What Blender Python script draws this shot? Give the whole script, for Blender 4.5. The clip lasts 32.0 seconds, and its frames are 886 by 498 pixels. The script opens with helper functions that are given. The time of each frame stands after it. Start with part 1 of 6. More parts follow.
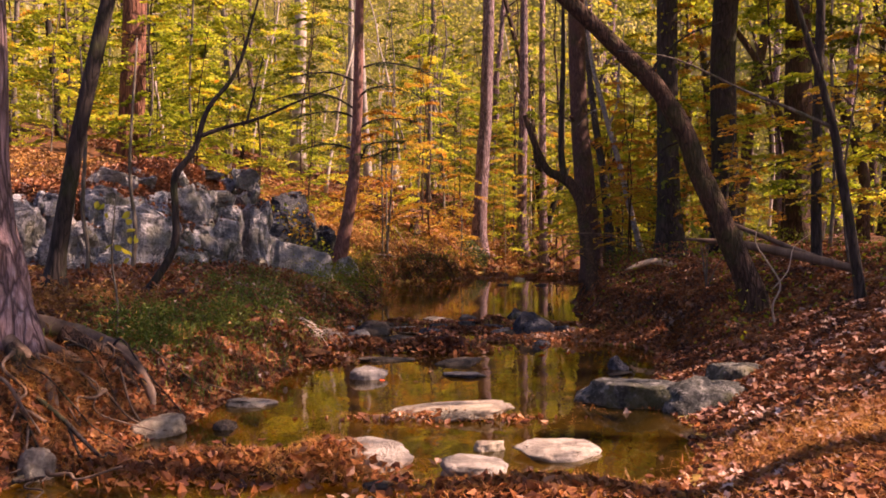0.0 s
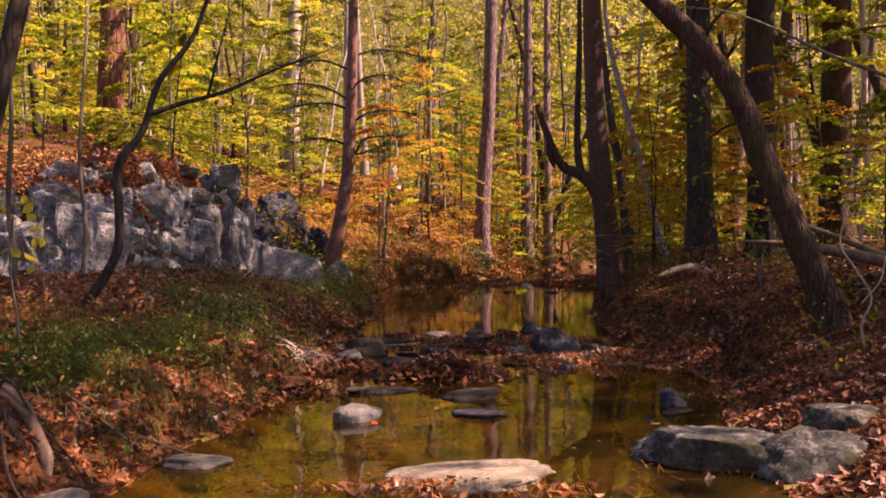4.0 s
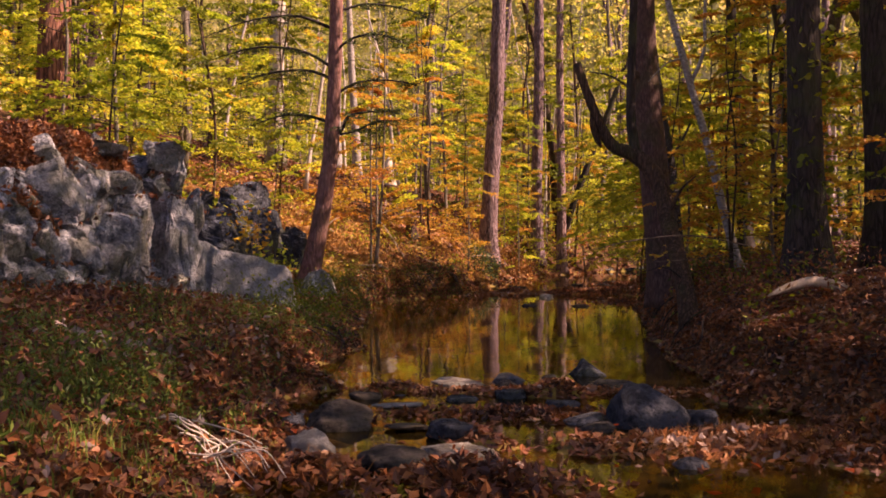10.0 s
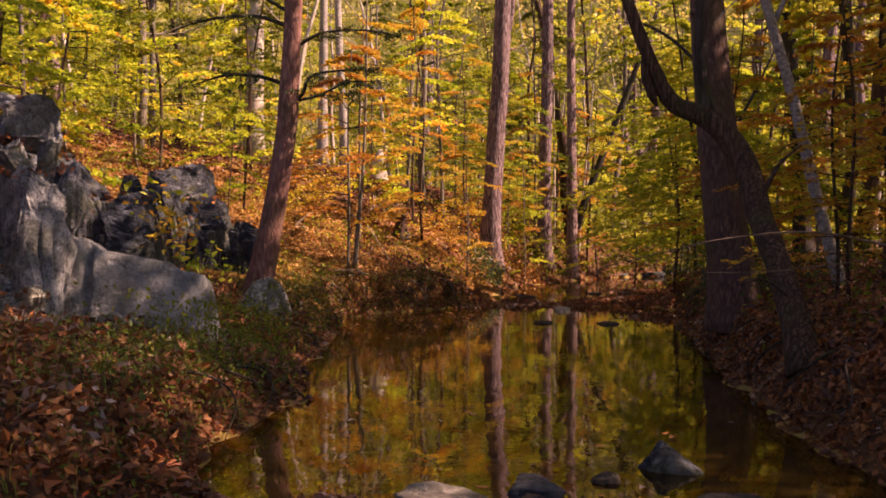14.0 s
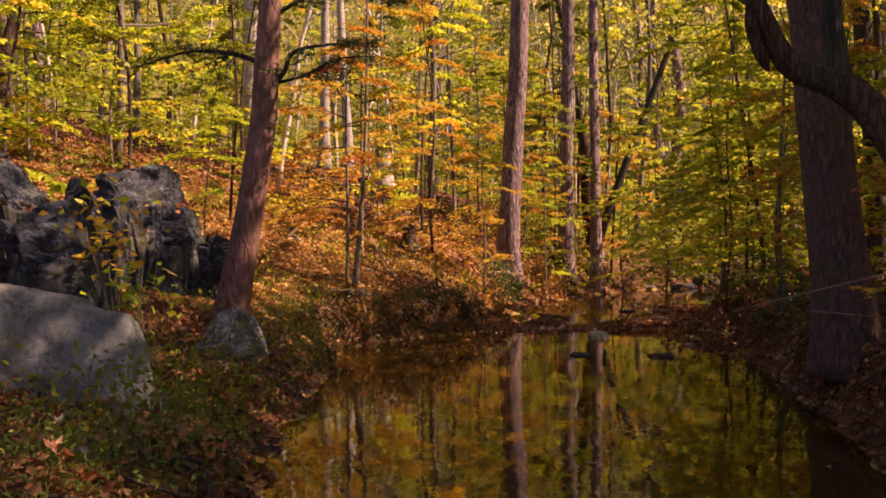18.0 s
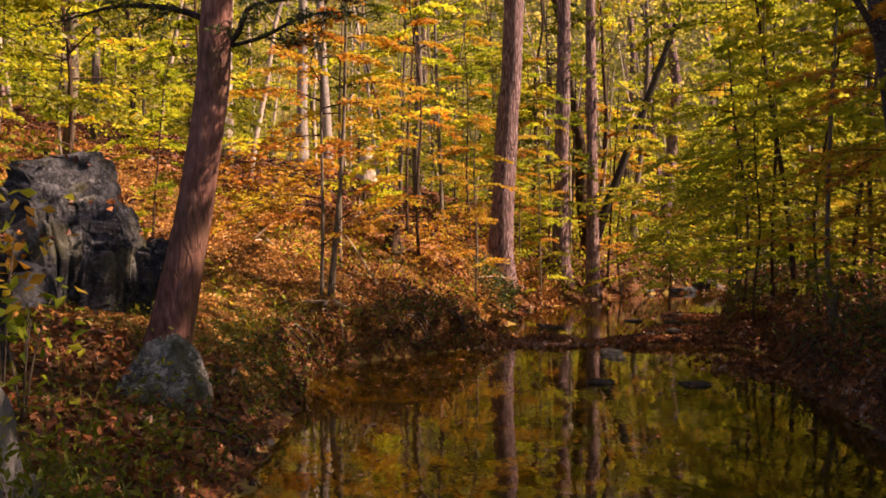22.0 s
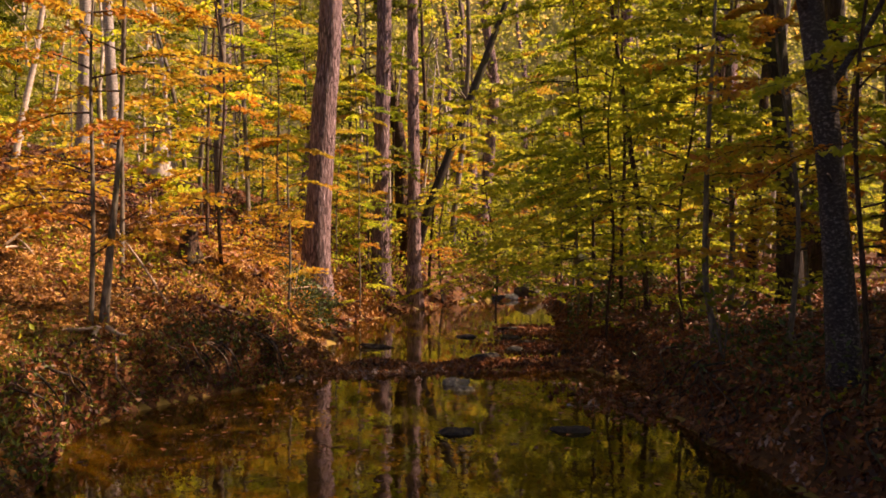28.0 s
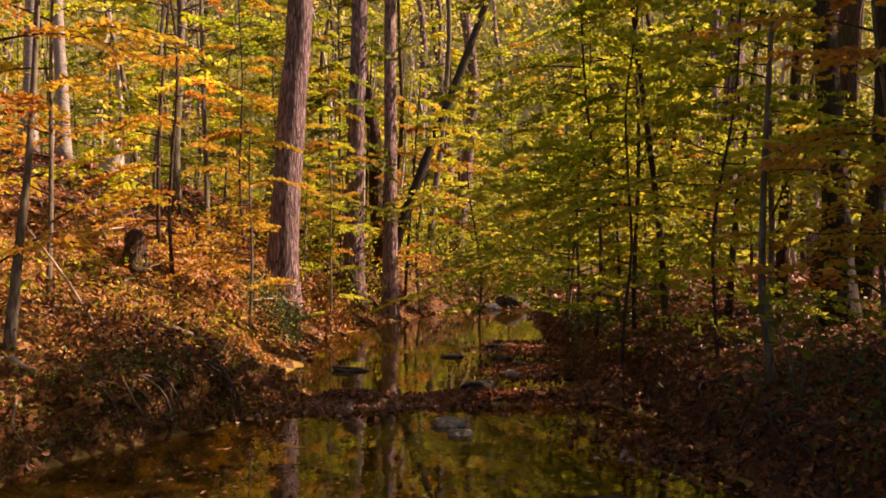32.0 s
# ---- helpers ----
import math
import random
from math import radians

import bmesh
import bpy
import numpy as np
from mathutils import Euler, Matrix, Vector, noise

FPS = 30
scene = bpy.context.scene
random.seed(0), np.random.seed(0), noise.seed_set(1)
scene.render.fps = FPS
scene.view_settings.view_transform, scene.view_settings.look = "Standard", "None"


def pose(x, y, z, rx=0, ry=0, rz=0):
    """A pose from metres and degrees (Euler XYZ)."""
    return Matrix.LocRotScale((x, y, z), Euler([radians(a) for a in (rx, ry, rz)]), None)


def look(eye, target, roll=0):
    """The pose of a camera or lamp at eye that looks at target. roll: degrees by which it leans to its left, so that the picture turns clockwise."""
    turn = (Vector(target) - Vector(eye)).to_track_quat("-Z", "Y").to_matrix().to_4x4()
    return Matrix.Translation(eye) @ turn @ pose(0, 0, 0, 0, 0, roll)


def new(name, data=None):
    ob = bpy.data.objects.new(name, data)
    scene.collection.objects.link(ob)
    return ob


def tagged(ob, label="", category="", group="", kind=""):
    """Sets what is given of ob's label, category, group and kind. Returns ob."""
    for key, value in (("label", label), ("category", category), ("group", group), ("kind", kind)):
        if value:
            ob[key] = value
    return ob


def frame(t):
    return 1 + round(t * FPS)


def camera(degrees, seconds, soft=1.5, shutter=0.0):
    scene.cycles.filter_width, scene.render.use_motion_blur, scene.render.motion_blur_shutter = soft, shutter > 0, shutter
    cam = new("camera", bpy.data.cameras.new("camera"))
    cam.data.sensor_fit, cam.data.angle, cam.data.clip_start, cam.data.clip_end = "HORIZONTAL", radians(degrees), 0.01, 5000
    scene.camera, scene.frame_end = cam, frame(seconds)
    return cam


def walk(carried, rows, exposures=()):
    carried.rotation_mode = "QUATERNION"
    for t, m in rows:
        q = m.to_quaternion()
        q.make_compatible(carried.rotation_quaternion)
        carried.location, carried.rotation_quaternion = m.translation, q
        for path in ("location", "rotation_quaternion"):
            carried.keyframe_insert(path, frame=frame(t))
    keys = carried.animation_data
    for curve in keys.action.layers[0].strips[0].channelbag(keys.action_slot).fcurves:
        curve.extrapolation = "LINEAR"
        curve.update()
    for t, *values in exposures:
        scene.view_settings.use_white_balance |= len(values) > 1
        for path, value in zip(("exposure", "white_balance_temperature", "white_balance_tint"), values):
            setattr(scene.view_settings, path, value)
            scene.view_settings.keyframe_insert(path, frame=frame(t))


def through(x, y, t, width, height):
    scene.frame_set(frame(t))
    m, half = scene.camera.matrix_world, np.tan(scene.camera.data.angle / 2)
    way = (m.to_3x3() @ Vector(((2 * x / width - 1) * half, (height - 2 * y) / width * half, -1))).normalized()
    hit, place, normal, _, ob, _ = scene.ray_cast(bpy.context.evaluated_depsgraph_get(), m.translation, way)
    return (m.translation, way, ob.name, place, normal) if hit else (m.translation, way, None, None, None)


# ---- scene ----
# seconds, x, y, z, turn to the left, tilt up, lean (degrees)
PATH = [
    (0, 0.359, 0.007, 1.399, 4.149, -0.905, -0.162),
    (1, 0.307, 0.465, 1.387, 4.121, -0.804, -0.247),
    (2, 0.263, 0.935, 1.374, 4.118, -0.744, -0.292),
    (3, 0.211, 1.403, 1.371, 4.042, -0.684, -0.274),
    (4, 0.137, 1.935, 1.372, 4.054, -0.645, -0.237),
    (5, 0.088, 2.555, 1.371, 3.940, -0.660, -0.183),
    (6, 0.023, 3.249, 1.372, 3.835, -0.673, -0.172),
    (7, -0.075, 3.949, 1.375, 3.773, -0.652, -0.131),
    (8, -0.177, 4.626, 1.371, 3.770, -0.626, -0.174),
    (9, -0.273, 5.311, 1.373, 3.787, -0.562, -0.199),
    (10, -0.353, 6.077, 1.372, 3.788, -0.538, -0.191),
    (11, -0.361, 7.000, 1.367, 3.762, -0.541, 0.017),
    (12, -0.329, 8.016, 1.361, 3.736, -0.442, 0.124),
    (13, -0.382, 9.029, 1.344, 3.682, -0.441, 0.192),
    (14, -0.482, 9.967, 1.337, 3.771, -0.422, 0.081),
    (15, -0.565, 10.813, 1.349, 3.919, -0.301, 0.010),
    (16, -0.645, 11.561, 1.369, 4.038, -0.180, -0.031),
    (17, -0.715, 12.124, 1.407, 4.217, -0.038, -0.124),
    (18, -0.756, 12.579, 1.450, 4.338, 0.053, -0.277),
    (19, -0.822, 13.035, 1.482, 4.323, 0.040, -0.124),
    (20, -0.908, 13.561, 1.504, 4.144, 0.004, -0.018),
    (21, -0.976, 14.127, 1.520, 3.701, -0.025, -0.030),
    (22, -1.039, 14.633, 1.543, 3.163, -0.062, -0.060),
    (23, -1.089, 15.066, 1.580, 2.394, -0.101, 0.098),
    (24, -1.136, 15.467, 1.614, 0.852, -0.123, 0.265),
    (25, -1.169, 15.848, 1.633, -1.847, -0.076, 0.316),
    (26, -1.211, 16.246, 1.646, -4.872, -0.031, 0.293),
    (27, -1.211, 16.616, 1.650, -7.578, -0.013, 0.210),
    (28, -1.221, 17.007, 1.655, -8.993, 0.029, 0.078),
    (29, -1.206, 17.441, 1.661, -10.021, 0.072, 0.104),
    (30, -1.181, 17.937, 1.673, -10.527, 0.136, 0.251),
    (31, -1.157, 18.469, 1.696, -10.687, 0.217, 0.460),
    (32, -1.134, 19.025, 1.726, -10.901, 0.281, 0.464),
]


def stance(x, y, z, turn, tilt, lean):
    return Matrix.Translation((x, y, z)) @ pose(0, 0, 0, 90 + tilt, 0, turn) @ pose(0, 0, 0, 0, 0, lean)


cam = camera(52.0, 32.0, soft=1.75)
walk(cam, [(row[0], stance(*row[1:])) for row in PATH], [(0.0, 1.72, 7150.0, 43.0), (12.0, 1.69, 7350.0, 41.0), (20.0, 1.62, 7600.0, 34.0), (32.0, 1.58, 7750.0, 31.0)])

# ---- light: low autumn sun from the right, over the camera's shoulder ----
SUN_TURN, SUN_UP = 90.0, 47.0     # degrees clockwise from +y (upstream), and above the horizon
world = bpy.data.worlds.new("sky")
scene.world = world
world.use_nodes = True
wn, wl = world.node_tree.nodes, world.node_tree.links
sky = wn.new("ShaderNodeTexSky")
sky.sky_type, sky.sun_disc = "NISHITA", False
sky.sun_elevation, sky.sun_rotation = radians(SUN_UP), radians(SUN_TURN)
wl.new(sky.outputs[0], wn["Background"].inputs[0])
wn["Background"].inputs[1].default_value = 0.052
sun_data = bpy.data.lights.new("sun", "SUN")
sun_data.energy, sun_data.angle, sun_data.color = 5.0, radians(0.6), (1.0, 0.8, 0.58)
sun = new("sun", sun_data)
sun_way = Vector((math.sin(radians(SUN_TURN)) * math.cos(radians(SUN_UP)), math.cos(radians(SUN_TURN)) * math.cos(radians(SUN_UP)), math.sin(radians(SUN_UP))))
sun.matrix_world = look(sun_way * 80 + Vector((0, 20, 0)), (0, 20, 0))

rng = np.random.default_rng(7)

# ---- materials ----


class Nodes:
    """A node material under construction."""

    def __init__(self, name, rough=0.8):
        self.m = bpy.data.materials.new(name)
        self.m.use_nodes = True
        self.n, self.l = self.m.node_tree.nodes, self.m.node_tree.links
        self.b = self.n["Principled BSDF"]
        self.b.inputs["Roughness"].default_value = rough
        self.b.inputs["Specular IOR Level"].default_value = 0.3
        self.space = self.add("ShaderNodeTexCoord").outputs["Object"]

    def add(self, kind, **values):
        node = self.n.new(kind)
        for key, value in values.items():
            node.inputs[key.replace("_", " ")].default_value = value
        return node

    def join(self, a, b):
        self.l.new(a, b)

    def stretch(self, x, y, z):
        node = self.add("ShaderNodeMapping")
        node.inputs["Scale"].default_value = (x, y, z)
        self.join(self.space, node.inputs["Vector"])
        return node.outputs[0]

    def noise(self, scale, detail=4.0, rough=0.6, vector=None):
        node = self.add("ShaderNodeTexNoise", Scale=scale, Detail=detail, Roughness=rough)
        self.join(vector or self.space, node.inputs["Vector"])
        return node.outputs["Fac"]

    def cells(self, scale, vector=None, feature="F1"):
        node = self.add("ShaderNodeTexVoronoi", Scale=scale)
        node.feature = feature
        self.join(vector or self.space, node.inputs["Vector"])
        return node

    def ramp(self, fac, *stops):
        node = self.add("ShaderNodeValToRGB")
        e = node.color_ramp.elements
        while len(e) < len(stops):
            e.new(0.5)
        for k, (at, colour) in enumerate(stops):
            e[k].position, e[k].color = at, (*colour, 1)
        self.join(fac, node.inputs[0])
        return node.outputs[0]

    def mix(self, fac, a, b, mode="MIX"):
        node = self.add("ShaderNodeMix")
        node.data_type, node.blend_type = "RGBA", mode
        for slot, value in ((0, fac), (6, a), (7, b)):
            if hasattr(value, "is_output"):
                self.join(value, node.inputs[slot])
            else:
                node.inputs[slot].default_value = value if slot == 0 else (*value, 1)
        return node.outputs[2]

    def bump(self, height, strength, distance):
        node = self.add("ShaderNodeBump", Strength=strength, Distance=distance)
        self.join(height, node.inputs["Height"])
        self.join(node.outputs[0], self.b.inputs["Normal"])

    def colour(self, value):
        self.join(value, self.b.inputs["Base Color"])
        return self.m


def bark(name, dark, mid, light, plates=9.0, long=0.22, deep=0.02, moss=0.0, cracks=0.8):
    k = Nodes(name, 0.9)
    tall = k.stretch(1, 1, long)
    stray = k.add("ShaderNodeTexNoise", Scale=plates * 0.8, Detail=3.0)
    k.join(tall, stray.inputs["Vector"])
    bent = k.add("ShaderNodeVectorMath")
    bent.operation = "MULTIPLY_ADD"
    k.join(stray.outputs["Color"], bent.inputs[0])
    bent.inputs[1].default_value = (1.6 / plates, 1.6 / plates, 1.6 / plates)
    k.join(tall, bent.inputs[2])
    cell = k.cells(plates, bent.outputs[0], "DISTANCE_TO_EDGE").outputs["Distance"]
    rough = k.noise(plates * 2.2, 6, 0.65, tall)
    tone = k.ramp(rough, (0.3, dark), (0.52, mid), (0.75, light))
    calm = 1 - cracks
    crack = k.ramp(cell, (0.0, (calm, calm, calm)), (0.16, (1, 1, 1)))
    tone = k.mix(crack, tuple(0.35 * c for c in dark), tone)
    patch = k.ramp(k.noise(1.3, 3), (0.45, (0, 0, 0)), (0.65, (1, 1, 1)))
    tone = k.mix(patch, tone, k.mix(0.5, tone, mid))
    if moss:
        green = k.ramp(k.noise(2.1, 5), (0.5, (0, 0, 0)), (0.62, (moss, moss, moss)))
        tone = k.mix(green, tone, (0.045, 0.06, 0.012))
    high = k.mix(0.5, crack, rough)
    k.bump(high, 0.8, deep)
    return k.colour(tone)


# Pale pink and dark brown here stand for the trunk's sunlit and shaded flakes.
BARK_PINE = bark("pine_bark", (0.06, 0.032, 0.032), (0.225, 0.145, 0.155), (0.66, 0.52, 0.57), 17, 0.13, 0.09, 0.0, 0.85)
BARK_PLATE = bark("plated_pine_bark", (0.1, 0.055, 0.055), (0.31, 0.2, 0.205), (0.64, 0.5, 0.52), 15, 0.16, 0.1, 0.0, 0.9)
BARK_RED = bark("red_pine_bark", (0.1, 0.036, 0.024), (0.23, 0.1, 0.066), (0.36, 0.18, 0.13), 9, 0.16, 0.08, 0.0, 0.9)
# Stout trunk's bark; the shade it stands in is mixed into its tone.
BARK_MOTTLED = bark("mottled_bark", (0.035, 0.018, 0.016), (0.1, 0.054, 0.048), (0.21, 0.135, 0.125), 15, 0.32, 0.025, 0.3, 0.4)
BARK_BROWN = bark("brown_bark", (0.032, 0.016, 0.011), (0.08, 0.044, 0.03), (0.18, 0.11, 0.08), 22, 0.14, 0.05, 0.4, 0.85)
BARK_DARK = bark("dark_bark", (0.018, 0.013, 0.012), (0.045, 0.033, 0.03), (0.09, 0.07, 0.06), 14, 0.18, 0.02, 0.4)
BARK_SMOOTH = bark("smooth_bark", (0.08, 0.036, 0.032), (0.21, 0.1, 0.085), (0.38, 0.22, 0.2), 11, 0.28, 0.03, 0.3, 0.4)
BARK_GREY = bark("grey_bark", (0.06, 0.048, 0.038), (0.14, 0.115, 0.092), (0.32, 0.28, 0.24), 11, 0.3, 0.02, 0.45, 0.4)
# Rare pale tone paints lenticels and the sheen of light on dark bark.
BARK_BIRCH = bark("birch_bark", (0.02, 0.016, 0.016), (0.05, 0.042, 0.043), (0.3, 0.27, 0.28), 14, 1.6, 0.012, 0.1, 0.3)
BARK_WHITE = bark("white_birch_bark", (0.05, 0.042, 0.04), (0.27, 0.24, 0.225), (0.62, 0.57, 0.54), 9, 1.4, 0.006, 0.0, 0.2)
BARK_PALE = bark("pale_bark", (0.2, 0.16, 0.13), (0.42, 0.36, 0.31), (0.6, 0.55, 0.5), 7, 0.9, 0.006, 0.0, 0.15)


def foliage(name, stops, through=0.45, clump=0.7, stray=0.42):
    """Thin leaves that let light through; neighbours share a tone (clump: how many such patches to a metre), each leaf strays from it."""
    k = Nodes(name, 0.5)
    geo, info = k.add("ShaderNodeNewGeometry"), k.add("ShaderNodeObjectInfo")

    def times_add(a, factor, b):
        node = k.add("ShaderNodeMath")
        node.operation = "MULTIPLY_ADD"
        k.join(a, node.inputs[0])
        node.inputs[1].default_value = factor
        if hasattr(b, "is_output"):
            k.join(b, node.inputs[2])
        else:
            node.inputs[2].default_value = b
        return node.outputs[0]

    shift = k.add("ShaderNodeVectorMath")
    shift.operation = "MULTIPLY_ADD"
    k.join(info.outputs["Random"], shift.inputs[0])
    shift.inputs[1].default_value = (40, 40, 40)
    k.join(k.space, shift.inputs[2])
    patch = k.noise(clump, 2, 0.5, shift.outputs[0])
    mixed = times_add(patch, 1.5, -0.31 - 0.5 * stray)
    mixed = times_add(geo.outputs["Random Per Island"], stray, mixed)
    mixed = times_add(info.outputs["Random"], 0.22, mixed)
    tone = k.ramp(mixed, *stops)
    k.colour(tone)
    glow = k.add("ShaderNodeBsdfTranslucent")
    k.join(tone, glow.inputs[0])
    both = k.add("ShaderNodeMixShader")
    both.inputs[0].default_value = through
    k.join(k.b.outputs[0], both.inputs[1])
    k.join(glow.outputs[0], both.inputs[2])
    k.join(both.outputs[0], k.n["Material Output"].inputs[0])
    return k.m


LEAF_GOLD = foliage("yellow_green_leaves", ((0.0, (0.055, 0.1, 0.008)), (0.28, (0.18, 0.25, 0.015)), (0.55, (0.42, 0.49, 0.03)), (0.8, (0.68, 0.62, 0.06)), (0.94, (0.7, 0.44, 0.04)), (1.0, (0.58, 0.22, 0.025))), 0.6)
LEAF_ORANGE = foliage("orange_leaves", ((0.0, (0.36, 0.36, 0.03)), (0.35, (0.52, 0.38, 0.035)), (0.75, (0.5, 0.22, 0.03)), (1.0, (0.34, 0.1, 0.025))), 0.5)
LEAF_GREEN = foliage("green_leaves", ((0.0, (0.06, 0.09, 0.008)), (0.5, (0.13, 0.16, 0.01)), (1.0, (0.26, 0.25, 0.012))), 0.45)
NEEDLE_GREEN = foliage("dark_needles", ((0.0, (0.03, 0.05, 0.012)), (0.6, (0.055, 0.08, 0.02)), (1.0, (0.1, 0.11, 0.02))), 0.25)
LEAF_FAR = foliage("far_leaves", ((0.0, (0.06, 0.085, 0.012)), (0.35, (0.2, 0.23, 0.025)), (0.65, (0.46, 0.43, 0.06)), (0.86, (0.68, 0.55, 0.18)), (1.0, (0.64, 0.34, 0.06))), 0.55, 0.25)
LITTER = foliage("fallen_leaves", ((0.0, (0.028, 0.014, 0.013)), (0.28, (0.07, 0.03, 0.022)), (0.5, (0.17, 0.055, 0.021)), (0.7, (0.29, 0.1, 0.028)), (0.82, (0.32, 0.16, 0.08)), (0.92, (0.23, 0.145, 0.115)), (1.0, (0.42, 0.31, 0.27))), 0.12, 1.6)
LITTER_PALE = foliage("pale_oak_leaves", ((0.0, (0.09, 0.03, 0.018)), (0.45, (0.22, 0.08, 0.04)), (0.75, (0.32, 0.16, 0.12)), (0.93, (0.42, 0.3, 0.28)), (1.0, (0.58, 0.48, 0.48))), 0.12)
# Dry leaves; a brighter copy of the litter that carries the hillside's sun.
LITTER_SUNNY = foliage("sunny_dry_leaves", ((0.0, (0.09, 0.038, 0.013)), (0.35, (0.23, 0.105, 0.026)), (0.68, (0.42, 0.22, 0.055)), (0.9, (0.57, 0.38, 0.14)), (1.0, (0.66, 0.53, 0.36))), 0.12, 2.2, 0.26)
STRAW = foliage("pine_straw", ((0.0, (0.1, 0.036, 0.01)), (0.5, (0.25, 0.1, 0.02)), (1.0, (0.4, 0.2, 0.045))), 0.1, 2.0)
HERB = foliage("bank_herb_leaves", ((0.0, (0.03, 0.055, 0.01)), (0.4, (0.075, 0.115, 0.015)), (0.75, (0.15, 0.19, 0.025)), (1.0, (0.3, 0.28, 0.04))), 0.35, 2.0)
GRASS = foliage("bank_grass", ((0.0, (0.035, 0.075, 0.012)), (0.5, (0.09, 0.16, 0.025)), (0.8, (0.2, 0.24, 0.04)), (1.0, (0.42, 0.3, 0.08))), 0.35)

k = Nodes("forest_floor", 0.95)
big, small = k.noise(0.5, 4), k.cells(11.0)
speck = k.noise(26.0, 6, 0.7)
tone = k.ramp(small.outputs["Color"], (0.1, (0.025, 0.011, 0.006)), (0.45, (0.075, 0.028, 0.01)), (0.75, (0.15, 0.058, 0.016)), (0.95, (0.24, 0.11, 0.04)))
tone = k.mix(k.ramp(speck, (0.35, (0, 0, 0)), (0.6, (1, 1, 1))), (0.055, 0.026, 0.012), tone)
tone = k.mix(k.ramp(big, (0.4, (0, 0, 0)), (0.65, (0.6, 0.6, 0.6))), tone, (0.1, 0.04, 0.012))
k.bump(k.mix(0.5, small.outputs["Distance"], speck), 0.9, 0.05)
FLOOR = k.colour(tone)

k = Nodes("stream_bed", 0.8)
tone = k.ramp(k.noise(6.0, 6, 0.7), (0.3, (0.1, 0.06, 0.012)), (0.55, (0.22, 0.145, 0.03)), (0.8, (0.3, 0.2, 0.05)))
tone = k.mix(k.ramp(k.noise(1.2, 3), (0.45, (0, 0, 0)), (0.6, (1, 1, 1))), tone, (0.16, 0.12, 0.02))
BED = k.colour(tone)

k = Nodes("water", 0.02)
clear = k.add("ShaderNodeBsdfTransparent")
clear.inputs[0].default_value = (0.5, 0.4, 0.12, 1)
murk = k.add("ShaderNodeBsdfDiffuse")
murk.inputs[0].default_value = (0.06, 0.042, 0.008, 1)
inner = k.add("ShaderNodeMixShader")
inner.inputs[0].default_value = 0.2
gloss = k.add("ShaderNodeBsdfGlossy", Roughness=0.015)
gloss.inputs[0].default_value = (0.95, 0.95, 0.95, 1)
ripple = k.add("ShaderNodeBump", Strength=0.11, Distance=0.02)
k.join(k.noise(5.0, 3, 0.5, k.stretch(1, 0.5, 1)), ripple.inputs["Height"])
k.join(ripple.outputs[0], gloss.inputs["Normal"])
edge = k.add("ShaderNodeFresnel", IOR=1.33)
top = k.add("ShaderNodeMixShader")
k.join(clear.outputs[0], inner.inputs[1])
k.join(murk.outputs[0], inner.inputs[2])
k.join(edge.outputs[0], top.inputs[0])
k.join(inner.outputs[0], top.inputs[1])
k.join(gloss.outputs[0], top.inputs[2])
k.join(top.outputs[0], k.n["Material Output"].inputs[0])
WATER = k.m


def stone(name, dark, mid, light, moss, lichen=0.3, stain=0.85):
    """Weathered rock: mottled ground colour, crusts of lichen at two sizes, dark blotches, pits and moss."""
    k = Nodes(name, 0.88)
    info = k.add("ShaderNodeObjectInfo")
    tone = k.ramp(k.noise(3.2, 10, 0.75), (0.34, dark), (0.5, mid), (0.64, light))
    grit = k.noise(22.0, 8, 0.8)
    pale = tuple(min(0.7, 1.8 * c) for c in light)
    crust = k.ramp(k.noise(5.0, 8, 0.8), (0.52, (0, 0, 0)), (0.56, (lichen, lichen, lichen)))
    tone = k.mix(crust, tone, pale)
    dots = k.ramp(k.noise(15.0, 5, 0.8), (0.56, (0, 0, 0)), (0.6, (lichen, lichen, lichen)))
    tone = k.mix(dots, tone, pale)
    blot = k.ramp(k.noise(4.1, 9, 0.8), (0.4, (stain, stain, stain)), (0.46, (0, 0, 0)))
    tone = k.mix(blot, tone, tuple(0.4 * c for c in dark))
    tone = k.mix(k.ramp(grit, (0.38, (0.94 * stain, 0.94 * stain, 0.94 * stain)), (0.5, (0, 0, 0))), tone, tuple(0.3 * c for c in dark))
    green = k.ramp(k.noise(1.9, 7, 0.7), (0.5, (0, 0, 0)), (0.58, (moss, moss, moss)))
    tone = k.mix(green, tone, (0.06, 0.062, 0.014))
    vary = k.mix(info.outputs["Random"], (0.66, 0.68, 0.74), (1.25, 1.18, 1.1))
    tone = k.mix(1.0, tone, vary, "MULTIPLY")
    pit = k.ramp(k.cells(13.0).outputs["Distance"], (0.0, (0, 0, 0)), (0.35, (1, 1, 1)))
    k.bump(k.mix(0.25, k.mix(0.5, k.noise(7.0, 9, 0.75), grit), pit), 1.0, 0.09)
    return k.colour(tone)


# The blue of skylight in shade is mixed into this grey.
ROCK_GREY = stone("lichened_rock", (0.12, 0.13, 0.155), (0.25, 0.265, 0.305), (0.44, 0.45, 0.48), 0.7, 0.75)
ROCK_LIGHT = stone("pale_lichened_rock", (0.19, 0.197, 0.215), (0.37, 0.376, 0.395), (0.52, 0.515, 0.515), 0.6, 0.6)
SLAB = stone("smooth_slab_rock", (0.17, 0.178, 0.188), (0.26, 0.268, 0.278), (0.35, 0.355, 0.36), 0.35, 0.2, 0.4)
MOSSY = stone("mossy_rock", (0.04, 0.044, 0.04), (0.1, 0.105, 0.1), (0.27, 0.265, 0.26), 0.8, 0.55)
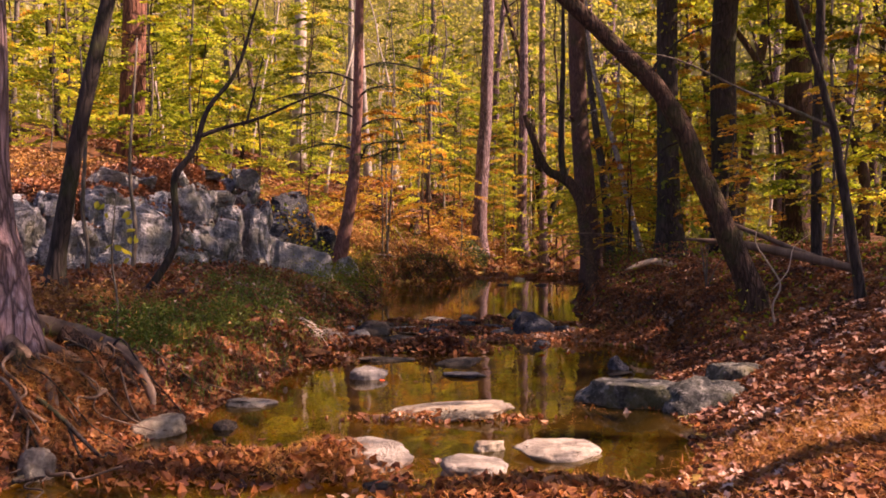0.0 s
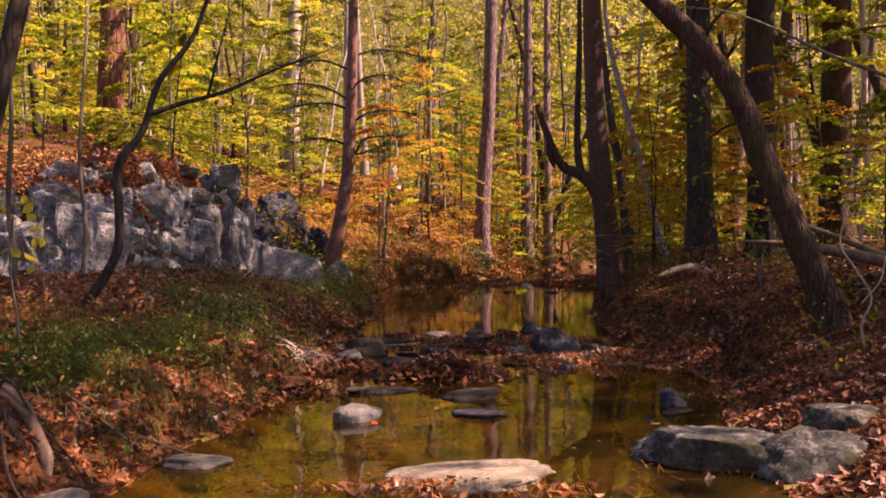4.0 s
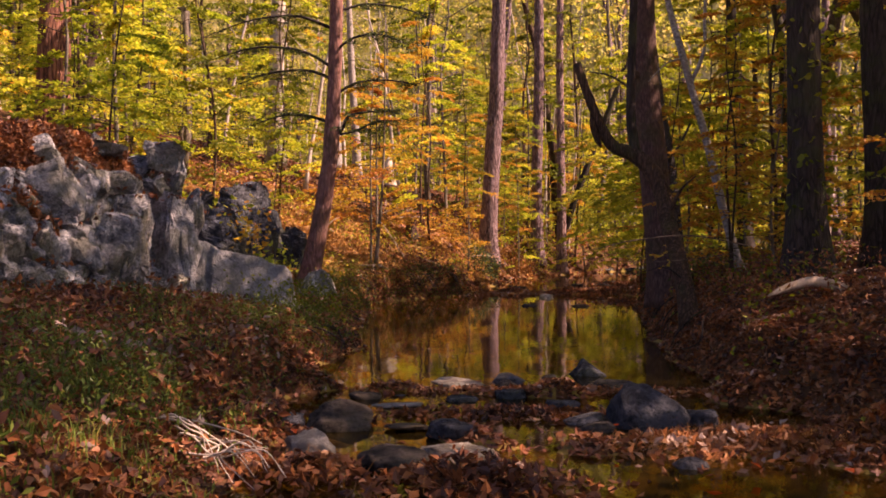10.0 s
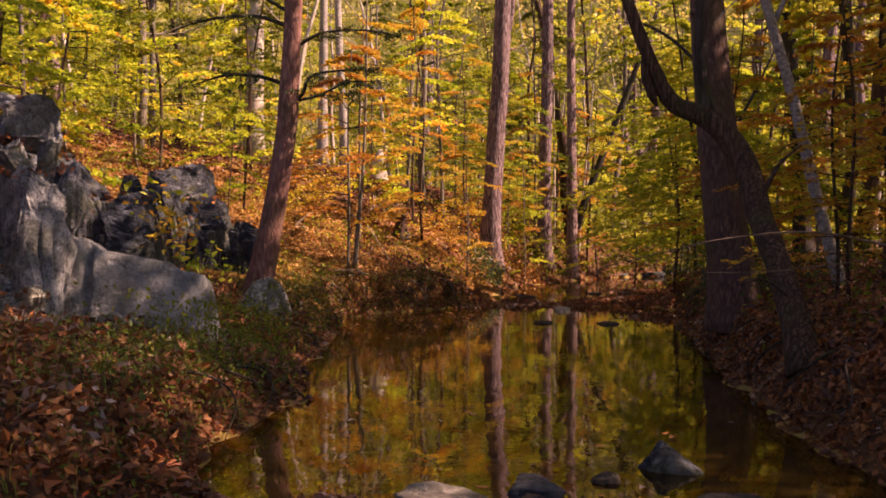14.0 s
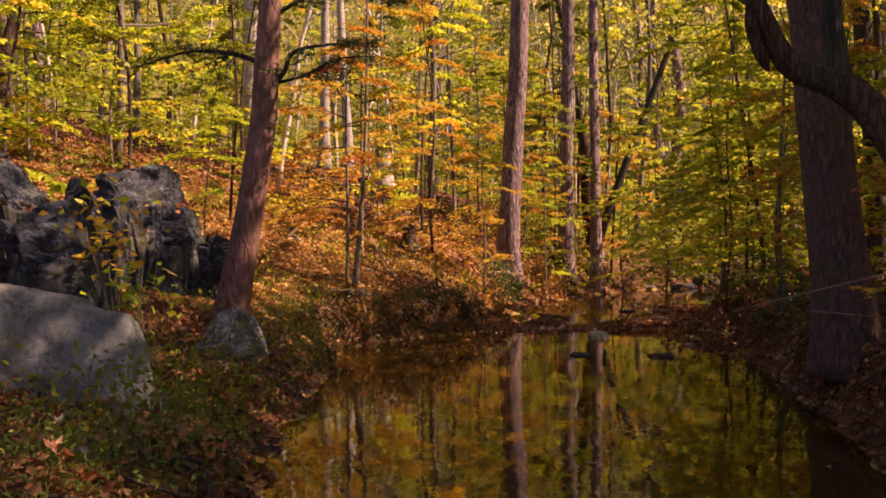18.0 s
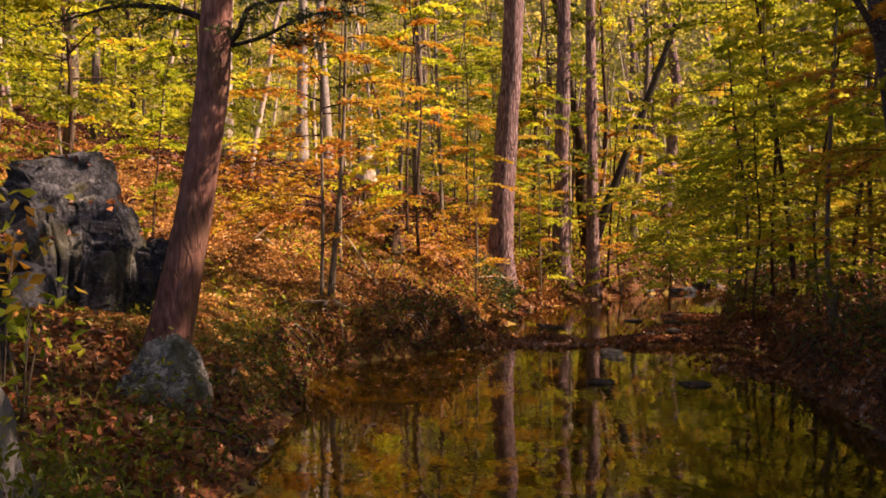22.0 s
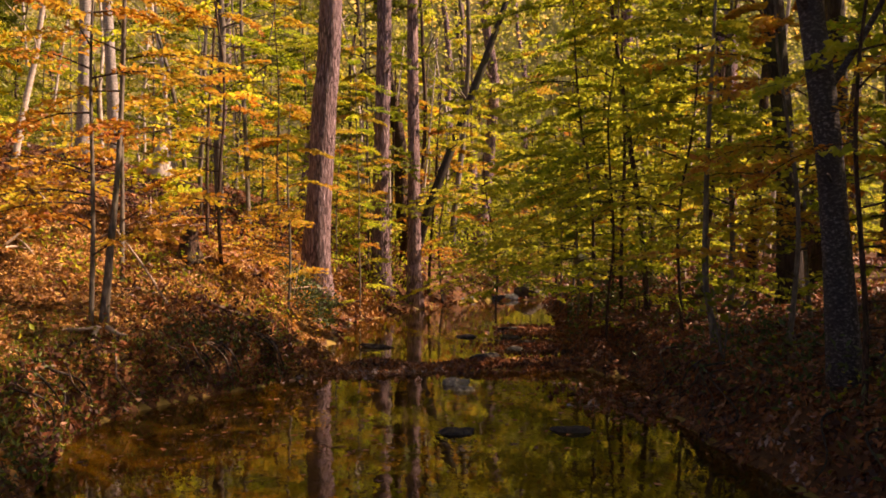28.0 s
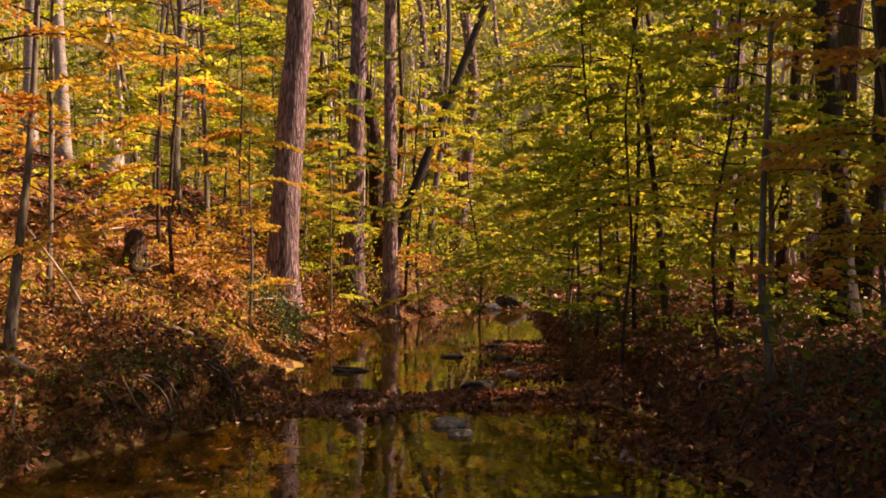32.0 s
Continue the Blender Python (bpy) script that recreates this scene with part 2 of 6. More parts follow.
LICHENED = stone("lichened_boulder_rock", (0.08, 0.085, 0.08), (0.22, 0.225, 0.21), (0.46, 0.46, 0.44), 0.8, 0.8)
# Dark ledge rock, darkened further in place of the shade on it.
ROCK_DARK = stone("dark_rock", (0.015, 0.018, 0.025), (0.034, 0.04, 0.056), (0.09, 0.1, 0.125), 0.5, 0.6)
ROCK_WET = stone("wet_stone", (0.035, 0.028, 0.024), (0.075, 0.06, 0.052), (0.13, 0.105, 0.09), 0.15, 0.1)
ROCK_PALE = stone("pale_stone", (0.19, 0.17, 0.155), (0.29, 0.265, 0.24), (0.41, 0.375, 0.345), 0.1, 0.2, 0.25)
ROCK_TAN = stone("tan_stone", (0.16, 0.135, 0.11), (0.29, 0.25, 0.21), (0.42, 0.37, 0.31), 0.3, 0.3, 0.4)
ROCK_BLUE = stone("slate_stone", (0.034, 0.036, 0.048), (0.066, 0.069, 0.09), (0.11, 0.115, 0.14), 0.1, 0.15)

k = Nodes("dead_wood", 0.9)
grain = k.noise(9.0, 6, 0.7, k.stretch(1, 1, 0.15))
k.bump(grain, 0.7, 0.02)
WOOD_DEAD = k.colour(k.ramp(grain, (0.3, (0.055, 0.035, 0.025)), (0.55, (0.15, 0.1, 0.075)), (0.75, (0.3, 0.22, 0.17))))
k = Nodes("bleached_wood", 0.85)
grain = k.noise(9.0, 6, 0.7, k.stretch(1, 1, 0.15))
k.bump(grain, 0.7, 0.02)
WOOD_PALE = k.colour(k.ramp(grain, (0.3, (0.2, 0.14, 0.1)), (0.55, (0.4, 0.31, 0.24)), (0.75, (0.55, 0.46, 0.38))))
k = Nodes("blue_paint", 0.7)
BLUE = k.colour(k.ramp(k.noise(20.0), (0.35, (0.01, 0.05, 0.16)), (0.6, (0.015, 0.13, 0.4))))

# ---- mesh helpers ----


def mesh_of(name, verts, faces, material, smooth=False):
    """A mesh from arrays: vertices (n, 3) and faces (m, 3 or 4)."""
    verts, faces = np.asarray(verts, np.float32), np.asarray(faces, np.int32)
    me = bpy.data.meshes.new(name)
    me.vertices.add(len(verts))
    me.vertices.foreach_set("co", verts.ravel())
    me.loops.add(faces.size)
    me.loops.foreach_set("vertex_index", faces.ravel())
    me.polygons.add(len(faces))
    me.polygons.foreach_set("loop_start", np.arange(0, faces.size, faces.shape[1], dtype=np.int32))
    me.polygons.foreach_set("use_smooth", np.full(len(faces), smooth))
    me.update(calc_edges=True)
    me.materials.append(material)
    return me


def part(name, me, parent, label=""):
    ob = new(name, me)
    ob.parent = parent
    return tagged(ob, label)


def thing(name, label, category, at=(0, 0, 0), me=None, group="", kind=""):
    ob = new(name, me)
    ob.location = at
    return tagged(ob, label, category, group, kind)


def wob(p, scale, seed=0.0):
    return noise.noise(Vector((p[0] * scale + seed * 7.13, p[1] * scale - seed * 3.7, p[2] * scale + seed * 1.9)))


def curve_through(points, steps):
    """Points along a smooth line through the given ones, and how far along each lies (in spans)."""
    p = np.asarray(points, float)
    q = np.vstack([2 * p[0] - p[1], p, 2 * p[-1] - p[-2]])
    out = []
    for i in range(len(p) - 1):
        a, b, c, d = q[i : i + 4]
        for u in np.arange(steps) / steps:
            out.append(0.5 * (2 * b + (c - a) * u + (2 * a - 5 * b + 4 * c - d) * u * u + (3 * b - a - 3 * c + d) * u**3))
    return np.vstack([out, p[-1:]])


def tube(points, radii, sides=8, steps=4, rough=0.06, seed=0.0, flare=0.0, cap=True):
    """Vertices and quads of a round limb along a smooth line. flare: how much its foot spreads into roots."""
    line = curve_through(points, steps)
    r = np.interp(np.linspace(0, len(points) - 1, len(line)), np.arange(len(points)), radii)
    ahead = np.gradient(line, axis=0)
    ahead /= np.linalg.norm(ahead, axis=1)[:, None] + 1e-9
    side = np.cross(ahead[0], (0.3, 1.0, 0.05))
    side /= np.linalg.norm(side)
    verts = []
    turn = np.arange(sides) * 2 * math.pi / sides
    for i, (p, a) in enumerate(zip(line, ahead)):
        side = side - a * (side @ a)
        side /= np.linalg.norm(side)
        up = np.cross(a, side)
        for t in turn:
            k = 1 + rough * 1.6 * wob((math.cos(t) * 1.4, math.sin(t) * 1.4, i * 0.35), 1.0, seed)
            if flare:
                low = math.exp(-np.linalg.norm(p - line[0]) / (2.2 * radii[0]))
                k += flare * low * (0.65 + 0.5 * math.cos(5 * t + seed) + 0.3 * math.cos(3 * t + 2 * seed))
            verts.append(p + (math.cos(t) * side + math.sin(t) * up) * r[i] * k)
    faces = [(i * sides + j, i * sides + (j + 1) % sides, (i + 1) * sides + (j + 1) % sides, (i + 1) * sides + j) for i in range(len(line) - 1) for j in range(sides)]
    if cap:
        n = len(verts)
        for ring, c in ((0, line[0]), (len(line) - 1, line[-1])):
            verts.append(c)
            faces += [(ring * sides + j, ring * sides + (j + 1) % sides, n, n) for j in range(0, sides)]
            n += 1
        faces = [f for f in faces]
    return np.array(verts), faces


def limb(name, points, radii, material, sides=8, steps=4, rough=0.06, seed=0.0, flare=0.0):
    v, f = tube(points, radii, sides, steps, rough, seed, flare, False)
    # Close both ends with a fan of quads round the rim.
    bm = bmesh.new()
    vs = [bm.verts.new(p) for p in v]
    for q in f:
        bm.faces.new([vs[i] for i in q]).smooth = True
    bm.faces.new([vs[i] for i in range(sides)][::-1])
    bm.faces.new([vs[len(v) - sides + i] for i in range(sides)])
    me = bpy.data.meshes.new(name)
    bm.to_mesh(me)
    bm.free()
    me.materials.append(material)
    return me


def leaves(at, size, flat=0.6, seed=1, aspect=0.62, point=None, curled=0.25, fine=False):
    """Vertices and quads of leaves at the given places. flat: 1 lies level, 0 any way up. point: the way that each tip points."""
    r = np.random.default_rng(seed)
    n = len(at)
    normal = r.normal(size=(n, 3)) * (1 - flat) + np.array([0, 0, 1.0]) * flat * np.where(r.random((n, 1)) < 0.5, 1, 1)
    normal /= np.linalg.norm(normal, axis=1)[:, None] + 1e-9
    tip = r.normal(size=(n, 3)) if point is None else np.asarray(point, float) + r.normal(size=(n, 3)) * 0.5
    tip -= normal * (tip * normal).sum(1)[:, None]
    tip /= np.linalg.norm(tip, axis=1)[:, None] + 1e-9
    side = np.cross(normal, tip)
    s = (size * r.uniform(0.6, 1.3, n))[:, None]
    curl = normal * s * r.uniform(-curled, curled, (n, 1))
    if fine:
        a, b, rib = side * s * 0.5 * aspect, tip * s, curl * 0.8
        v = np.stack([at - b * 0.5, at - b * 0.18 + a * 0.9 + rib, at + b * 0.16 + a + rib * 1.2, at + b * 0.5 + curl * 0.5, at + b * 0.16 - a + rib * 1.2, at - b * 0.18 - a * 0.9 + rib], 1).reshape(-1, 3)
        base = np.arange(n)[:, None] * 6
        return v, np.concatenate([base + [0, 1, 2, 3], base + [0, 3, 4, 5]])
    v = np.stack([at - tip * s * 0.5, at + side * s * 0.5 * aspect + curl, at + tip * s * 0.5, at - side * s * 0.5 * aspect + curl], 1).reshape(-1, 3)
    return v, np.arange(4 * n).reshape(-1, 4)


def merged(pieces):
    vs, fs, n = [], [], 0
    for v, f in pieces:
        vs.append(v)
        fs.append(np.asarray(f) + n)
        n += len(v)
    return np.vstack(vs), np.vstack(fs)


def smooth_step(a):
    a = np.clip(a, 0, 1)
    return a * a * (3 - 2 * a)


# ---- the lie of the land: the stream runs along +y, its water at z = 0 ----
EDGE_Y = [-40, 4, 6.6, 8, 10, 12, 15, 17.5, 20, 21.5, 25, 26.3, 27.2, 28.0, 28.7, 29.4, 30.5, 33, 35, 37, 38.3, 39, 41, 43, 45, 47, 60, 80, 140]
EDGE_L = [-2.6, -2.5, -2.1, -1.9, -1.75, -2.25, -2.35, -2.2, -2.65, -2.7, -3.2, -3.1, -2.6, -1.8, -1.4, -1.2, -1.1, -0.65, -0.35, 0.0, 0.4, 0.75, 1.6, 2.7, 3.7, 5.6, 11.5, 18, 42]
EDGE_R = [1.4, 1.15, 1.6, 1.7, 1.95, 2.3, 1.65, 1.6, 1.85, 2.05, 2.35, 2.6, 2.8, 2.95, 3.0, 3.0, 3.0, 3.5, 4.0, 4.6, 4.9, 5.1, 5.5, 5.9, 6.6, 8.1, 14, 21, 46]
CLIFF_Y = [-30, 8, 12.6, 14, 15.5, 18.6, 19.8, 21.2, 23, 60]
CLIFF_X = [-60, -26, -8.6, -6.1, -5.05, -4.7, -5.2, -6.6, -9, -30]


def rough_ground(x, y, size, seed):
    """Cheap smooth noise over arrays."""
    out = np.zeros_like(x)
    r = np.random.default_rng(seed)
    for _ in range(7):
        a, w, ph = r.uniform(0, 6.28), r.uniform(0.7, 1.6) / size, r.uniform(0, 6.28)
        out += np.sin((x * math.cos(a) + y * math.sin(a)) * w * 6.28 + ph)
    return out / 7


def land(x, y):
    """Height of the ground at arrays x, y."""
    x, y = np.asarray(x, float), np.asarray(y, float)
    wave = 0.16 * rough_ground(x * 0, y, 2.1, 3) + 0.1 * rough_ground(x * 0, y, 0.8, 4)
    left, right = np.interp(y, EDGE_Y, EDGE_L) + wave - x, x - np.interp(y, EDGE_Y, EDGE_R) - wave
    inside = np.minimum(-left, -right)
    bed = -0.3 * smooth_step(inside / 0.55) + 0.03 * rough_ground(x, y, 0.9, 5)
    for mid, wide, high in ((12.1, 0.75, 0.29), (14.2, 0.45, 0.28), (29.6, 0.75, 0.33), (48.0, 1.6, 0.55)):
        lump = rough_ground(x, y, 1.0, int(mid * 10))
        bed = bed + high * np.exp(-(((y - mid + 0.12 * x) / wide) ** 2)) * (1 + 0.65 * lump)
    hill = smooth_step((y - 21.5) / 4)
    low_shelf = 1 - 0.45 * np.exp(-(((y - 19.0) / 2.2) ** 2))
    terrace = 0.42 * low_shelf * smooth_step(left / 0.55) + 0.32 * low_shelf * smooth_step((left - 0.4) / 1.6) + 0.04 * np.clip(left, 0, 30)
    crag = 0.95 * smooth_step((np.interp(y, CLIFF_Y, CLIFF_X) - 0.02 - x) / 0.45) + (0.15 + 0.85 * smooth_step((y - 14.3) / 3)) * smooth_step((np.interp(y, CLIFF_Y, CLIFF_X) - 0.3 - x) / 0.75) + 0.07 * np.clip(np.interp(y, CLIFF_Y, CLIFF_X) - x, 0, 25)
    gentle = smooth_step((y - 29) / 4)
    slope = (0.5 - 0.3 * gentle) * smooth_step(left / (0.28 + 0.72 * gentle)) + 0.2 * smooth_step(left / 1.4) + 0.3 * np.clip(left - 0.8, 0, 8.5) + 0.22 * np.clip(left - 9.3, 0, 14) + 0.1 * np.clip(left - 23.3, 0, 40)
    upper = 0.8 * smooth_step((y - 31) / 5) * smooth_step((left - 0.3) / 1.9)
    west = (terrace + crag) * (1 - hill) + (slope + upper) * hill * np.exp(-np.clip(y - 46, 0, 200) / 40)
    low = 1 - smooth_step((y - 9.5) / 3)
    east = (0.5 - 0.34 * low) * smooth_step(right / (0.5 + 0.3 * low)) + (0.32 + 0.3 * low) * smooth_step((right - 0.2) / (1.5 + 1.4 * low)) + 0.25 * smooth_step((right - 1.2) / 3) + 0.02 * np.clip(right, 0, 40)
    z = np.where(left > 0, west, np.where(right > 0, east, bed))
    z = z + (0.05 * rough_ground(x, y, 1.3, 8) + 0.09 * rough_ground(x, y, 4.5, 9)) * smooth_step(np.maximum(left, right) / 0.8)
    return z


def land_at(x, y):
    return float(land(np.array([x]), np.array([y]))[0])

# ---- ground: one sheet out to the horizon, fine near the stream ----
xs = np.concatenate([np.linspace(-260, -32, 14), np.arange(-30, -9, 0.75), np.arange(-9, 8, 0.14), np.arange(8, 32, 0.8), np.linspace(34, 260, 14)])
ys = np.concatenate([np.linspace(-60, 1.5, 12), np.arange(2, 33, 0.14), np.arange(33, 60, 0.5), np.arange(60, 100, 2.5), np.linspace(105, 420, 12)])
gx, gy = np.meshgrid(xs, ys)
gz = land(gx, gy)
nx, ny = len(xs), len(ys)
grid = np.stack([gx, gy, gz], -1).reshape(-1, 3)
idx = np.arange(nx * ny).reshape(ny, nx)
quads = np.stack([idx[:-1, :-1], idx[:-1, 1:], idx[1:, 1:], idx[1:, :-1]], -1).reshape(-1, 4)
ground = thing("ground", "forest floor of brown and orange fallen leaves along a stream", "ground", me=mesh_of("ground", grid, quads, FLOOR, True), kind="structure")
ground.data.materials.append(BED)
wet = grid[quads].mean(1)[:, 2] < 0.015
ground.data.polygons.foreach_set("material_index", wet.astype(np.int32))

wy = np.concatenate([np.arange(-20, 45, 0.5), np.arange(45, 140, 4)])
wverts, wfaces = [], []
for k, y in enumerate(wy):
    a, b = float(np.interp(y, EDGE_Y, EDGE_L)) - 1.0, float(np.interp(y, EDGE_Y, EDGE_R)) + 1.0
    for u in range(9):
        wverts.append((a + (b - a) * u / 8, y, 0.0))
    if k:
        wfaces += [((k - 1) * 9 + u, (k - 1) * 9 + u + 1, k * 9 + u + 1, k * 9 + u) for u in range(8)]
thing("water", "still olive-brown stream water that mirrors the forest", "water", me=mesh_of("water", wverts, wfaces, WATER, True), kind="structure")


# ---- rocks ----
def rock_mesh(name, size, seed, material, cuts=9, rough=0.05, fine=4, flat=0.0, split=0.0, boxy=0.0):
    """A broken stone: a ball cut flat by planes, then roughened. size: full width, depth and height."""
    r = np.random.default_rng(seed)
    bm = bmesh.new()
    bmesh.ops.create_icosphere(bm, subdivisions=fine, radius=1.0)
    planes = r.normal(size=(cuts, 3))
    planes /= np.linalg.norm(planes, axis=1)[:, None]
    reach = r.uniform(0.55, 0.85, cuts) * (1.25 if boxy else 1.0)
    for v in bm.verts:
        c = np.array(v.co)
        if boxy:
            c = np.sign(c) * np.abs(c) ** (1 - boxy)
            c = c / max(1.0, np.abs(c).max())
        for n, d in zip(planes, reach):
            over = c @ n - d
            if over > 0:
                c = c - n * over * 0.93
        if flat and c[2] > flat:
            c[2] = flat + (c[2] - flat) * 0.2
        gap = 0.0
        if split:
            near = noise.voronoi(Vector((c[0] * 1.9 + seed, c[1] * 1.9, c[2] * 1.2)))[0]
            fine_gap = noise.voronoi(Vector((c[0] * 4.5, c[1] * 4.5 + seed, c[2] * 3.0)))[0]
            gap = split * (math.exp(-(near[1] - near[0]) / 0.09) + 0.45 * math.exp(-(fine_gap[1] - fine_gap[0]) / 0.08)) - split * 0.8 * (near[0] - 0.4)
        k = 1 - gap + rough * 2.0 * wob(c, 1.7, seed) + rough * (0.5 - 1.8 * abs(wob(c, 3.4, seed + 3))) + rough * 0.8 * wob(c, 8.0, seed + 5)
        v.co = Vector(c * k)
    lo = [min(v.co[i] for v in bm.verts) for i in range(3)]
    hi = [max(v.co[i] for v in bm.verts) for i in range(3)]
    for v in bm.verts:
        v.co = Vector([((v.co[i] - lo[i]) / (hi[i] - lo[i]) - 0.5) * size[i] for i in range(3)])
    for f in bm.faces:
        f.smooth = True
    me = bpy.data.meshes.new(name)
    bm.to_mesh(me)
    bm.free()
    me.materials.append(material)
    return me


def boulder(name, x, y, z, w, d, h, material, seed, label, peak=0.0):
    """A loose stone that shows h above its footing at z, with as much again below."""
    me = rock_mesh(name, (w, d, h * 1.9), seed, material, 11, 0.075, 4, 0.62 if h < 0.3 * w else 0.0, 0.03, 0.25)
    for v in me.vertices if peak else ():
        up = max(0.0, v.co.z / (0.95 * h))
        v.co.x, v.co.y = v.co.x * (1 - peak * up) - 0.18 * peak * w * up, v.co.y * (1 - peak * up)
    ob = thing(name, label, "stone", (x, y, z + h * 0.05), me, "stones in the stream")
    ob.rotation_euler = (0.09 * math.sin(seed * 3.1), 0.09 * math.cos(seed * 1.7), 0.35 * math.sin(seed * 2.3))
    return ob


boulder("stone", -1.01, 8.80, 0.00, 0.39, 0.31, 0.12, ROCK_PALE, 1, "small white sunlit stone standing in the shallow pool")
boulder("stone", -0.12, 7.12, 0.00, 0.99, 0.75, 0.06, ROCK_TAN, 2, "long flat tan stone lying in the pool")
boulder("stone", 0.67, 5.81, 0.00, 0.58, 0.46, 0.06, ROCK_PALE, 3, "flat pale stone dry on top in the pool")
boulder("stone", 0.15, 5.35, 0.00, 0.41, 0.37, 0.07, ROCK_PALE, 4, "rounded pale stone beside leaf debris in the pool")
boulder("stone", -0.52, 5.5, 0.00, 0.58, 0.4, 0.13, ROCK_PALE, 5, "tilted pale stone wedged in pine straw")
boulder("stone", 0.22, 5.93, 0.00, 0.22, 0.18, 0.05, ROCK_TAN, 6, "small tan stone behind a pale stone")
boulder("stone", -0.36, 4.97, 0.00, 0.19, 0.15, 0.03, ROCK_WET, 7, "small wet stone barely above the water")
boulder("stone", 1.38, 7.62, 0.00, 0.98, 0.68, 0.19, MOSSY, 8, "broad mossy boulder at the edge of the pool")
boulder("stone", 1.95, 7.3, 0.00, 0.75, 0.6, 0.26, MOSSY, 9, "grey mossy boulder strewn with pine straw")
boulder("stone", 2.34, 7.9, 0.12, 0.62, 0.54, 0.18, MOSSY, 10, "grey boulder with a flat top on the bank")
boulder("stone", 1.49, 9.53, 0.00, 0.24, 0.22, 0.14, ROCK_BLUE, 11, "small slate stone standing in the dark pool", 0.4)
boulder("stone", -0.08, 9.02, 0.00, 0.44, 0.40, 0.03, ROCK_BLUE, 12, "thin flat slate stone just above the water")
boulder("stone", -0.18, 9.81, 0.00, 0.51, 0.46, 0.05, ROCK_WET, 13, "dark flat stone in the pool")
boulder("stone", -1.00, 10.06, 0.00, 0.66, 0.33, 0.03, ROCK_WET, 14, "long dark wet stone in the shallows")
boulder("stone", -0.64, 11.67, 0.03, 0.50, 0.45, 0.07, ROCK_TAN, 15, "tan stone under heaped leaves")
boulder("stone", -2.36, 5.04, 0.00, 0.21, 0.19, 0.18, ROCK_TAN, 16, "round tan stone at the foot of the bank")
boulder("stone", -2.13, 6.22, 0.02, 0.43, 0.34, 0.10, ROCK_TAN, 17, "tan stone half buried in the bank")
boulder("stone", -1.76, 7.38, 0.00, 0.41, 0.33, 0.04, ROCK_TAN, 18, "flat tan stone at the edge of the water")
boulder("stone", -1.69, 6.43, 0.00, 0.18, 0.16, 0.06, ROCK_WET, 19, "small wet stone near the bank")
boulder("stone", -2.36, 11.16, 0.03, 0.29, 0.26, 0.13, ROCK_GREY, 20, "grey stone at the foot of the grassy bank")
boulder("stone", -2.26, 7.87, 0.00, 0.35, 0.31, 0.03, ROCK_WET, 21, "dark flat stone at the edge of the water")
boulder("stone", -1.60, 11.85, 0.02, 0.34, 0.28, 0.14, ROCK_PALE, 22, "pale stone with an orange leaf on it")
boulder("stone", -1.01, 11.55, 0.00, 0.47, 0.38, 0.10, ROCK_WET, 23, "dark stone heaped with fallen leaves")
boulder("stone", 0.7, 12.82, 0.03, 0.7, 0.5, 0.3, ROCK_BLUE, 24, "pointed slate boulder on the leaf bar", 0.6)
boulder("stone", -1.57, 12.71, 0.00, 0.54, 0.43, 0.18, ROCK_WET, 25, "dark boulder in the riffle")
boulder("stone", -2.15, 10.05, 0.10, 0.31, 0.28, 0.12, ROCK_GREY, 26, "grey stone in the grass of the bank")
boulder("stone", -0.29, 14.76, 0.02, 0.30, 0.27, 0.07, ROCK_BLUE, 27, "small slate stone on the leaf bar")
boulder("stone", 1.45, 9.20, 0.00, 0.29, 0.23, 0.01, ROCK_WET, 28, "dark stone just below the surface")
boulder("stone", -0.78, 14.58, 0.02, 0.51, 0.41, 0.03, ROCK_TAN, 29, "flat pale stone lying across the riffle")
boulder("stone", -0.29, 14.51, 0.00, 0.29, 0.23, 0.08, ROCK_WET, 30, "dark pointed stone in the riffle", 0.7)
boulder("stone", 0.09, 15.10, 0.00, 0.17, 0.15, 0.04, ROCK_WET, 31, "small dark stone in the pool")
boulder("stone", 0.51, 15.39, 0.00, 0.4, 0.24, 0.17, ROCK_DARK, 32, "black pointed rock standing in the pool", 0.85)
boulder("stone", 0.69, 14.51, 0.02, 0.42, 0.34, 0.04, ROCK_WET, 33, "dark flat stone on the leaf bar")
boulder("stone", 0.13, 13.57, 0.02, 0.30, 0.24, 0.04, ROCK_BLUE, 34, "flat slate stone on the leaf bar")
boulder("stone", 0.26, 12.92, 0.02, 0.33, 0.27, 0.04, ROCK_BLUE, 35, "slate stone among wet leaves")
boulder("stone", -1.24, 13.57, 0.00, 0.45, 0.27, 0.02, ROCK_PALE, 36, "thin pale stone washed by the riffle")
boulder("stone", -0.74, 12.69, 0.02, 0.29, 0.24, 0.02, ROCK_WET, 37, "dark wet stone among leaves")
boulder("stone", -1.04, 12.62, 0.02, 0.36, 0.29, 0.02, ROCK_WET, 38, "dark wet slab among leaves")
boulder("stone", 1.10, 12.92, 0.03, 0.27, 0.22, 0.08, ROCK_BLUE, 39, "slate stone beside the pointed boulder")
boulder("stone", -3.26, 18.81, 0.35, 0.16, 0.15, 0.13, ROCK_PALE, 41, "small pale rock in the bank plants")
boulder("stone", -2.68, 18.30, 0.15, 0.20, 0.18, 0.11, ROCK_GREY, 43, "grey stone half buried in the bank")
boulder("stone", 0.69, 27.54, -0.02, 0.27, 0.24, 0.07, ROCK_TAN, 44, "small tan stone at the edge of the leaf bar")
boulder("stone", 0.18, 25.08, -0.05, 0.4, 0.22, 0.09, ROCK_WET, 45, "dark flat stone awash in the pool")
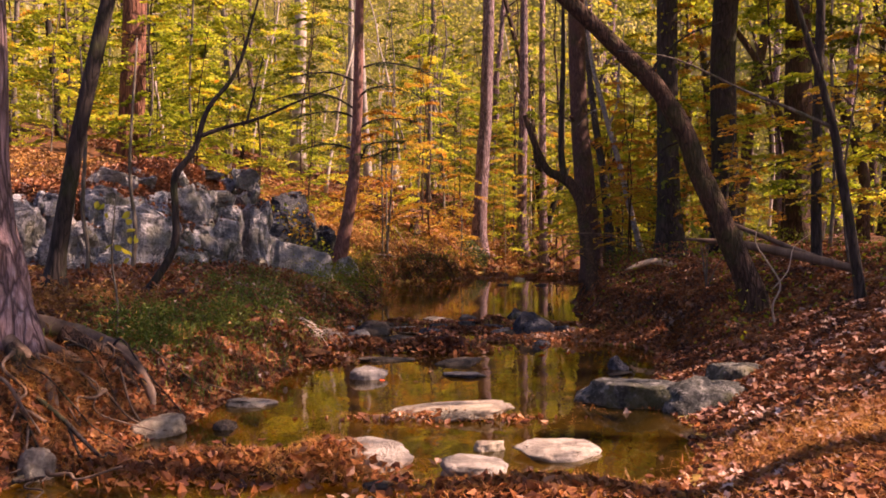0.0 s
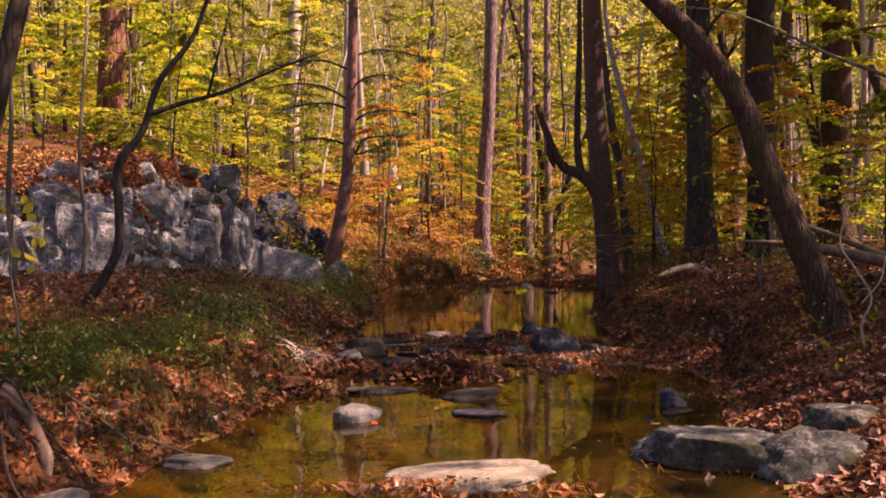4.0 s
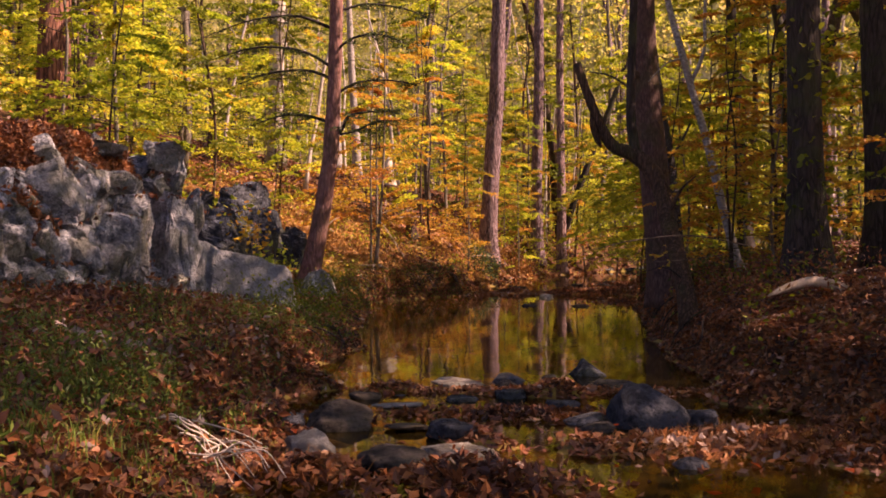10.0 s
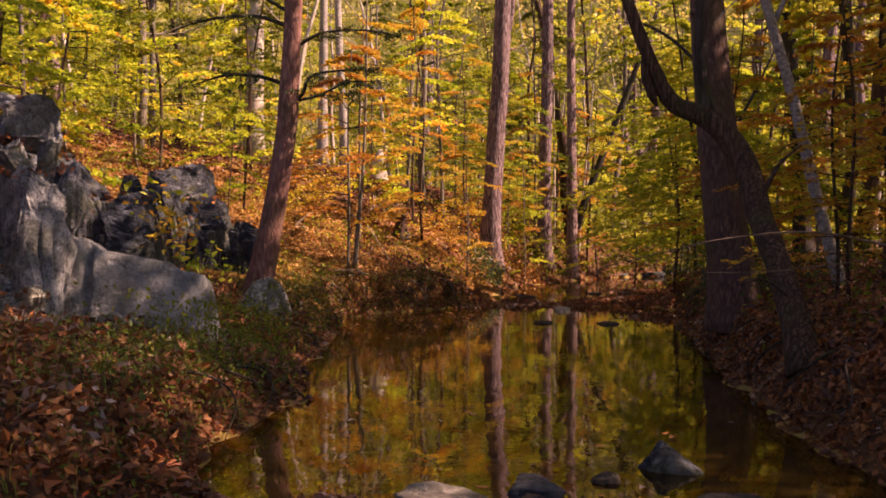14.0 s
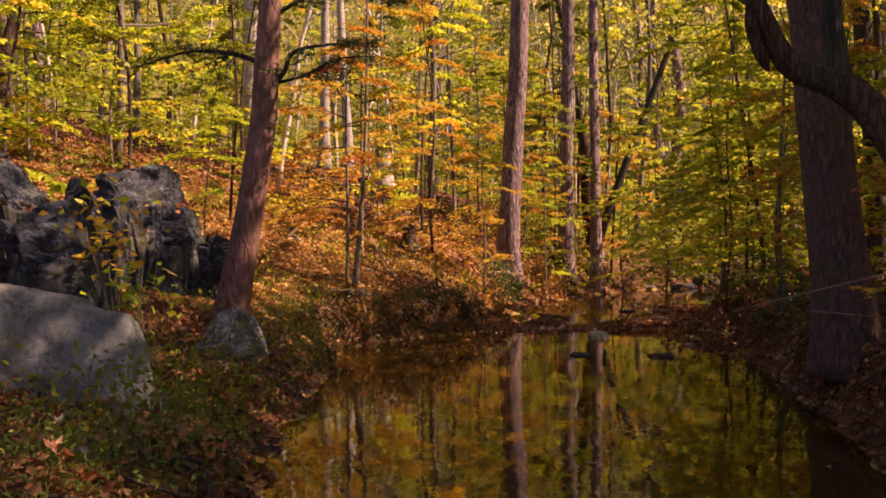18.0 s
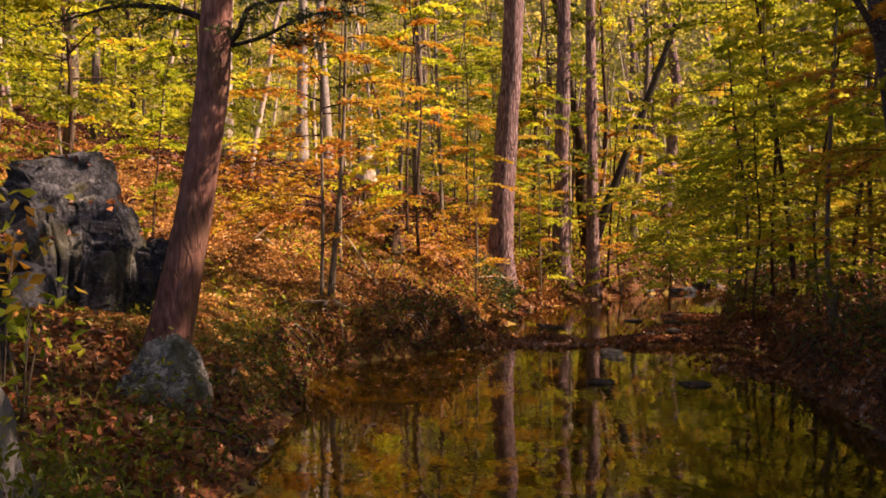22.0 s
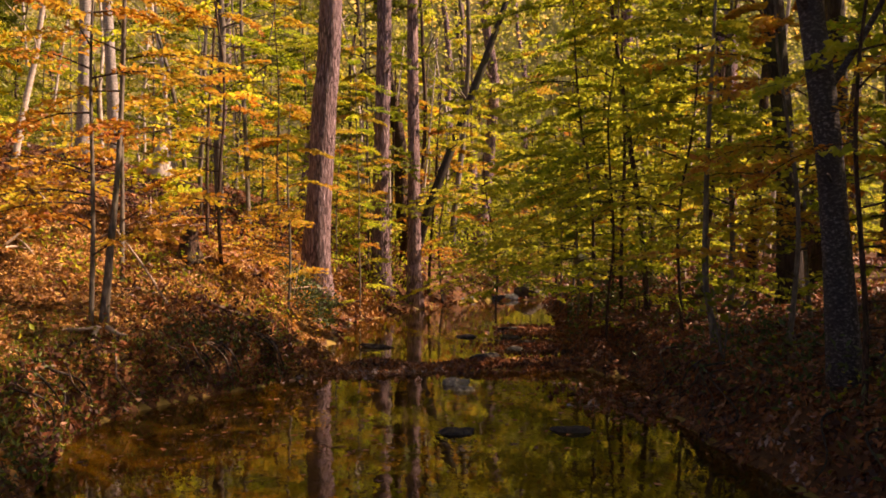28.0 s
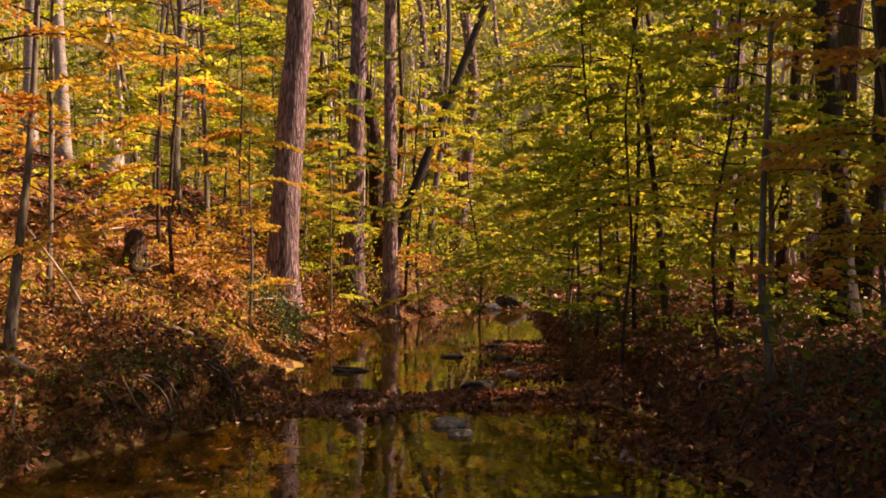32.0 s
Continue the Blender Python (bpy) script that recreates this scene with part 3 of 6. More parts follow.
boulder("stone", 1.21, 25.04, -0.06, 0.44, 0.26, 0.1, ROCK_WET, 46, "dark stone awash near the bank")
boulder("stone", 7.14, 55.21, 0.10, 1.41, 1.13, 0.48, ROCK_DARK, 47, "dark boulder far up the stream")
boulder("stone", 5.3, 46.4, 0.0, 1.5, 0.9, 0.16, ROCK_DARK, 50, "mossy dark boulder at the head of the pool")
boulder("stone", 3.9, 45.8, 0.0, 1.0, 0.8, 0.14, ROCK_DARK, 51, "low mossy boulder on the upper bank")
boulder("stone", 6.4, 46.5, 0.1, 1.1, 0.8, 0.4, ROCK_WET, 52, "broad dark stone beside the upper stream")
boulder("stone", 2.62, 33.4, 0.0, 0.42, 0.36, 0.07, ROCK_WET, 53, "flat stone among leaves in the upper shallows")
boulder("stone", 1.56, 30.5, 0.0, 0.5, 0.42, 0.09, ROCK_WET, 54, "flat dark stone on the leaf bar")
boulder("stone", 2.3, 31.6, 0.0, 0.38, 0.3, 0.06, ROCK_TAN, 55, "thin tan stone in shallow water")
boulder("stone", 2.7, 32.4, 0.0, 0.34, 0.3, 0.08, ROCK_WET, 56, "dark stone by the shady shore")
boulder("stone", 1.9, 33.9, 0.0, 0.4, 0.34, 0.05, ROCK_WET, 57, "flat wet stone just above the upper pool")
boulder("stone", 3.0, 35.2, 0.0, 0.45, 0.34, 0.07, ROCK_WET, 58, "flat dark stone at the edge of the upper pool")
boulder("stone", 0.68, 28.0, 0.0, 0.34, 0.28, 0.08, ROCK_TAN, 59, "rounded tan stone at the lip of the bar")
boulder("stone", 0.09, 32.40, 0.00, 0.59, 0.41, 0.05, ROCK_WET, 48, "dark flat stone in the upper pool")

outcrop = thing("rock_outcrop", "lichened grey rock outcrop with mossy cracks above the stream bank", "rock")
outcrop.matrix_basis = pose(-5.0, 16.5, 0.6)
ledge = thing("rock_ledge", "dark lichen-spotted rock ledge behind the pale slab", "rock")
ledge.matrix_basis = pose(-5.8, 23.8, 1.0)


def broken_block(w, d, h, seed, material, rough, cuts=26):
    """An angular block: a box broken along flat planes, its faces pitted and stepped."""
    r = np.random.default_rng(seed)
    bm = bmesh.new()
    bmesh.ops.create_icosphere(bm, subdivisions=5 if w > 0.55 else 4, radius=1.0)
    planes = r.normal(size=(cuts, 3))
    planes /= np.linalg.norm(planes, axis=1)[:, None]
    reach = r.uniform(0.6, 1.1, cuts)
    c = np.array([v.co[:] for v in bm.verts])
    c = np.sign(c) * np.abs(c) ** 0.3
    c /= np.maximum(1.0, np.abs(c).max(1))[:, None]
    for n, far in zip(planes, reach):
        over = np.clip(c @ n - far, 0, None)
        c -= n * over[:, None]
    lo, hi = c.min(0), c.max(0)
    c = ((c - lo) / (hi - lo) - 0.5) * (w, d, h)
    unit = c / (np.linalg.norm(c, axis=1)[:, None] + 1e-6)
    for v, p, n in zip(bm.verts, c, unit):
        lift = 0.03 * wob(p, 15.0, seed + 5)
        for size, lump, joint in ((2.6, 0.12, 0.07), (6.5, 0.055, 0.03)):
            w = Vector(p * size) + Vector((seed, 0, 0))
            gap, cell = noise.voronoi(w)
            key = noise.cell_vector(cell[0] * 3.7)
            lift += lump * (key[0] - 0.5) + 0.6 * lump * (w - cell[0]).dot(Vector(key) - Vector((0.5, 0.5, 0.5))) - joint * math.exp(-(gap[1] - gap[0]) / 0.09)
        v.co = Vector(p + n * rough * lift)
    me = bpy.data.meshes.new("rock")
    bm.to_mesh(me)
    bm.free()
    me.materials.append(material)
    return me


def crag(whole, x, y, top, w, d, h, turn, material, seed, tilt=0.0, split=0.06, label="", lean=0.0):
    """One block of an outcrop, by the height of its top."""
    me = broken_block(w * 1.1, d * 1.1, h * 1.05, seed, material, *((0.45, 9) if split < 0.02 else (0.75, 13)))
    ob = part("rock", me, whole, label)
    ob.matrix_basis = whole.matrix_basis.inverted() @ pose(x, y, top - h / 2, tilt, lean, turn)
    if w < 1.5:
        g = np.random.default_rng(seed)
        n = int(26 * w + 8)
        perched.append(np.array([x, y, top - 0.03]) + g.normal(size=(n, 3)) * (0.27 * w, 0.27 * d, 0.03))
    return ob


perched = []
# Blocks of the face one by one, then rubble filling the leafy shelves between them, and the smooth slab.
crag(outcrop, -5.43, 16.05, 2.25, 0.61, 0.58, 0.75, 26, ROCK_LIGHT, 140, -8, 0.035, "", -9)
crag(outcrop, -5.41, 16.91, 2.36, 0.5, 0.47, 0.32, 24, ROCK_GREY, 141, -5, 0.035, "", 6)
crag(outcrop, -5.82, 17.95, 2.71, 0.75, 0.71, 0.24, 24, ROCK_GREY, 142, -2, 0.035, "", 2)
crag(outcrop, -5.15, 18.76, 2.76, 0.53, 0.5, 0.56, 20, ROCK_LIGHT, 143, 1, 0.035, "", -2)
crag(outcrop, -5.06, 18.19, 2.31, 0.4, 0.45, 0.46, 20, ROCK_GREY, 144, 4, 0.035, "", -6)
crag(outcrop, -5.03, 18.78, 2.46, 0.28, 0.45, 0.55, 19, ROCK_GREY, 145, 7, 0.035, "", 9)
crag(outcrop, -4.82, 18.03, 2.01, 0.68, 0.64, 1.47, 20, ROCK_LIGHT, 146, -7, 0.035, "", 5)
crag(outcrop, -4.74, 18.6, 2.09, 0.27, 0.45, 0.85, 19, ROCK_GREY, 147, -4, 0.035, "", 1)
crag(outcrop, -5.06, 17.19, 1.99, 0.57, 0.54, 1.01, 22, ROCK_GREY, 148, -1, 0.035, "", -3)
crag(outcrop, -5.29, 17.31, 2.21, 0.59, 0.56, 0.37, 23, ROCK_LIGHT, 149, 2, 0.035, "", -7)
crag(outcrop, -4.94, 16.57, 1.7, 0.53, 0.51, 1.13, 23, ROCK_GREY, 150, 5, 0.035, "", 8)
crag(outcrop, -5.33, 15.61, 1.63, 0.44, 0.45, 0.53, 26, ROCK_GREY, 151, 8, 0.035, "", 4)
crag(outcrop, -5.17, 16.09, 1.6, 0.46, 0.45, 0.58, 24, ROCK_LIGHT, 152, -6, 0.035, "", 0)
crag(outcrop, -5.65, 14.99, 1.8, 0.44, 0.45, 0.56, 29, ROCK_LIGHT, 153, -3, 0.035, "", -4)
crag(outcrop, -5.5, 14.67, 1.48, 0.44, 0.45, 0.7, 29, ROCK_GREY, 154, 0, 0.035, "", -8)
crag(outcrop, -5.41, 15.05, 1.53, 0.28, 0.45, 0.59, 28, ROCK_GREY, 155, 3, 0.035, "", 7)
crag(outcrop, -5.22, 15.28, 1.2, 0.41, 0.45, 0.43, 26, ROCK_LIGHT, 156, 6, 0.035, "", 3)
crag(outcrop, -4.68, 17.66, 0.91, 0.52, 0.5, 0.34, 20, ROCK_LIGHT, 157, -8, 0.035, "", -1)
crag(outcrop, -4.92, 17.22, 1.65, 0.3, 0.45, 0.68, 21, ROCK_LIGHT, 158, -5, 0.035, "", -5)
crag(outcrop, -6.49, 16.66, 2.53, 0.26, 0.45, 0.33, 29, ROCK_LIGHT, 159, -2, 0.035, "", -9)
crag(outcrop, -6.82, 13.9, 2.09, 0.52, 0.49, 0.72, 29, ROCK_GREY, 161, 4, 0.035, "", 2)
crag(outcrop, -6.56, 13.76, 1.75, 0.75, 0.71, 0.97, 28, ROCK_LIGHT, 162, 7, 0.035, "", -2)
crag(outcrop, -6.17, 14.37, 2.16, 0.74, 0.7, 0.81, 26, ROCK_GREY, 163, -7, 0.035, "", -6)
crag(outcrop, -5.9, 14.37, 2.07, 0.65, 0.61, 1.3, 25, ROCK_GREY, 164, -4, 0.035, "", 9)
crag(outcrop, -5.63, 14.6, 1.9, 0.73, 0.7, 1.27, 23, ROCK_LIGHT, 165, -1, 0.035, "", 5)
crag(outcrop, -5.6, 14.95, 1.79, 0.42, 0.45, 0.57, 23, ROCK_GREY, 166, 2, 0.035, "", 1)
crag(outcrop, -6.33, 13.79, 1.59, 0.57, 0.54, 0.74, 27, ROCK_GREY, 167, 5, 0.035, "", -3)
crag(outcrop, -7.07, 13.51, 2.02, 0.63, 0.6, 1.3, 30, ROCK_GREY, 168, 8, 0.035, "", -7)
crag(outcrop, -7.44, 13.32, 1.97, 0.49, 0.47, 1.19, 32, ROCK_LIGHT, 169, -6, 0.035, "", 8)
crag(outcrop, -6.49, 15.27, 2.5, 0.76, 0.72, 0.41, 25, ROCK_LIGHT, 170, -3, 0.035, "", 4)
crag(outcrop, -5.62, 16.37, 2.28, 0.65, 0.62, 0.38, 21, ROCK_LIGHT, 171, 0, 0.035, "", 0)
face = np.array([(-10.5, 12.9), (-9.8, 12.9), (-7.6, 13.2), (-6.3, 13.8), (-5.5, 14.8), (-5.15, 15.8), (-5.0, 16.8), (-4.95, 17.7), (-5.2, 18.9), (-5.5, 19.9)])


def cliff(path, seed):
    """The broken face behind the blocks: a sheet up the step of the ground, split into tilted facets by deep joints."""
    step = np.linalg.norm(np.diff(path, axis=0), axis=1)
    far = np.concatenate([[0], np.cumsum(step)])
    n, m, verts = int(far[-1] / 0.055), 44, []
    for s in np.linspace(0, far[-1], n):
        b = np.array([np.interp(s, far, path[:, c]) for c in (0, 1)])
        ahead = np.array([np.interp(s + 0.6, far, path[:, c]) - np.interp(s - 0.6, far, path[:, c]) for c in (0, 1)])
        ahead /= np.linalg.norm(ahead)
        out = np.array([ahead[1], -ahead[0]])
        low, high = land_at(*(b + out * 0.45)) - 0.2, land_at(*(b - out * 0.55)) - 0.02
        for v in np.linspace(0, 1, m):
            rise = min(1.0, v / 0.72)
            back = 0.3 - 0.62 * rise**1.5 - 0.6 * max(0.0, v - 0.72) / 0.28
            p = np.array([*(b + out * back), low + (high - low) * (rise - 0.16 * max(0.0, v - 0.8) / 0.2)])
            push = 0.0
            for size, lump, joint in ((1.25, 0.26, 0.16), (2.9, 0.15, 0.08), (6.5, 0.06, 0.035)):
                w = Vector((p[0] * size + seed, p[1] * size, p[2] * size * 0.7))
                gap, cell = noise.voronoi(w)
                key = noise.cell_vector(cell[0] * 3.7)
                push += lump * (key[0] - 0.5) + 0.5 * lump * (w - cell[0]).dot(Vector(key) - Vector((0.5, 0.5, 0.5))) - joint * math.exp(-(gap[1] - gap[0]) / 0.1)
            push = push * min(1.0, 6 * (1 - v)) + 0.02 * wob(p, 9.0, seed)
            verts.append(p + np.array([*out, 0.35]) * push)
    faces = [(i * m + j, (i + 1) * m + j, (i + 1) * m + j + 1, i * m + j + 1) for i in range(n - 1) for j in range(m - 1)]
    return mesh_of("rock_face", verts, faces, ROCK_GREY)


back_wall = part("rock_face", cliff(face, 4.0), outcrop)
back_wall.matrix_basis = outcrop.matrix_basis.inverted()
q = np.random.default_rng(60)
for k in range(36):
    u = (k + q.random()) / 36 * (len(face) - 1)
    x, y = (float(np.interp(u, np.arange(len(face)), face[:, c])) for c in (0, 1))
    back_by = q.uniform(-0.1, 1.5)
    x, y = x - back_by * (0.75 if y > 14 else 0.3), y + back_by * (0.45 if y < 15 else 0.2)
    size = q.uniform(0.16, 0.5)
    high = land_at(x, y) + size * q.uniform(0.1, 0.45)
    crag(outcrop, x, y, high, size, size * q.uniform(0.8, 1.2), size * q.uniform(0.8, 1.5), q.uniform(0, 90), ROCK_GREY if k % 3 else ROCK_LIGHT, 240 + k, q.normal() * 14, 0.04, "", q.normal() * 14)
for k in range(420):
    u, back_by = q.uniform(0, len(face) - 1), q.uniform(-0.1, 1.9)
    x, y = (float(np.interp(u, np.arange(len(face)), face[:, c])) for c in (0, 1))
    x, y = x - back_by * (0.75 if y > 14 else 0.3), y + back_by * (0.45 if y < 15 else 0.2)
    spot = np.array([x, y, 0]) + q.normal(size=(40, 3)) * (0.22, 0.22, 0)
    spot[:, 2] = land(spot[:, 0], spot[:, 1]) + q.uniform(0.0, 0.1, 40)
    perched.append(spot)
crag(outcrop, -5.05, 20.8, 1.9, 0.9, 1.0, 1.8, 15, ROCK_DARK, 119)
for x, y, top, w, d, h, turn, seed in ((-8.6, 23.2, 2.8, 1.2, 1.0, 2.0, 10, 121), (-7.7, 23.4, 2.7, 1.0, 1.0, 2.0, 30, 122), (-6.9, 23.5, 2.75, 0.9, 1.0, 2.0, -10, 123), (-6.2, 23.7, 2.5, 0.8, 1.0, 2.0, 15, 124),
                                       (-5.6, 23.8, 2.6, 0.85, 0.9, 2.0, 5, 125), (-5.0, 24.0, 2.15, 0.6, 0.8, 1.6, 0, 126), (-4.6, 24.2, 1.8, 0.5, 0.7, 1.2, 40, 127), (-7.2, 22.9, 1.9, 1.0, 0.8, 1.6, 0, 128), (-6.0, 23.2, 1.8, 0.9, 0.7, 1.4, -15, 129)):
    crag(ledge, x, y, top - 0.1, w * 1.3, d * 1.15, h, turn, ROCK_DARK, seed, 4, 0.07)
thing("leaf_litter", "brown leaves caught on the ledges of the outcrop", "leaves", me=mesh_of("leaf_litter", *leaves(np.vstack(perched), 0.085, 0.5, 61, 0.6), LITTER), kind="stuff")
squat = rock_mesh("boulder", (1.1, 0.85, 1.4), 137, LICHENED, 8, 0.05, 5, 0.0, 0.03, 0.3)
for v in squat.vertices:
    up = max(0.0, v.co.z / 0.7)
    v.co.x, v.co.y = v.co.x * (1 - 0.62 * up) + 0.2 * up, v.co.y * (1 - 0.5 * up)
thing("boulder", "squat mossy boulder with a pale lichened face on the bank", "rock", (-3.68, 21.45, 0.2), squat)


def long_slab(start, end, outline, thick, foot, material):
    """A long leaning slab: its top edge follows the outline (share of the length, height), its face has slanting grooves."""
    a, b = np.array(start, float), np.array(end, float)
    along = (b - a) / np.linalg.norm(b - a)
    back = np.array([-along[1], along[0]])
    verts, faces, n, m = [], [], 64, 46
    for i in range(n + 1):
        u = i / n
        top = float(np.interp(u, [o[0] for o in outline], [o[1] for o in outline]))
        corner = np.array([(-0.3, foot), (-0.13, 0.5 * (foot + top)), (0.0, top - 0.025), (0.03, top), (0.6 * thick, top - 0.02), (thick, top - 0.15), (thick + 0.15, foot)])
        for s in np.linspace(0, 6, m):
            y, z = (float(np.interp(s, np.arange(7), corner[:, c])) for c in (0, 1))
            p = np.array([*(a + (b - a) * u + back * y), z])
            slant = (u * np.linalg.norm(b - a) + 0.8 * z, 0.0, 0.25 * z)
            groove = 0.06 * wob(slant, 4.0, 2.0) + 0.05 * (0.4 - abs(wob(slant, 7.0, 3.0))) + 0.015 * wob(p, 14.0, 4.0)
            step = -0.08 if 0.26 < u < 0.3 else 0.0
            verts.append(p - np.array([*back, -0.4]) * (groove + step))
    for i in range(n):
        faces += [(i * m + j, (i + 1) * m + j, (i + 1) * m + (j + 1) % m, i * m + (j + 1) % m) for j in range(m)]
    bm = bmesh.new()
    vs = [bm.verts.new(v) for v in verts]
    for f in faces:
        bm.faces.new([vs[k] for k in f]).smooth = True
    bm.faces.new(vs[:m])
    bm.faces.new(vs[-m:][::-1])
    bmesh.ops.recalc_face_normals(bm, faces=bm.faces)
    me = bpy.data.meshes.new("slab")
    bm.to_mesh(me)
    bm.free()
    me.materials.append(material)
    return me


thing("rock_slab", "smooth pale grey slab leaning along the foot of the outcrop", "rock", me=long_slab((-4.85, 18.3), (-3.25, 18.5), ((0, 1.42), (0.28, 1.36), (0.34, 1.26), (0.72, 1.16), (0.78, 1.08), (0.92, 1.03), (0.965, 0.95), (1.0, 0.6)), 0.4, 0.1, SLAB))


# ---- trees ----
def on_land(x, y, sink=0.12):
    return (x, y, land_at(x, y) - sink)


def high_crown(seed, radius, height, count, size):
    """Leaves of a tall tree's crown in uneven clumps round the origin."""
    r = np.random.default_rng(seed)
    at = []
    for _ in range(26):
        c = r.normal(size=3) * (radius * 0.45, radius * 0.45, height * 0.3)
        at.append(c + r.normal(size=(count // 26, 3)) * (0.75, 0.75, 0.35))
    return leaves(np.vstack(at), size, 0.35, seed)


# Dense and light crowns stay above the view, set there to shade the banks.
CROWN_DENSE = mesh_of("crown", *high_crown(50, 3.6, 3.5, 2600, 0.24), LEAF_GOLD)
CROWN_LIGHT = mesh_of("crown", *high_crown(51, 3.4, 3.2, 1150, 0.2), LEAF_GOLD)
CROWN_HIGH = [mesh_of("crown", *high_crown(40 + k, 3.4, 6.0, 1100, 0.22), LEAF_FAR if k != 1 else NEEDLE_GREEN) for k in range(3)]


TRUNKS = {}


def tall_tree(name, label, category, foot, points, radii, material, crown=0, sides=14, flare=0.5, seed=1.0, group="", rough=0.06):
    """points: the trunk's line from its foot, in metres from the foot."""
    base = on_land(*foot)
    tree = thing(name, label, category, base, group=group)
    TRUNKS[tree.name] = part("trunk", limb("trunk", points, radii, material, sides, 5, rough, seed, flare), tree)
    if crown is not None:
        ob = part("crown", {"dense": CROWN_DENSE, "light": CROWN_LIGHT}.get(crown) or CROWN_HIGH[crown], tree)
        ob.location = Vector(points[-1]) + Vector((0, 0, 1.0))
        ob.rotation_euler = (0, 0, seed)
    return tree


def branch(tree, points, radii, material, seed=1.0, name="limb", sides=7):
    whole = TRUNKS[tree.name] if name in ("side_twig", "broken_limb", "branch_stub") else tree
    return part(name, limb(name, points, radii, material, sides, 4, 0.08, seed), whole)


# The pine by the first bank, with a blue blaze.
t1 = tall_tree("pine_tree", "thick red-brown pine trunk with plated bark and a blue paint blaze", "tree", (-3.36, 6.3), [(0, 0, 0), (-0.02, 0, 0.6), (-0.08, 0, 1.2), (-0.12, 0, 3), (-0.2, 0, 7), (-0.2, 0, 13)], [0.27, 0.24, 0.21, 0.19, 0.16, 0.1], BARK_PLATE, 1, 28, 0.5, 2.0, "", 0.1)
blaze = np.array([(math.cos(a) * 0.2 - 0.11, math.sin(a) * 0.2, z) for z in (1.6, 1.68, 1.76) for a in np.radians([-80, -58, -36, -14])])
blaze[:, :2] += 0.012 * np.sign(blaze[:, :2] - (-0.11, 0))
part("blaze", mesh_of("blaze", blaze, [(i * 4 + j, i * 4 + j + 1, i * 4 + j + 5, i * 4 + j + 4) for i in range(2) for j in range(3)], BLUE), TRUNKS[t1.name], "blue paint blaze")
# The slender leaning stem beside it.
tall_tree("slender_tree", "slender dark stem leaning over the bank", "tree", (-4.5, 9.4), [(0, 0, 0), (0.05, 0, 0.5), (0.25, 0, 1.6), (0.5, 0.1, 2.9), (0.9, 0.3, 5), (1.3, 0.5, 9)], [0.13, 0.09, 0.085, 0.08, 0.07, 0.03], BARK_DARK, 0, 10, 0.4, 3.0)
tall_tree("pine_tree", "massive red-barked pine trunk on the rise", "tree", (-11.6, 28.2), [(0, 0, 0), (0, 0, 2), (0.15, 0, 6), (0.3, 0, 12), (0.3, 0, 18)], [0.46, 0.4, 0.36, 0.3, 0.2], BARK_RED, 1, 18, 0.35, 4.0)
slant = tall_tree("leaning_tree", "smooth reddish-brown trunk leaning out over the bank", "tree", (-3.9, 22.4), [(0, 0, 0), (0.06, 0, 0.35), (0.17, 0, 0.9), (0.31, 0, 1.65), (0.42, 0, 2.4), (0.46, 0, 3.0), (0.52, 0, 4.2), (0.6, 0, 8), (0.6, 0, 12)], [0.21, 0.178, 0.162, 0.152, 0.144, 0.136, 0.125, 0.1, 0.06], BARK_SMOOTH, None, 16, 0.3, 5.0)
tall_tree("pine_tree", "tall pine trunk with pinkish flaking bark in the sun", "tree", (-0.86, 37.2), [(0, 0, 0), (0.05, 0, 2), (0.2, 0, 4.6), (0.3, 0, 6), (0.45, 0, 12), (0.5, 0, 20)], [0.33, 0.28, 0.265, 0.255, 0.22, 0.15], BARK_PINE, 1, 20, 0.45, 6.0)
tall_tree("tall_tree", "tall brown trunk beside the upper stream", "tree", (0.95, 41.5), [(0, 0, 0), (0, 0, 3), (0.1, 0, 8), (0.1, 0, 16)], [0.27, 0.22, 0.2, 0.12], BARK_PINE, 0, 14, 0.4, 7.0)
tall_tree("tall_tree", "tall straight dark trunk on the upper bank", "tree", (1.95, 42.2), [(0, 0, 0), (0, 0, 3), (-0.05, 0, 8), (0, 0, 16)], [0.22, 0.17, 0.15, 0.1], BARK_PLATE, 0, 14, 0.4, 8.0)
tall_tree("leaning_tree", "dark trunk leaning far over behind the tall pines", "tree", (1.9, 43.0), [(0, 0, 0), (0.3, 0, 1.6), (1.0, 0, 3.6), (2.0, 0, 6.2), (3.2, 0, 9.5)], [0.18, 0.145, 0.13, 0.115, 0.07], BARK_DARK, 0, 10, 0.3, 9.0)
fork = tall_tree("forked_tree", "great forked pale-barked tree far up the slope", "tree", (-9.9, 44.0), [(0, 0, 0), (0, 0, 4), (0.1, 0, 8.6), (-0.6, 0, 11), (-2.2, 0, 14)], [0.38, 0.32, 0.29, 0.2, 0.12], BARK_PALE, 0, 12, 0.3, 10.0)
branch(fork, [(0.1, 0, 8.4), (0.5, 0.1, 11), (0.6, 0.1, 15)], [0.22, 0.18, 0.1], BARK_PALE)
thin = tall_tree("sapling", "thin pale sapling on the bank with orange leaves", "tree", (-3.4, 27.7), [(0, 0, 0), (0.08, 0, 1.0), (0.16, 0, 1.9), (0.22, 0, 3.4), (0.25, 0, 6)], [0.06, 0.042, 0.032, 0.025, 0.014], BARK_GREY, None, 8, 0.3, 11.0)
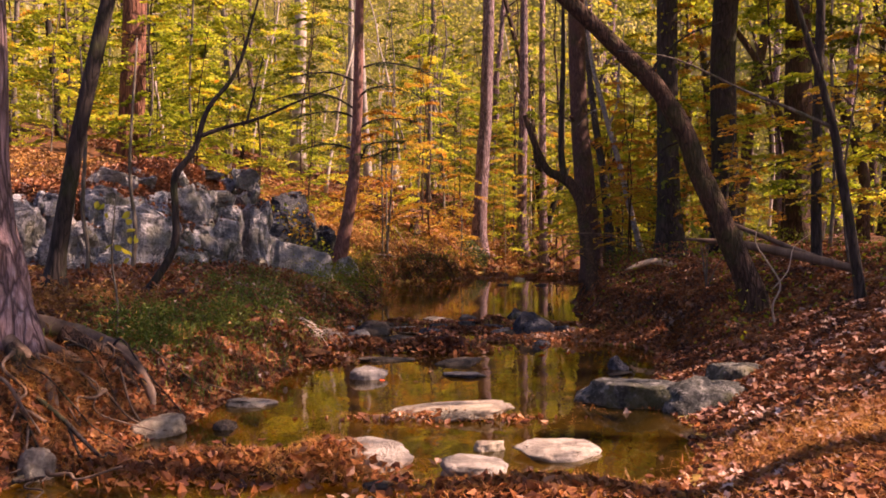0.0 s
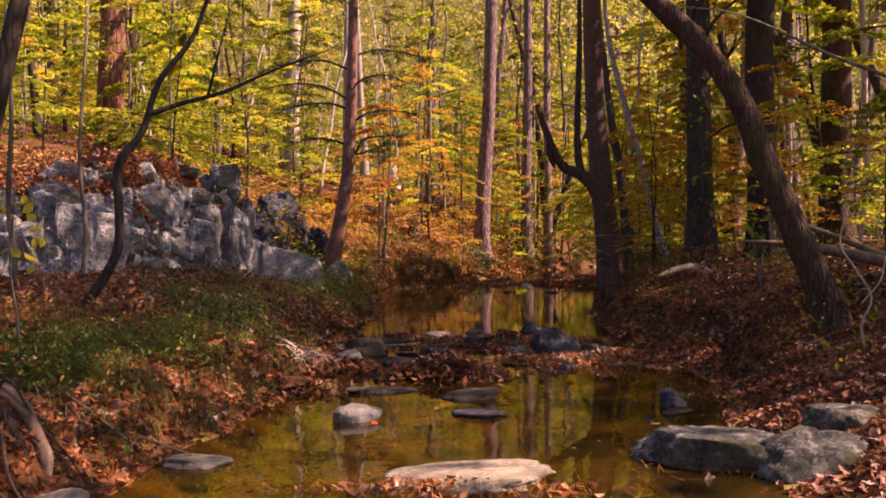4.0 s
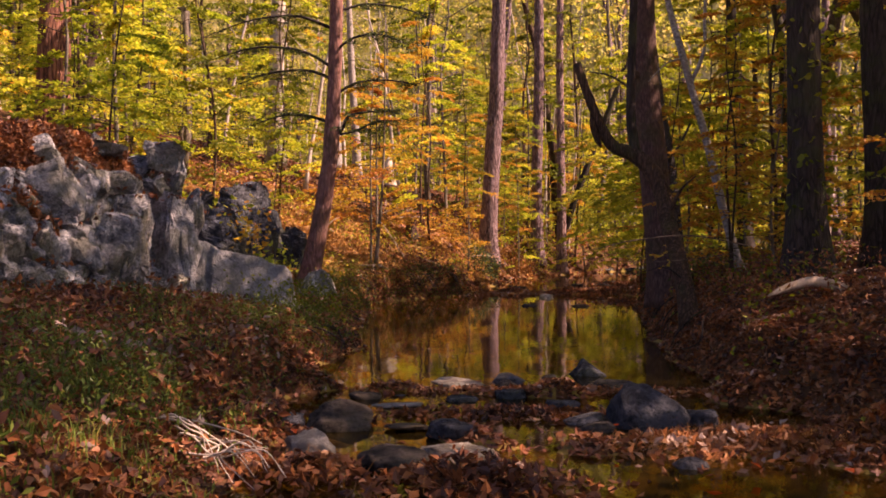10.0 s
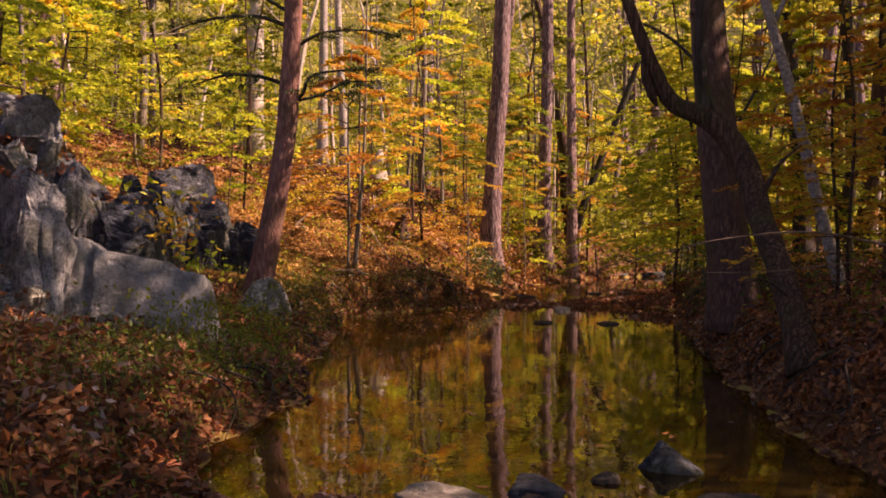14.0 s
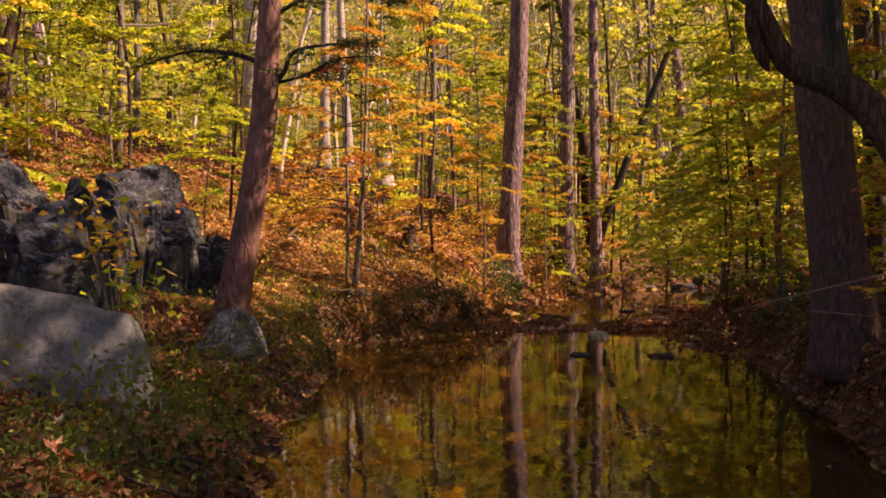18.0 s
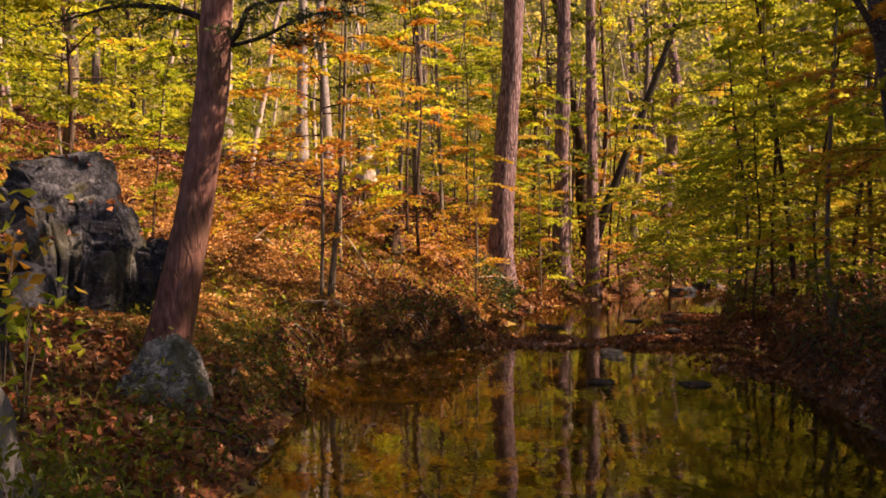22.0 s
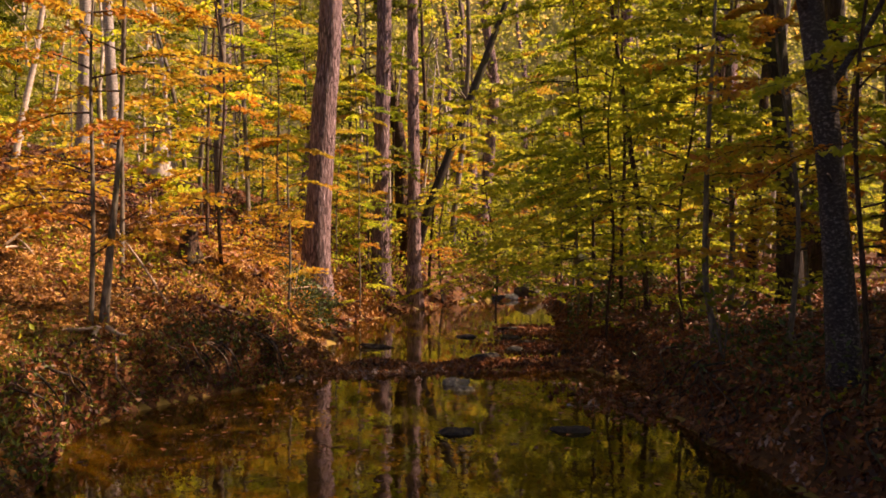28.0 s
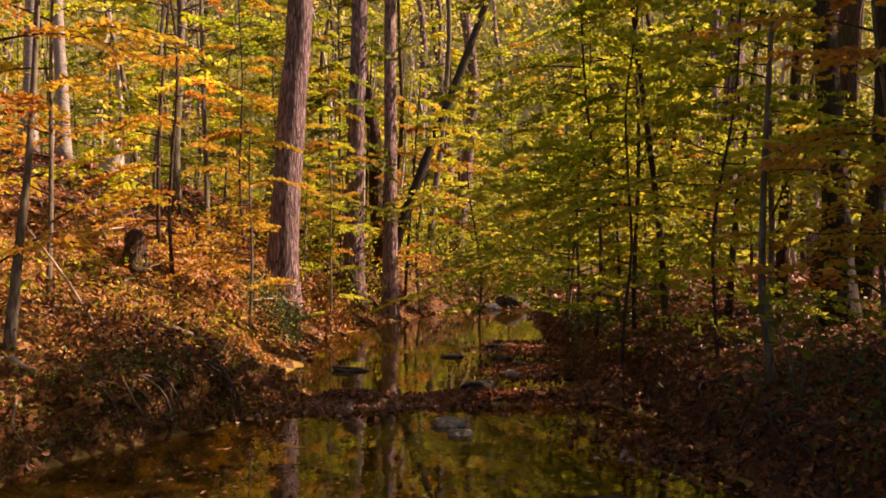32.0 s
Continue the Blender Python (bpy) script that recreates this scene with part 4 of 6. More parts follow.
for x, y, lean_to, rad, seed in ((-7.75, 46.2, 0.1, 0.24, 61.0), (-6.85, 46.4, -0.5, 0.22, 62.0), (-10.4, 45.5, 0.3, 0.23, 63.0)):
    tall_tree("tall_tree", "pale sunlit trunk on the crest of the hill", "tree", (x, y), [(0, 0, 0), (lean_to * 0.15, 0, 2), (lean_to * 0.5, 0, 5), (lean_to, 0, 12)], [rad, rad * 0.8, rad * 0.7, rad * 0.4], BARK_WHITE, None, 12, 0.4, seed, "pale trunks on the crest")
tall_tree("stump", "broken pale stump on the crest of the hill", "stump", (-5.45, 46.0), [(0, 0, 0), (0.02, 0, 0.5), (0.06, 0, 0.95), (0.12, 0, 1.25)], [0.34, 0.27, 0.2, 0.06], BARK_PALE, None, 12, 0.5, 66.0)
curved = tall_tree("curved_tree", "broken curved stem rising from the stream bank", "tree", (1.98, 17.45), [(0, 0, 0), (-0.03, 0.2, 0.35), (-0.06, 0.55, 0.8), (-0.1, 1.05, 1.3), (-0.16, 1.42, 1.85), (-0.43, 1.55, 2.25), (-0.78, 1.6, 2.42), (-0.97, 1.6, 2.75), (-1.13, 1.62, 3.15), (-1.28, 1.65, 3.6)], [0.14, 0.115, 0.11, 0.115, 0.12, 0.115, 0.085, 0.07, 0.064, 0.055], BARK_BROWN, None, 12, 0.3, 12.0)
branch(curved, [(-0.11, 1.1, 1.4), (0.05, 1.05, 1.75), (0.25, 1.0, 1.95)], [0.03, 0.02, 0.006], BARK_BROWN, 3.0, "side_twig", 6)
branch(curved, [(-0.07, 0.28, 0.6), (-0.3, 0.2, 0.75), (-0.54, 0.15, 0.7)], [0.016, 0.01, 0.004], BARK_DARK, 4.0, "side_twig", 6)
branch(curved, [(-0.46, 1.55, 2.25), (-0.53, 1.56, 2.7), (-0.53, 1.55, 3.4), (-0.5, 1.5, 4.6), (-0.5, 1.5, 6.0)], [0.08, 0.07, 0.062, 0.054, 0.03], BARK_DARK, 5.0, "limb", 10)
branch(curved, [(-1.05, 1.6, 2.95), (-1.06, 1.6, 2.72), (-0.99, 1.6, 2.5), (-0.95, 1.6, 2.4)], [0.05, 0.05, 0.045, 0.012], BARK_BROWN, 6.0, "broken_limb", 8)
stout = tall_tree("tall_tree", "stout brown trunk with a flared foot on the stream bank", "tree", (2.36, 21.15), [(0, 0, 0), (-0.08, 0, 0.7), (-0.2, 0, 1.7), (-0.3, 0, 2.8), (-0.39, 0, 4.0), (-0.46, 0, 7), (-0.5, 0, 13)], [0.32, 0.26, 0.235, 0.22, 0.205, 0.18, 0.13], BARK_MOTTLED, "dense", 18, 0.25, 13.0)
branch(stout, [(-0.4, 0, 3.6), (-0.55, -0.15, 3.75), (-0.6, -0.2, 3.8)], [0.07, 0.05, 0.03], BARK_MOTTLED, 4.0, "branch_stub", 8)
hung = tall_tree("tall_tree", "dark straight trunk hung with leaves", "tree", (3.43, 17.7), [(0, 0, 0), (-0.02, 0, 1.5), (-0.05, 0, 5), (0, 0, 8.5)], [0.27, 0.21, 0.2, 0.14], BARK_DARK, "light", 14, 0.6, 14.0)
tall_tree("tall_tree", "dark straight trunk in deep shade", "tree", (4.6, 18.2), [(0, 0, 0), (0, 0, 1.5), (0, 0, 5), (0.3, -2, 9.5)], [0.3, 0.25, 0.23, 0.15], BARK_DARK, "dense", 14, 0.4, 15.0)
tall_tree("tall_tree", "grey-brown trunk farther back in the shade", "tree", (6.9, 21.2), [(0, 0, 0), (0, 0, 1.5), (0, 0, 5), (-0.4, -0.8, 8.4)], [0.36, 0.3, 0.28, 0.2], BARK_BROWN, "dense", 14, 0.4, 16.0)
tall_tree("slender_tree", "thin dark stem on the leafy slope", "tree", (4.5, 12.6), [(0, 0, 0), (0, 0, 1.5), (0.05, 0, 4), (0.1, 0, 8.5)], [0.075, 0.065, 0.06, 0.03], BARK_DARK, "dense", 8, 0.3, 17.0)
lean = tall_tree("leaning_tree", "rough-barked trunk leaning far out across the stream", "tree", (3.22, 10.9), [(0.05, 0, 0), (0, 0, 0.3), (-0.28, 0, 0.96), (-0.58, 0, 1.63), (-0.77, 0, 2.13), (-0.94, 0, 2.46), (-1.2, 0, 2.83), (-1.5, 0, 3.13), (-2.16, 0, 3.78), (-3.3, 0.2, 4.9)], [0.18, 0.145, 0.13, 0.122, 0.116, 0.112, 0.106, 0.1, 0.09, 0.07], BARK_BROWN, None, 18, 0.3, 18.0, "", 0.1)
branch(lean, [(-0.77, 0, 2.1), (-0.97, 0.1, 2.05), (-1.2, 0.2, 1.85)], [0.02, 0.014, 0.005], BARK_DARK)
branch(lean, [(-1.2, 0, 2.8), (-1.1, -0.1, 3.05), (-0.8, -0.2, 3.3), (-0.4, -0.2, 3.45)], [0.02, 0.016, 0.012, 0.005], BARK_DARK)
pole = tall_tree("slender_tree", "thin kinked stem with a long bare branch", "tree", (4.02, 9.7), [(0, 0, 0), (-0.12, 0, 0.8), (-0.24, 0, 1.5), (-0.32, 0, 1.95), (-0.5, 0, 2.6), (-0.75, 0, 3.4), (-1.2, 0, 5)], [0.06, 0.05, 0.045, 0.042, 0.032, 0.026, 0.012], BARK_DARK, None, 8, 0.2, 19.0)
branch(pole, [(-0.32, 0, 1.9), (-0.75, 0, 2.1), (-1.2, 0.05, 2.3), (-1.9, 0.1, 2.65), (-2.5, 0.1, 2.75)], [0.022, 0.018, 0.014, 0.009, 0.005], BARK_GREY)
curl = tall_tree("crooked_tree", "thin crooked stem with a low bare branch", "tree", (-3.75, 9.75), [(0, 0, 0), (0.22, 0, 0.25), (0.42, 0.05, 0.62), (0.44, 0.05, 1.0), (0.42, 0.1, 1.4), (0.62, 0.15, 1.7), (0.78, 0.15, 2.15), (1.1, 0.2, 2.6), (1.35, 0.2, 3.4)], [0.05, 0.045, 0.042, 0.04, 0.042, 0.034, 0.028, 0.022, 0.012], BARK_DARK, None, 9, 0.2, 20.0)
branch(curl, [(0.68, 0.15, 1.85), (0.95, 0.2, 1.95), (1.35, 0.2, 2.05), (1.8, 0.25, 2.25), (2.3, 0.25, 2.42)], [0.026, 0.022, 0.018, 0.013, 0.006], BARK_DARK)
branch(curl, [(1.2, 0.2, 2.0), (1.28, 0.2, 2.3), (1.4, 0.2, 2.75)], [0.014, 0.012, 0.005], BARK_DARK)
birch = tall_tree("tall_tree", "slim dark grey trunk leaning over the shady bank", "tree", (2.98, 23.5), [(0, 0, 0), (-0.08, 0, 1.2), (-0.2, 0, 2.4), (-0.45, 0, 4), (-0.9, 0, 8)], [0.13, 0.115, 0.105, 0.09, 0.05], BARK_BIRCH, None, 10, 0.3, 21.0)
white = tall_tree("birch_tree", "slim white-barked birch leaning among darker trunks", "tree", (3.4, 20.6), [(0, 0, 0), (-0.3, 0, 1.1), (-0.56, 0, 2.2), (-0.92, 0, 3.5), (-1.2, 0.1, 4.8), (-1.4, 0.2, 7.5)], [0.075, 0.064, 0.06, 0.055, 0.046, 0.025], BARK_WHITE, None, 10, 0.3, 61.0)
branch(white, [(-0.8, 0, 3.1), (-0.62, -0.1, 3.6), (-0.6, -0.1, 4.3), (-0.45, -0.1, 5.4)], [0.035, 0.03, 0.026, 0.01], BARK_WHITE, 11.0)
branch(white, [(-0.92, 0, 3.5), (-1.2, -0.1, 3.4), (-1.5, -0.2, 3.1)], [0.02, 0.012, 0.004], BARK_WHITE, 12.0, "side_twig", 6)
branch(birch, [(-0.28, 0, 2.9), (-0.75, -0.2, 3.5), (-1.3, -0.3, 3.9), (-1.8, -0.3, 4.0)], [0.04, 0.03, 0.02, 0.006], BARK_BIRCH, 7.0)
branch(birch, [(-0.2, 0, 2.3), (0.1, -0.2, 2.9), (0.5, -0.3, 3.8)], [0.03, 0.022, 0.008], BARK_BIRCH, 8.0)
branch(birch, [(-0.1, 0, 1.6), (-0.22, -0.12, 1.7), (-0.28, -0.16, 1.72)], [0.02, 0.014, 0.008], BARK_BIRCH, 9.0, "branch_stub", 6)
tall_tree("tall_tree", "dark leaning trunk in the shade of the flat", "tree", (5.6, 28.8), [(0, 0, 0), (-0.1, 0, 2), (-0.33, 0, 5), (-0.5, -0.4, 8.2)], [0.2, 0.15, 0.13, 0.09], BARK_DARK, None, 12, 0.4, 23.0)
tall_tree("sapling", "thin bent sapling on the dark bank", "tree", (3.35, 26.5), [(0, 0, 0), (-0.05, 0, 0.4), (-0.12, 0, 0.9), (-0.1, 0, 2.2), (0, 0, 4)], [0.045, 0.038, 0.034, 0.028, 0.015], BARK_GREY, None, 8, 0.3, 24.0)
# Stands out of view; its dense crown is added to shade the left bank.
tall_tree("tall_tree", "unseen dark trunk on the leafy flat, its crown there for shade", "tree", (6.6, 13.4), [(0, 0, 0), (0, 0, 2), (-0.1, 0, 5), (-0.9, 0.4, 9)], [0.2, 0.17, 0.15, 0.09], BARK_DARK, "dense", 12, 0.4, 25.0)
q = np.random.default_rng(77)
turn, up = q.uniform(0, 6.283, 420), q.uniform(0.3, 5.0, 420)
ivy = np.stack([np.cos(turn) * 0.25, np.sin(turn) * 0.25, up], 1) + q.normal(size=(420, 3)) * (0.08, 0.08, 0)
tagged(part("creeper", mesh_of("creeper", *leaves(ivy, 0.1, 0.3, 78, 0.7, None, 0.25, True), LEAF_GREEN), TRUNKS[hung.name]), "green creeper leaves", kind="stuff")
q = np.random.default_rng(83)
for k in range(17):
    x, y = (q.uniform(0.6, 3.2), q.uniform(43.5, 47)) if k < 10 else (q.uniform(4.0, 8.5), q.uniform(28, 40))
    if x < float(np.interp(y, EDGE_Y, EDGE_R)) + 0.6 and x > float(np.interp(y, EDGE_Y, EDGE_L)) - 0.6:
        continue
    a, b = q.normal(size=2) * 0.7
    tall_tree("sapling", "thin dark sapling leaning in the understorey", "tree", (x, y), [(0, 0, 0), (a * 0.15, b * 0.15, 1.5), (a * 0.5, b * 0.5, 3.5), (a, b, 6.5)], [0.05, 0.042, 0.034, 0.015], BARK_BROWN if k % 3 else BARK_PALE, None, 7, 0.3, 50.0 + k, "saplings")
# Trees added beside and behind the way, mostly unseen, to shade the banks.
for x, y, lean_to, tall, seed in ((5.6, 4.9, -1.0, 8.6, 26.0), (6.6, 6.3, -1.6, 8.8, 33.0), (8.4, 9.2, -2.0, 9.0, 34.0), (8.8, 22.5, -3.0, 9.0, 36.0), (13.5, 19.8, 0.0, 9.5, 37.0), (13.2, 23.8, -0.5, 9.5, 38.0), (12.6, 16.1, -0.5, 9.3, 39.0), (13.0, 27.3, -0.5, 9.4, 41.0), (10.6, 13.9, -0.5, 9.0, 27.0), (11.6, 17.9, -0.5, 9.4, 28.0), (11.6, 10.1, 0.8, 9.6, 29.0), (11.0, 21.8, 0.0, 9.0, 30.0), (13.8, 9.7, 0.2, 9.4, 44.0), (8.6, 27.0, -2.2, 7.3, 46.0), (13.4, 30.7, -0.6, 7.6, 51.0), (9.0, 17.7, -3.0, 8.6, 52.0)):
    tall_tree("tall_tree", "tall leafy tree added to shade the stream bank", "tree", (x, y), [(0, 0, 0), (0, 0, 2), (lean_to * 0.4, 0, 5), (lean_to, 0.6, tall)], [0.16, 0.12, 0.1, 0.06], BARK_BROWN, "light" if seed in (37.0, 39.0, 51.0, 52.0) else "dense", 10, 0.4, seed, "shade trees")


# ---- understorey: slim trees with level sprays of leaves ----
def spray_tree(seed, tall, low, boughs, reach, count, size, material, stem, flat=0.62, fine=True):
    """Meshes of a slim trunk, its boughs and its leaves: each bough runs nearly level and carries side twigs with a row of leaves on either side."""
    r = np.random.default_rng(seed)
    bend, phase = r.normal(size=2) * 0.35, r.uniform(0, 6.28, 2)
    line = [(bend[0] * (z / tall) ** 2 + 0.07 * math.sin(1.3 * z + phase[0]), bend[1] * (z / tall) ** 2 + 0.07 * math.sin(1.1 * z + phase[1]), z) for z in np.linspace(0, tall, 8)]
    trunk = limb("trunk", line, np.linspace(stem, 0.012, 8), BARK_BROWN if seed % 2 else BARK_GREY, 7, 3, 0.06, seed)
    pieces, places, ways = [], [], []
    each = max(3, count // (boughs * 11))
    for b in range(boughs):
        z = low + (tall - low) * (b + r.random()) / boughs
        turn, far = r.uniform(0, 6.283), reach * r.uniform(0.45, 1.15) * (1 - 0.6 * (z - low) / (tall - low))
        root = np.array([np.interp(z, [p[2] for p in line], [p[0] for p in line]), np.interp(z, [p[2] for p in line], [p[1] for p in line]), z])
        out = np.array([math.cos(turn), math.sin(turn), 0])
        side = np.array([-out[1], out[0], 0])
        rise, sway, tilt = r.uniform(0.05, 0.55), r.normal() * 0.15, r.normal() * 0.18

        def on(u):
            return root + out * far * u + side * far * sway * u * u + np.array([0, 0, far * (rise * u - 0.42 * u * u)])

        pieces.append(tube([on(u) for u in (0, 0.35, 0.7, 1)], [0.016, 0.011, 0.007, 0.003], 4, 2, 0, 0, 0, False))
        for k, u in enumerate(np.linspace(0.2, 1.0, 11)):
            start, hand = on(u), 1 if k % 2 else -1
            long = far * r.uniform(0.22, 0.42) * (1.15 - 0.65 * u)
            way = out * r.uniform(0.5, 0.9) + side * hand * (0.75 if u < 1 else 0.05) + np.array([0, 0, r.normal() * 0.1 + hand * tilt - 0.08])
            way /= np.linalg.norm(way)
            across = np.cross(way, (0, 0, 1.0))
            pieces.append(tube([start, start + way * long], [0.005, 0.002], 3, 1, 0, 0, 0, False))
            v = np.arange(each) / each + r.uniform(0, 0.1, each)
            flip = np.where(np.arange(each) % 2, 1.0, -1.0)
            at = start + way * (long * v)[:, None] + across * (flip * size * r.uniform(0.3, 0.6, each))[:, None]
            at[:, 2] -= 0.1 * long * v * v + r.normal(size=each) * 0.012
            places.append(at)
            ways.append(way * 0.8 + across * flip[:, None] * 0.9)
    v, f = merged(pieces)
    twigs = mesh_of("branchwork", v, f, BARK_BROWN, True)
    crown = mesh_of("crown", *leaves(np.vstack(places), size, flat, seed, 0.52, np.vstack(ways), 0.25, fine), material)
    return trunk, twigs, crown


LEAF_SPRAY = foliage("fresh_leaves", ((0.0, (0.16, 0.2, 0.014)), (0.4, (0.33, 0.37, 0.03)), (0.75, (0.5, 0.47, 0.045)), (0.95, (0.7, 0.56, 0.06)), (1.0, (0.62, 0.32, 0.03))), 0.68)
KINDS = {
    "gold": [spray_tree(200 + k, 6.5 + k * 1.3, 0.7, 26, 2.6, 5400, 0.11, LEAF_GOLD, 0.038, 0.66) for k in range(5)],
    "orange": [spray_tree(220 + k, 5.5 + 2 * k, 0.9, 16, 2.5, 2900, 0.105, LEAF_ORANGE, 0.04, 0.66) for k in range(2)],
    "broad": [spray_tree(240 + k, 7.5, 1.1, 26, 3.9, 9400, 0.1, LEAF_SPRAY, 0.042, 0.45) for k in range(2)],
    "green": [spray_tree(230 + k, 8.5, 0.8, 26, 2.7, 5400, 0.1, LEAF_GREEN, 0.038, 0.45) for k in range(2)],
}
WORDS = {
    "gold": "slim understorey tree with level sprays of yellow-green leaves",
    "orange": "slim understorey tree with orange autumn leaves",
    "broad": "understorey tree with long level boughs of fresh yellow-green leaves",
    "green": "slim understorey tree still in green leaf",
}


def understorey(kind, which, x, y, turn=0.0, scale=1.0, z=None):
    trunk, twigs, crown = KINDS[kind][which % len(KINDS[kind])]
    tree = thing("understorey_tree", WORDS[kind], "tree", on_land(x, y, 0.06), group="understorey trees")
    part("trunk", trunk, tree)
    tagged(part("branchwork", twigs, tree), kind="stuff")
    part("crown", crown, tree)
    tree.rotation_euler, tree.scale = (0, 0, turn), (scale, scale, scale)
    return tree


def off_stream(x, y):
    return max(float(np.interp(y, EDGE_Y, EDGE_L)) - x, x - float(np.interp(y, EDGE_Y, EDGE_R)))


r = np.random.default_rng(11)
spots = []
while len(spots) < 195:
    y = 24 + 56 * r.random() ** 1.25
    x = -2 + (y * 0.62 + 6) * r.uniform(-1, 1) + 0.1 * y
    if off_stream(x, y) < 1.0 + 0.5 * r.random() or (y < 34 and -7 < x < 4.2) or (y < 37.4 and -2.6 < x < 1.2) or (y < 30 and -0.53 < (x + 0.2) / (y + 0.1) < -0.39):
        continue
    if (x > 8 and y < 48 or x > 3.5 and y < 42) and r.random() < 0.75:
        continue
    if min((abs(x - a) ** 2 + abs(y - b) ** 2 for a, b in spots), default=99) < 1.6:
        continue
    spots.append((x, y))
for k, (x, y) in enumerate(spots):
    warm = (0.5 if float(rough_ground(np.array([x]), np.array([y]), 11.0, 91)[0]) > 0.15 else 0.06) * (0.35 if x < -3.5 else 1.0)
    u = r.random()
    kind = "orange" if u < warm else ("green" if u > (0.8 if x > -4 else 0.72) else "gold")
    which, turn, size = int(r.integers(0, 10)), r.uniform(0, 6.28), r.uniform(0.75, 1.35) * (0.62 if 3.5 < x < 10 and y < 40 else 1.0)
    if k % 2 and -9.5 < x < -3.8 and 35 < y < 47:  # the wood is thinner along the crest
        continue
    understorey(kind, which, x, y, turn, size)
# Those that stand near the stream.
for kind, which, x, y, turn, scale in (
    ("broad", 0, 4.7, 28.9, 0.4, 0.95), ("broad", 1, 3.9, 30.9, 5.2, 0.85), ("broad", 0, 5.0, 24.6, 3.4, 0.9), ("broad", 1, 6.2, 36.0, 0.9, 0.7), ("gold", 1, 4.6, 33.5, 2.0, 0.8), ("gold", 3, 8.2, 24.3, 1.0, 0.9),
    ("gold", 1, 6.2, 20.0, 3.0, 1.0), ("gold", 0, 8.3, 18.0, 5.0, 1.2), ("green", 0, 5.6, 15.2, 0.0, 0.9), ("gold", 2, 7.8, 13.6, 2.4, 1.0),
    ("gold", 0, 4.5, 24.9, 4.6, 0.7), ("orange", 0, -3.5, 27.6, 0.9, 0.8), 
    ("orange", 0, -3.9, 31.5, 1.0, 1.0), ("orange", 1, -2.6, 34.0, 4.0, 0.9), ("gold", 3, -6.5, 31.0, 2.2, 0.9), ("gold", 1, -7.4, 21.8, 1.3, 0.75),
    ("orange", 1, 3.9, 20.8, 0.5, 0.8), ("orange", 0, 3.5, 19.3, 2.0, 0.6), ("orange", 1, 2.85, 18.9, 4.0, 0.5), ("orange", 1, 5.2, 22.6, 3.0, 0.75), ("orange", 0, 4.4, 26.4, 1.2, 0.7), ("orange", 1, -1.7, 39.2, 2.5, 0.8), ("orange", 0, -0.3, 39.8, 1.0, 0.6), ("gold", 1, 0.9, 44.2, 0.6, 0.75), ("broad", 0, -0.6, 44.6, 1.0, 0.8), ("orange", 0, 2.6, 47.5, 0.4, 0.9), ("gold", 4, 3.4, 50.0, 0.6, 1.0), ("broad", 0, 9.9, 49.0, 2.2, 1.0), ("gold", 2, 11.0, 56.0, 1.2, 1.1), ("green", 1, 7.0, 56.5, 3.0, 1.1), ("broad", 1, 8.8, 44.0, 4.2, 0.9), ("green", 0, 5.4, 39.5, 0.3, 0.75), ("broad", 0, 7.4, 40.5, 5.5, 0.8), ("green", 1, 4.9, 36.8, 2.0, 0.6), ("broad", 1, 3.7, 28.3, 2.9, 0.6), ("orange", 0, 5.2, 33.0, 1.1, 0.6), ("orange", 1, 0.6, 40.6, 3.3, 0.7), ("gold", 4, 6.6, 33.8, 2.0, 0.6), ("orange", 0, 4.3, 16.6, 2.6, 0.6), ("orange", 1, 2.7, 22.9, 0.7, 0.6), ("orange", 0, 3.4, 25.0, 5.0, 0.7), ("orange", 0, 3.0, 44.0, 2.0, 1.0), ("orange", 1, 5.9, 41.5, 4.0, 0.9), ("broad", 1, 3.6, 31.6, 1.2, 0.8), ("gold", 3, 3.2, 29.6, 2.0, 0.6), ("gold", 1, -5.6, 26.6, 1.0, 0.45), ("orange", 1, 2.9, 19.5, 1.0, 0.55), ("orange", 0, -1.4, 33.6, 0.5, 0.7), ("gold", 4, 0.2, 38.6, 2.5, 0.6), ("gold", 2, 3.9, 33.4, 1.0, 0.7), ("broad", 0, 4.4, 35.2, 2.0, 0.75), ("green", 0, -11.2, 16.2, 1.0, 0.5), ("gold", 1, -13.0, 18.5, 2.0, 0.6), ("gold", 3, -9.5, 25.0, 0.4, 0.55), ("gold", 2, -13.4, 26.5, 0.4, 0.7),
    ("green", 1, 6.9, 33.2, 0.3, 0.85), ("gold", 3, 7.9, 36.6, 2.0, 0.9), ("broad", 1, 3.9, 40.4, 0.8, 0.75), ("orange", 1, 5.0, 19.6, 4.0, 0.6), ("orange", 0, 4.9, 12.6, 2.0, 0.6)):
    understorey(kind, which, x, y, turn, scale)

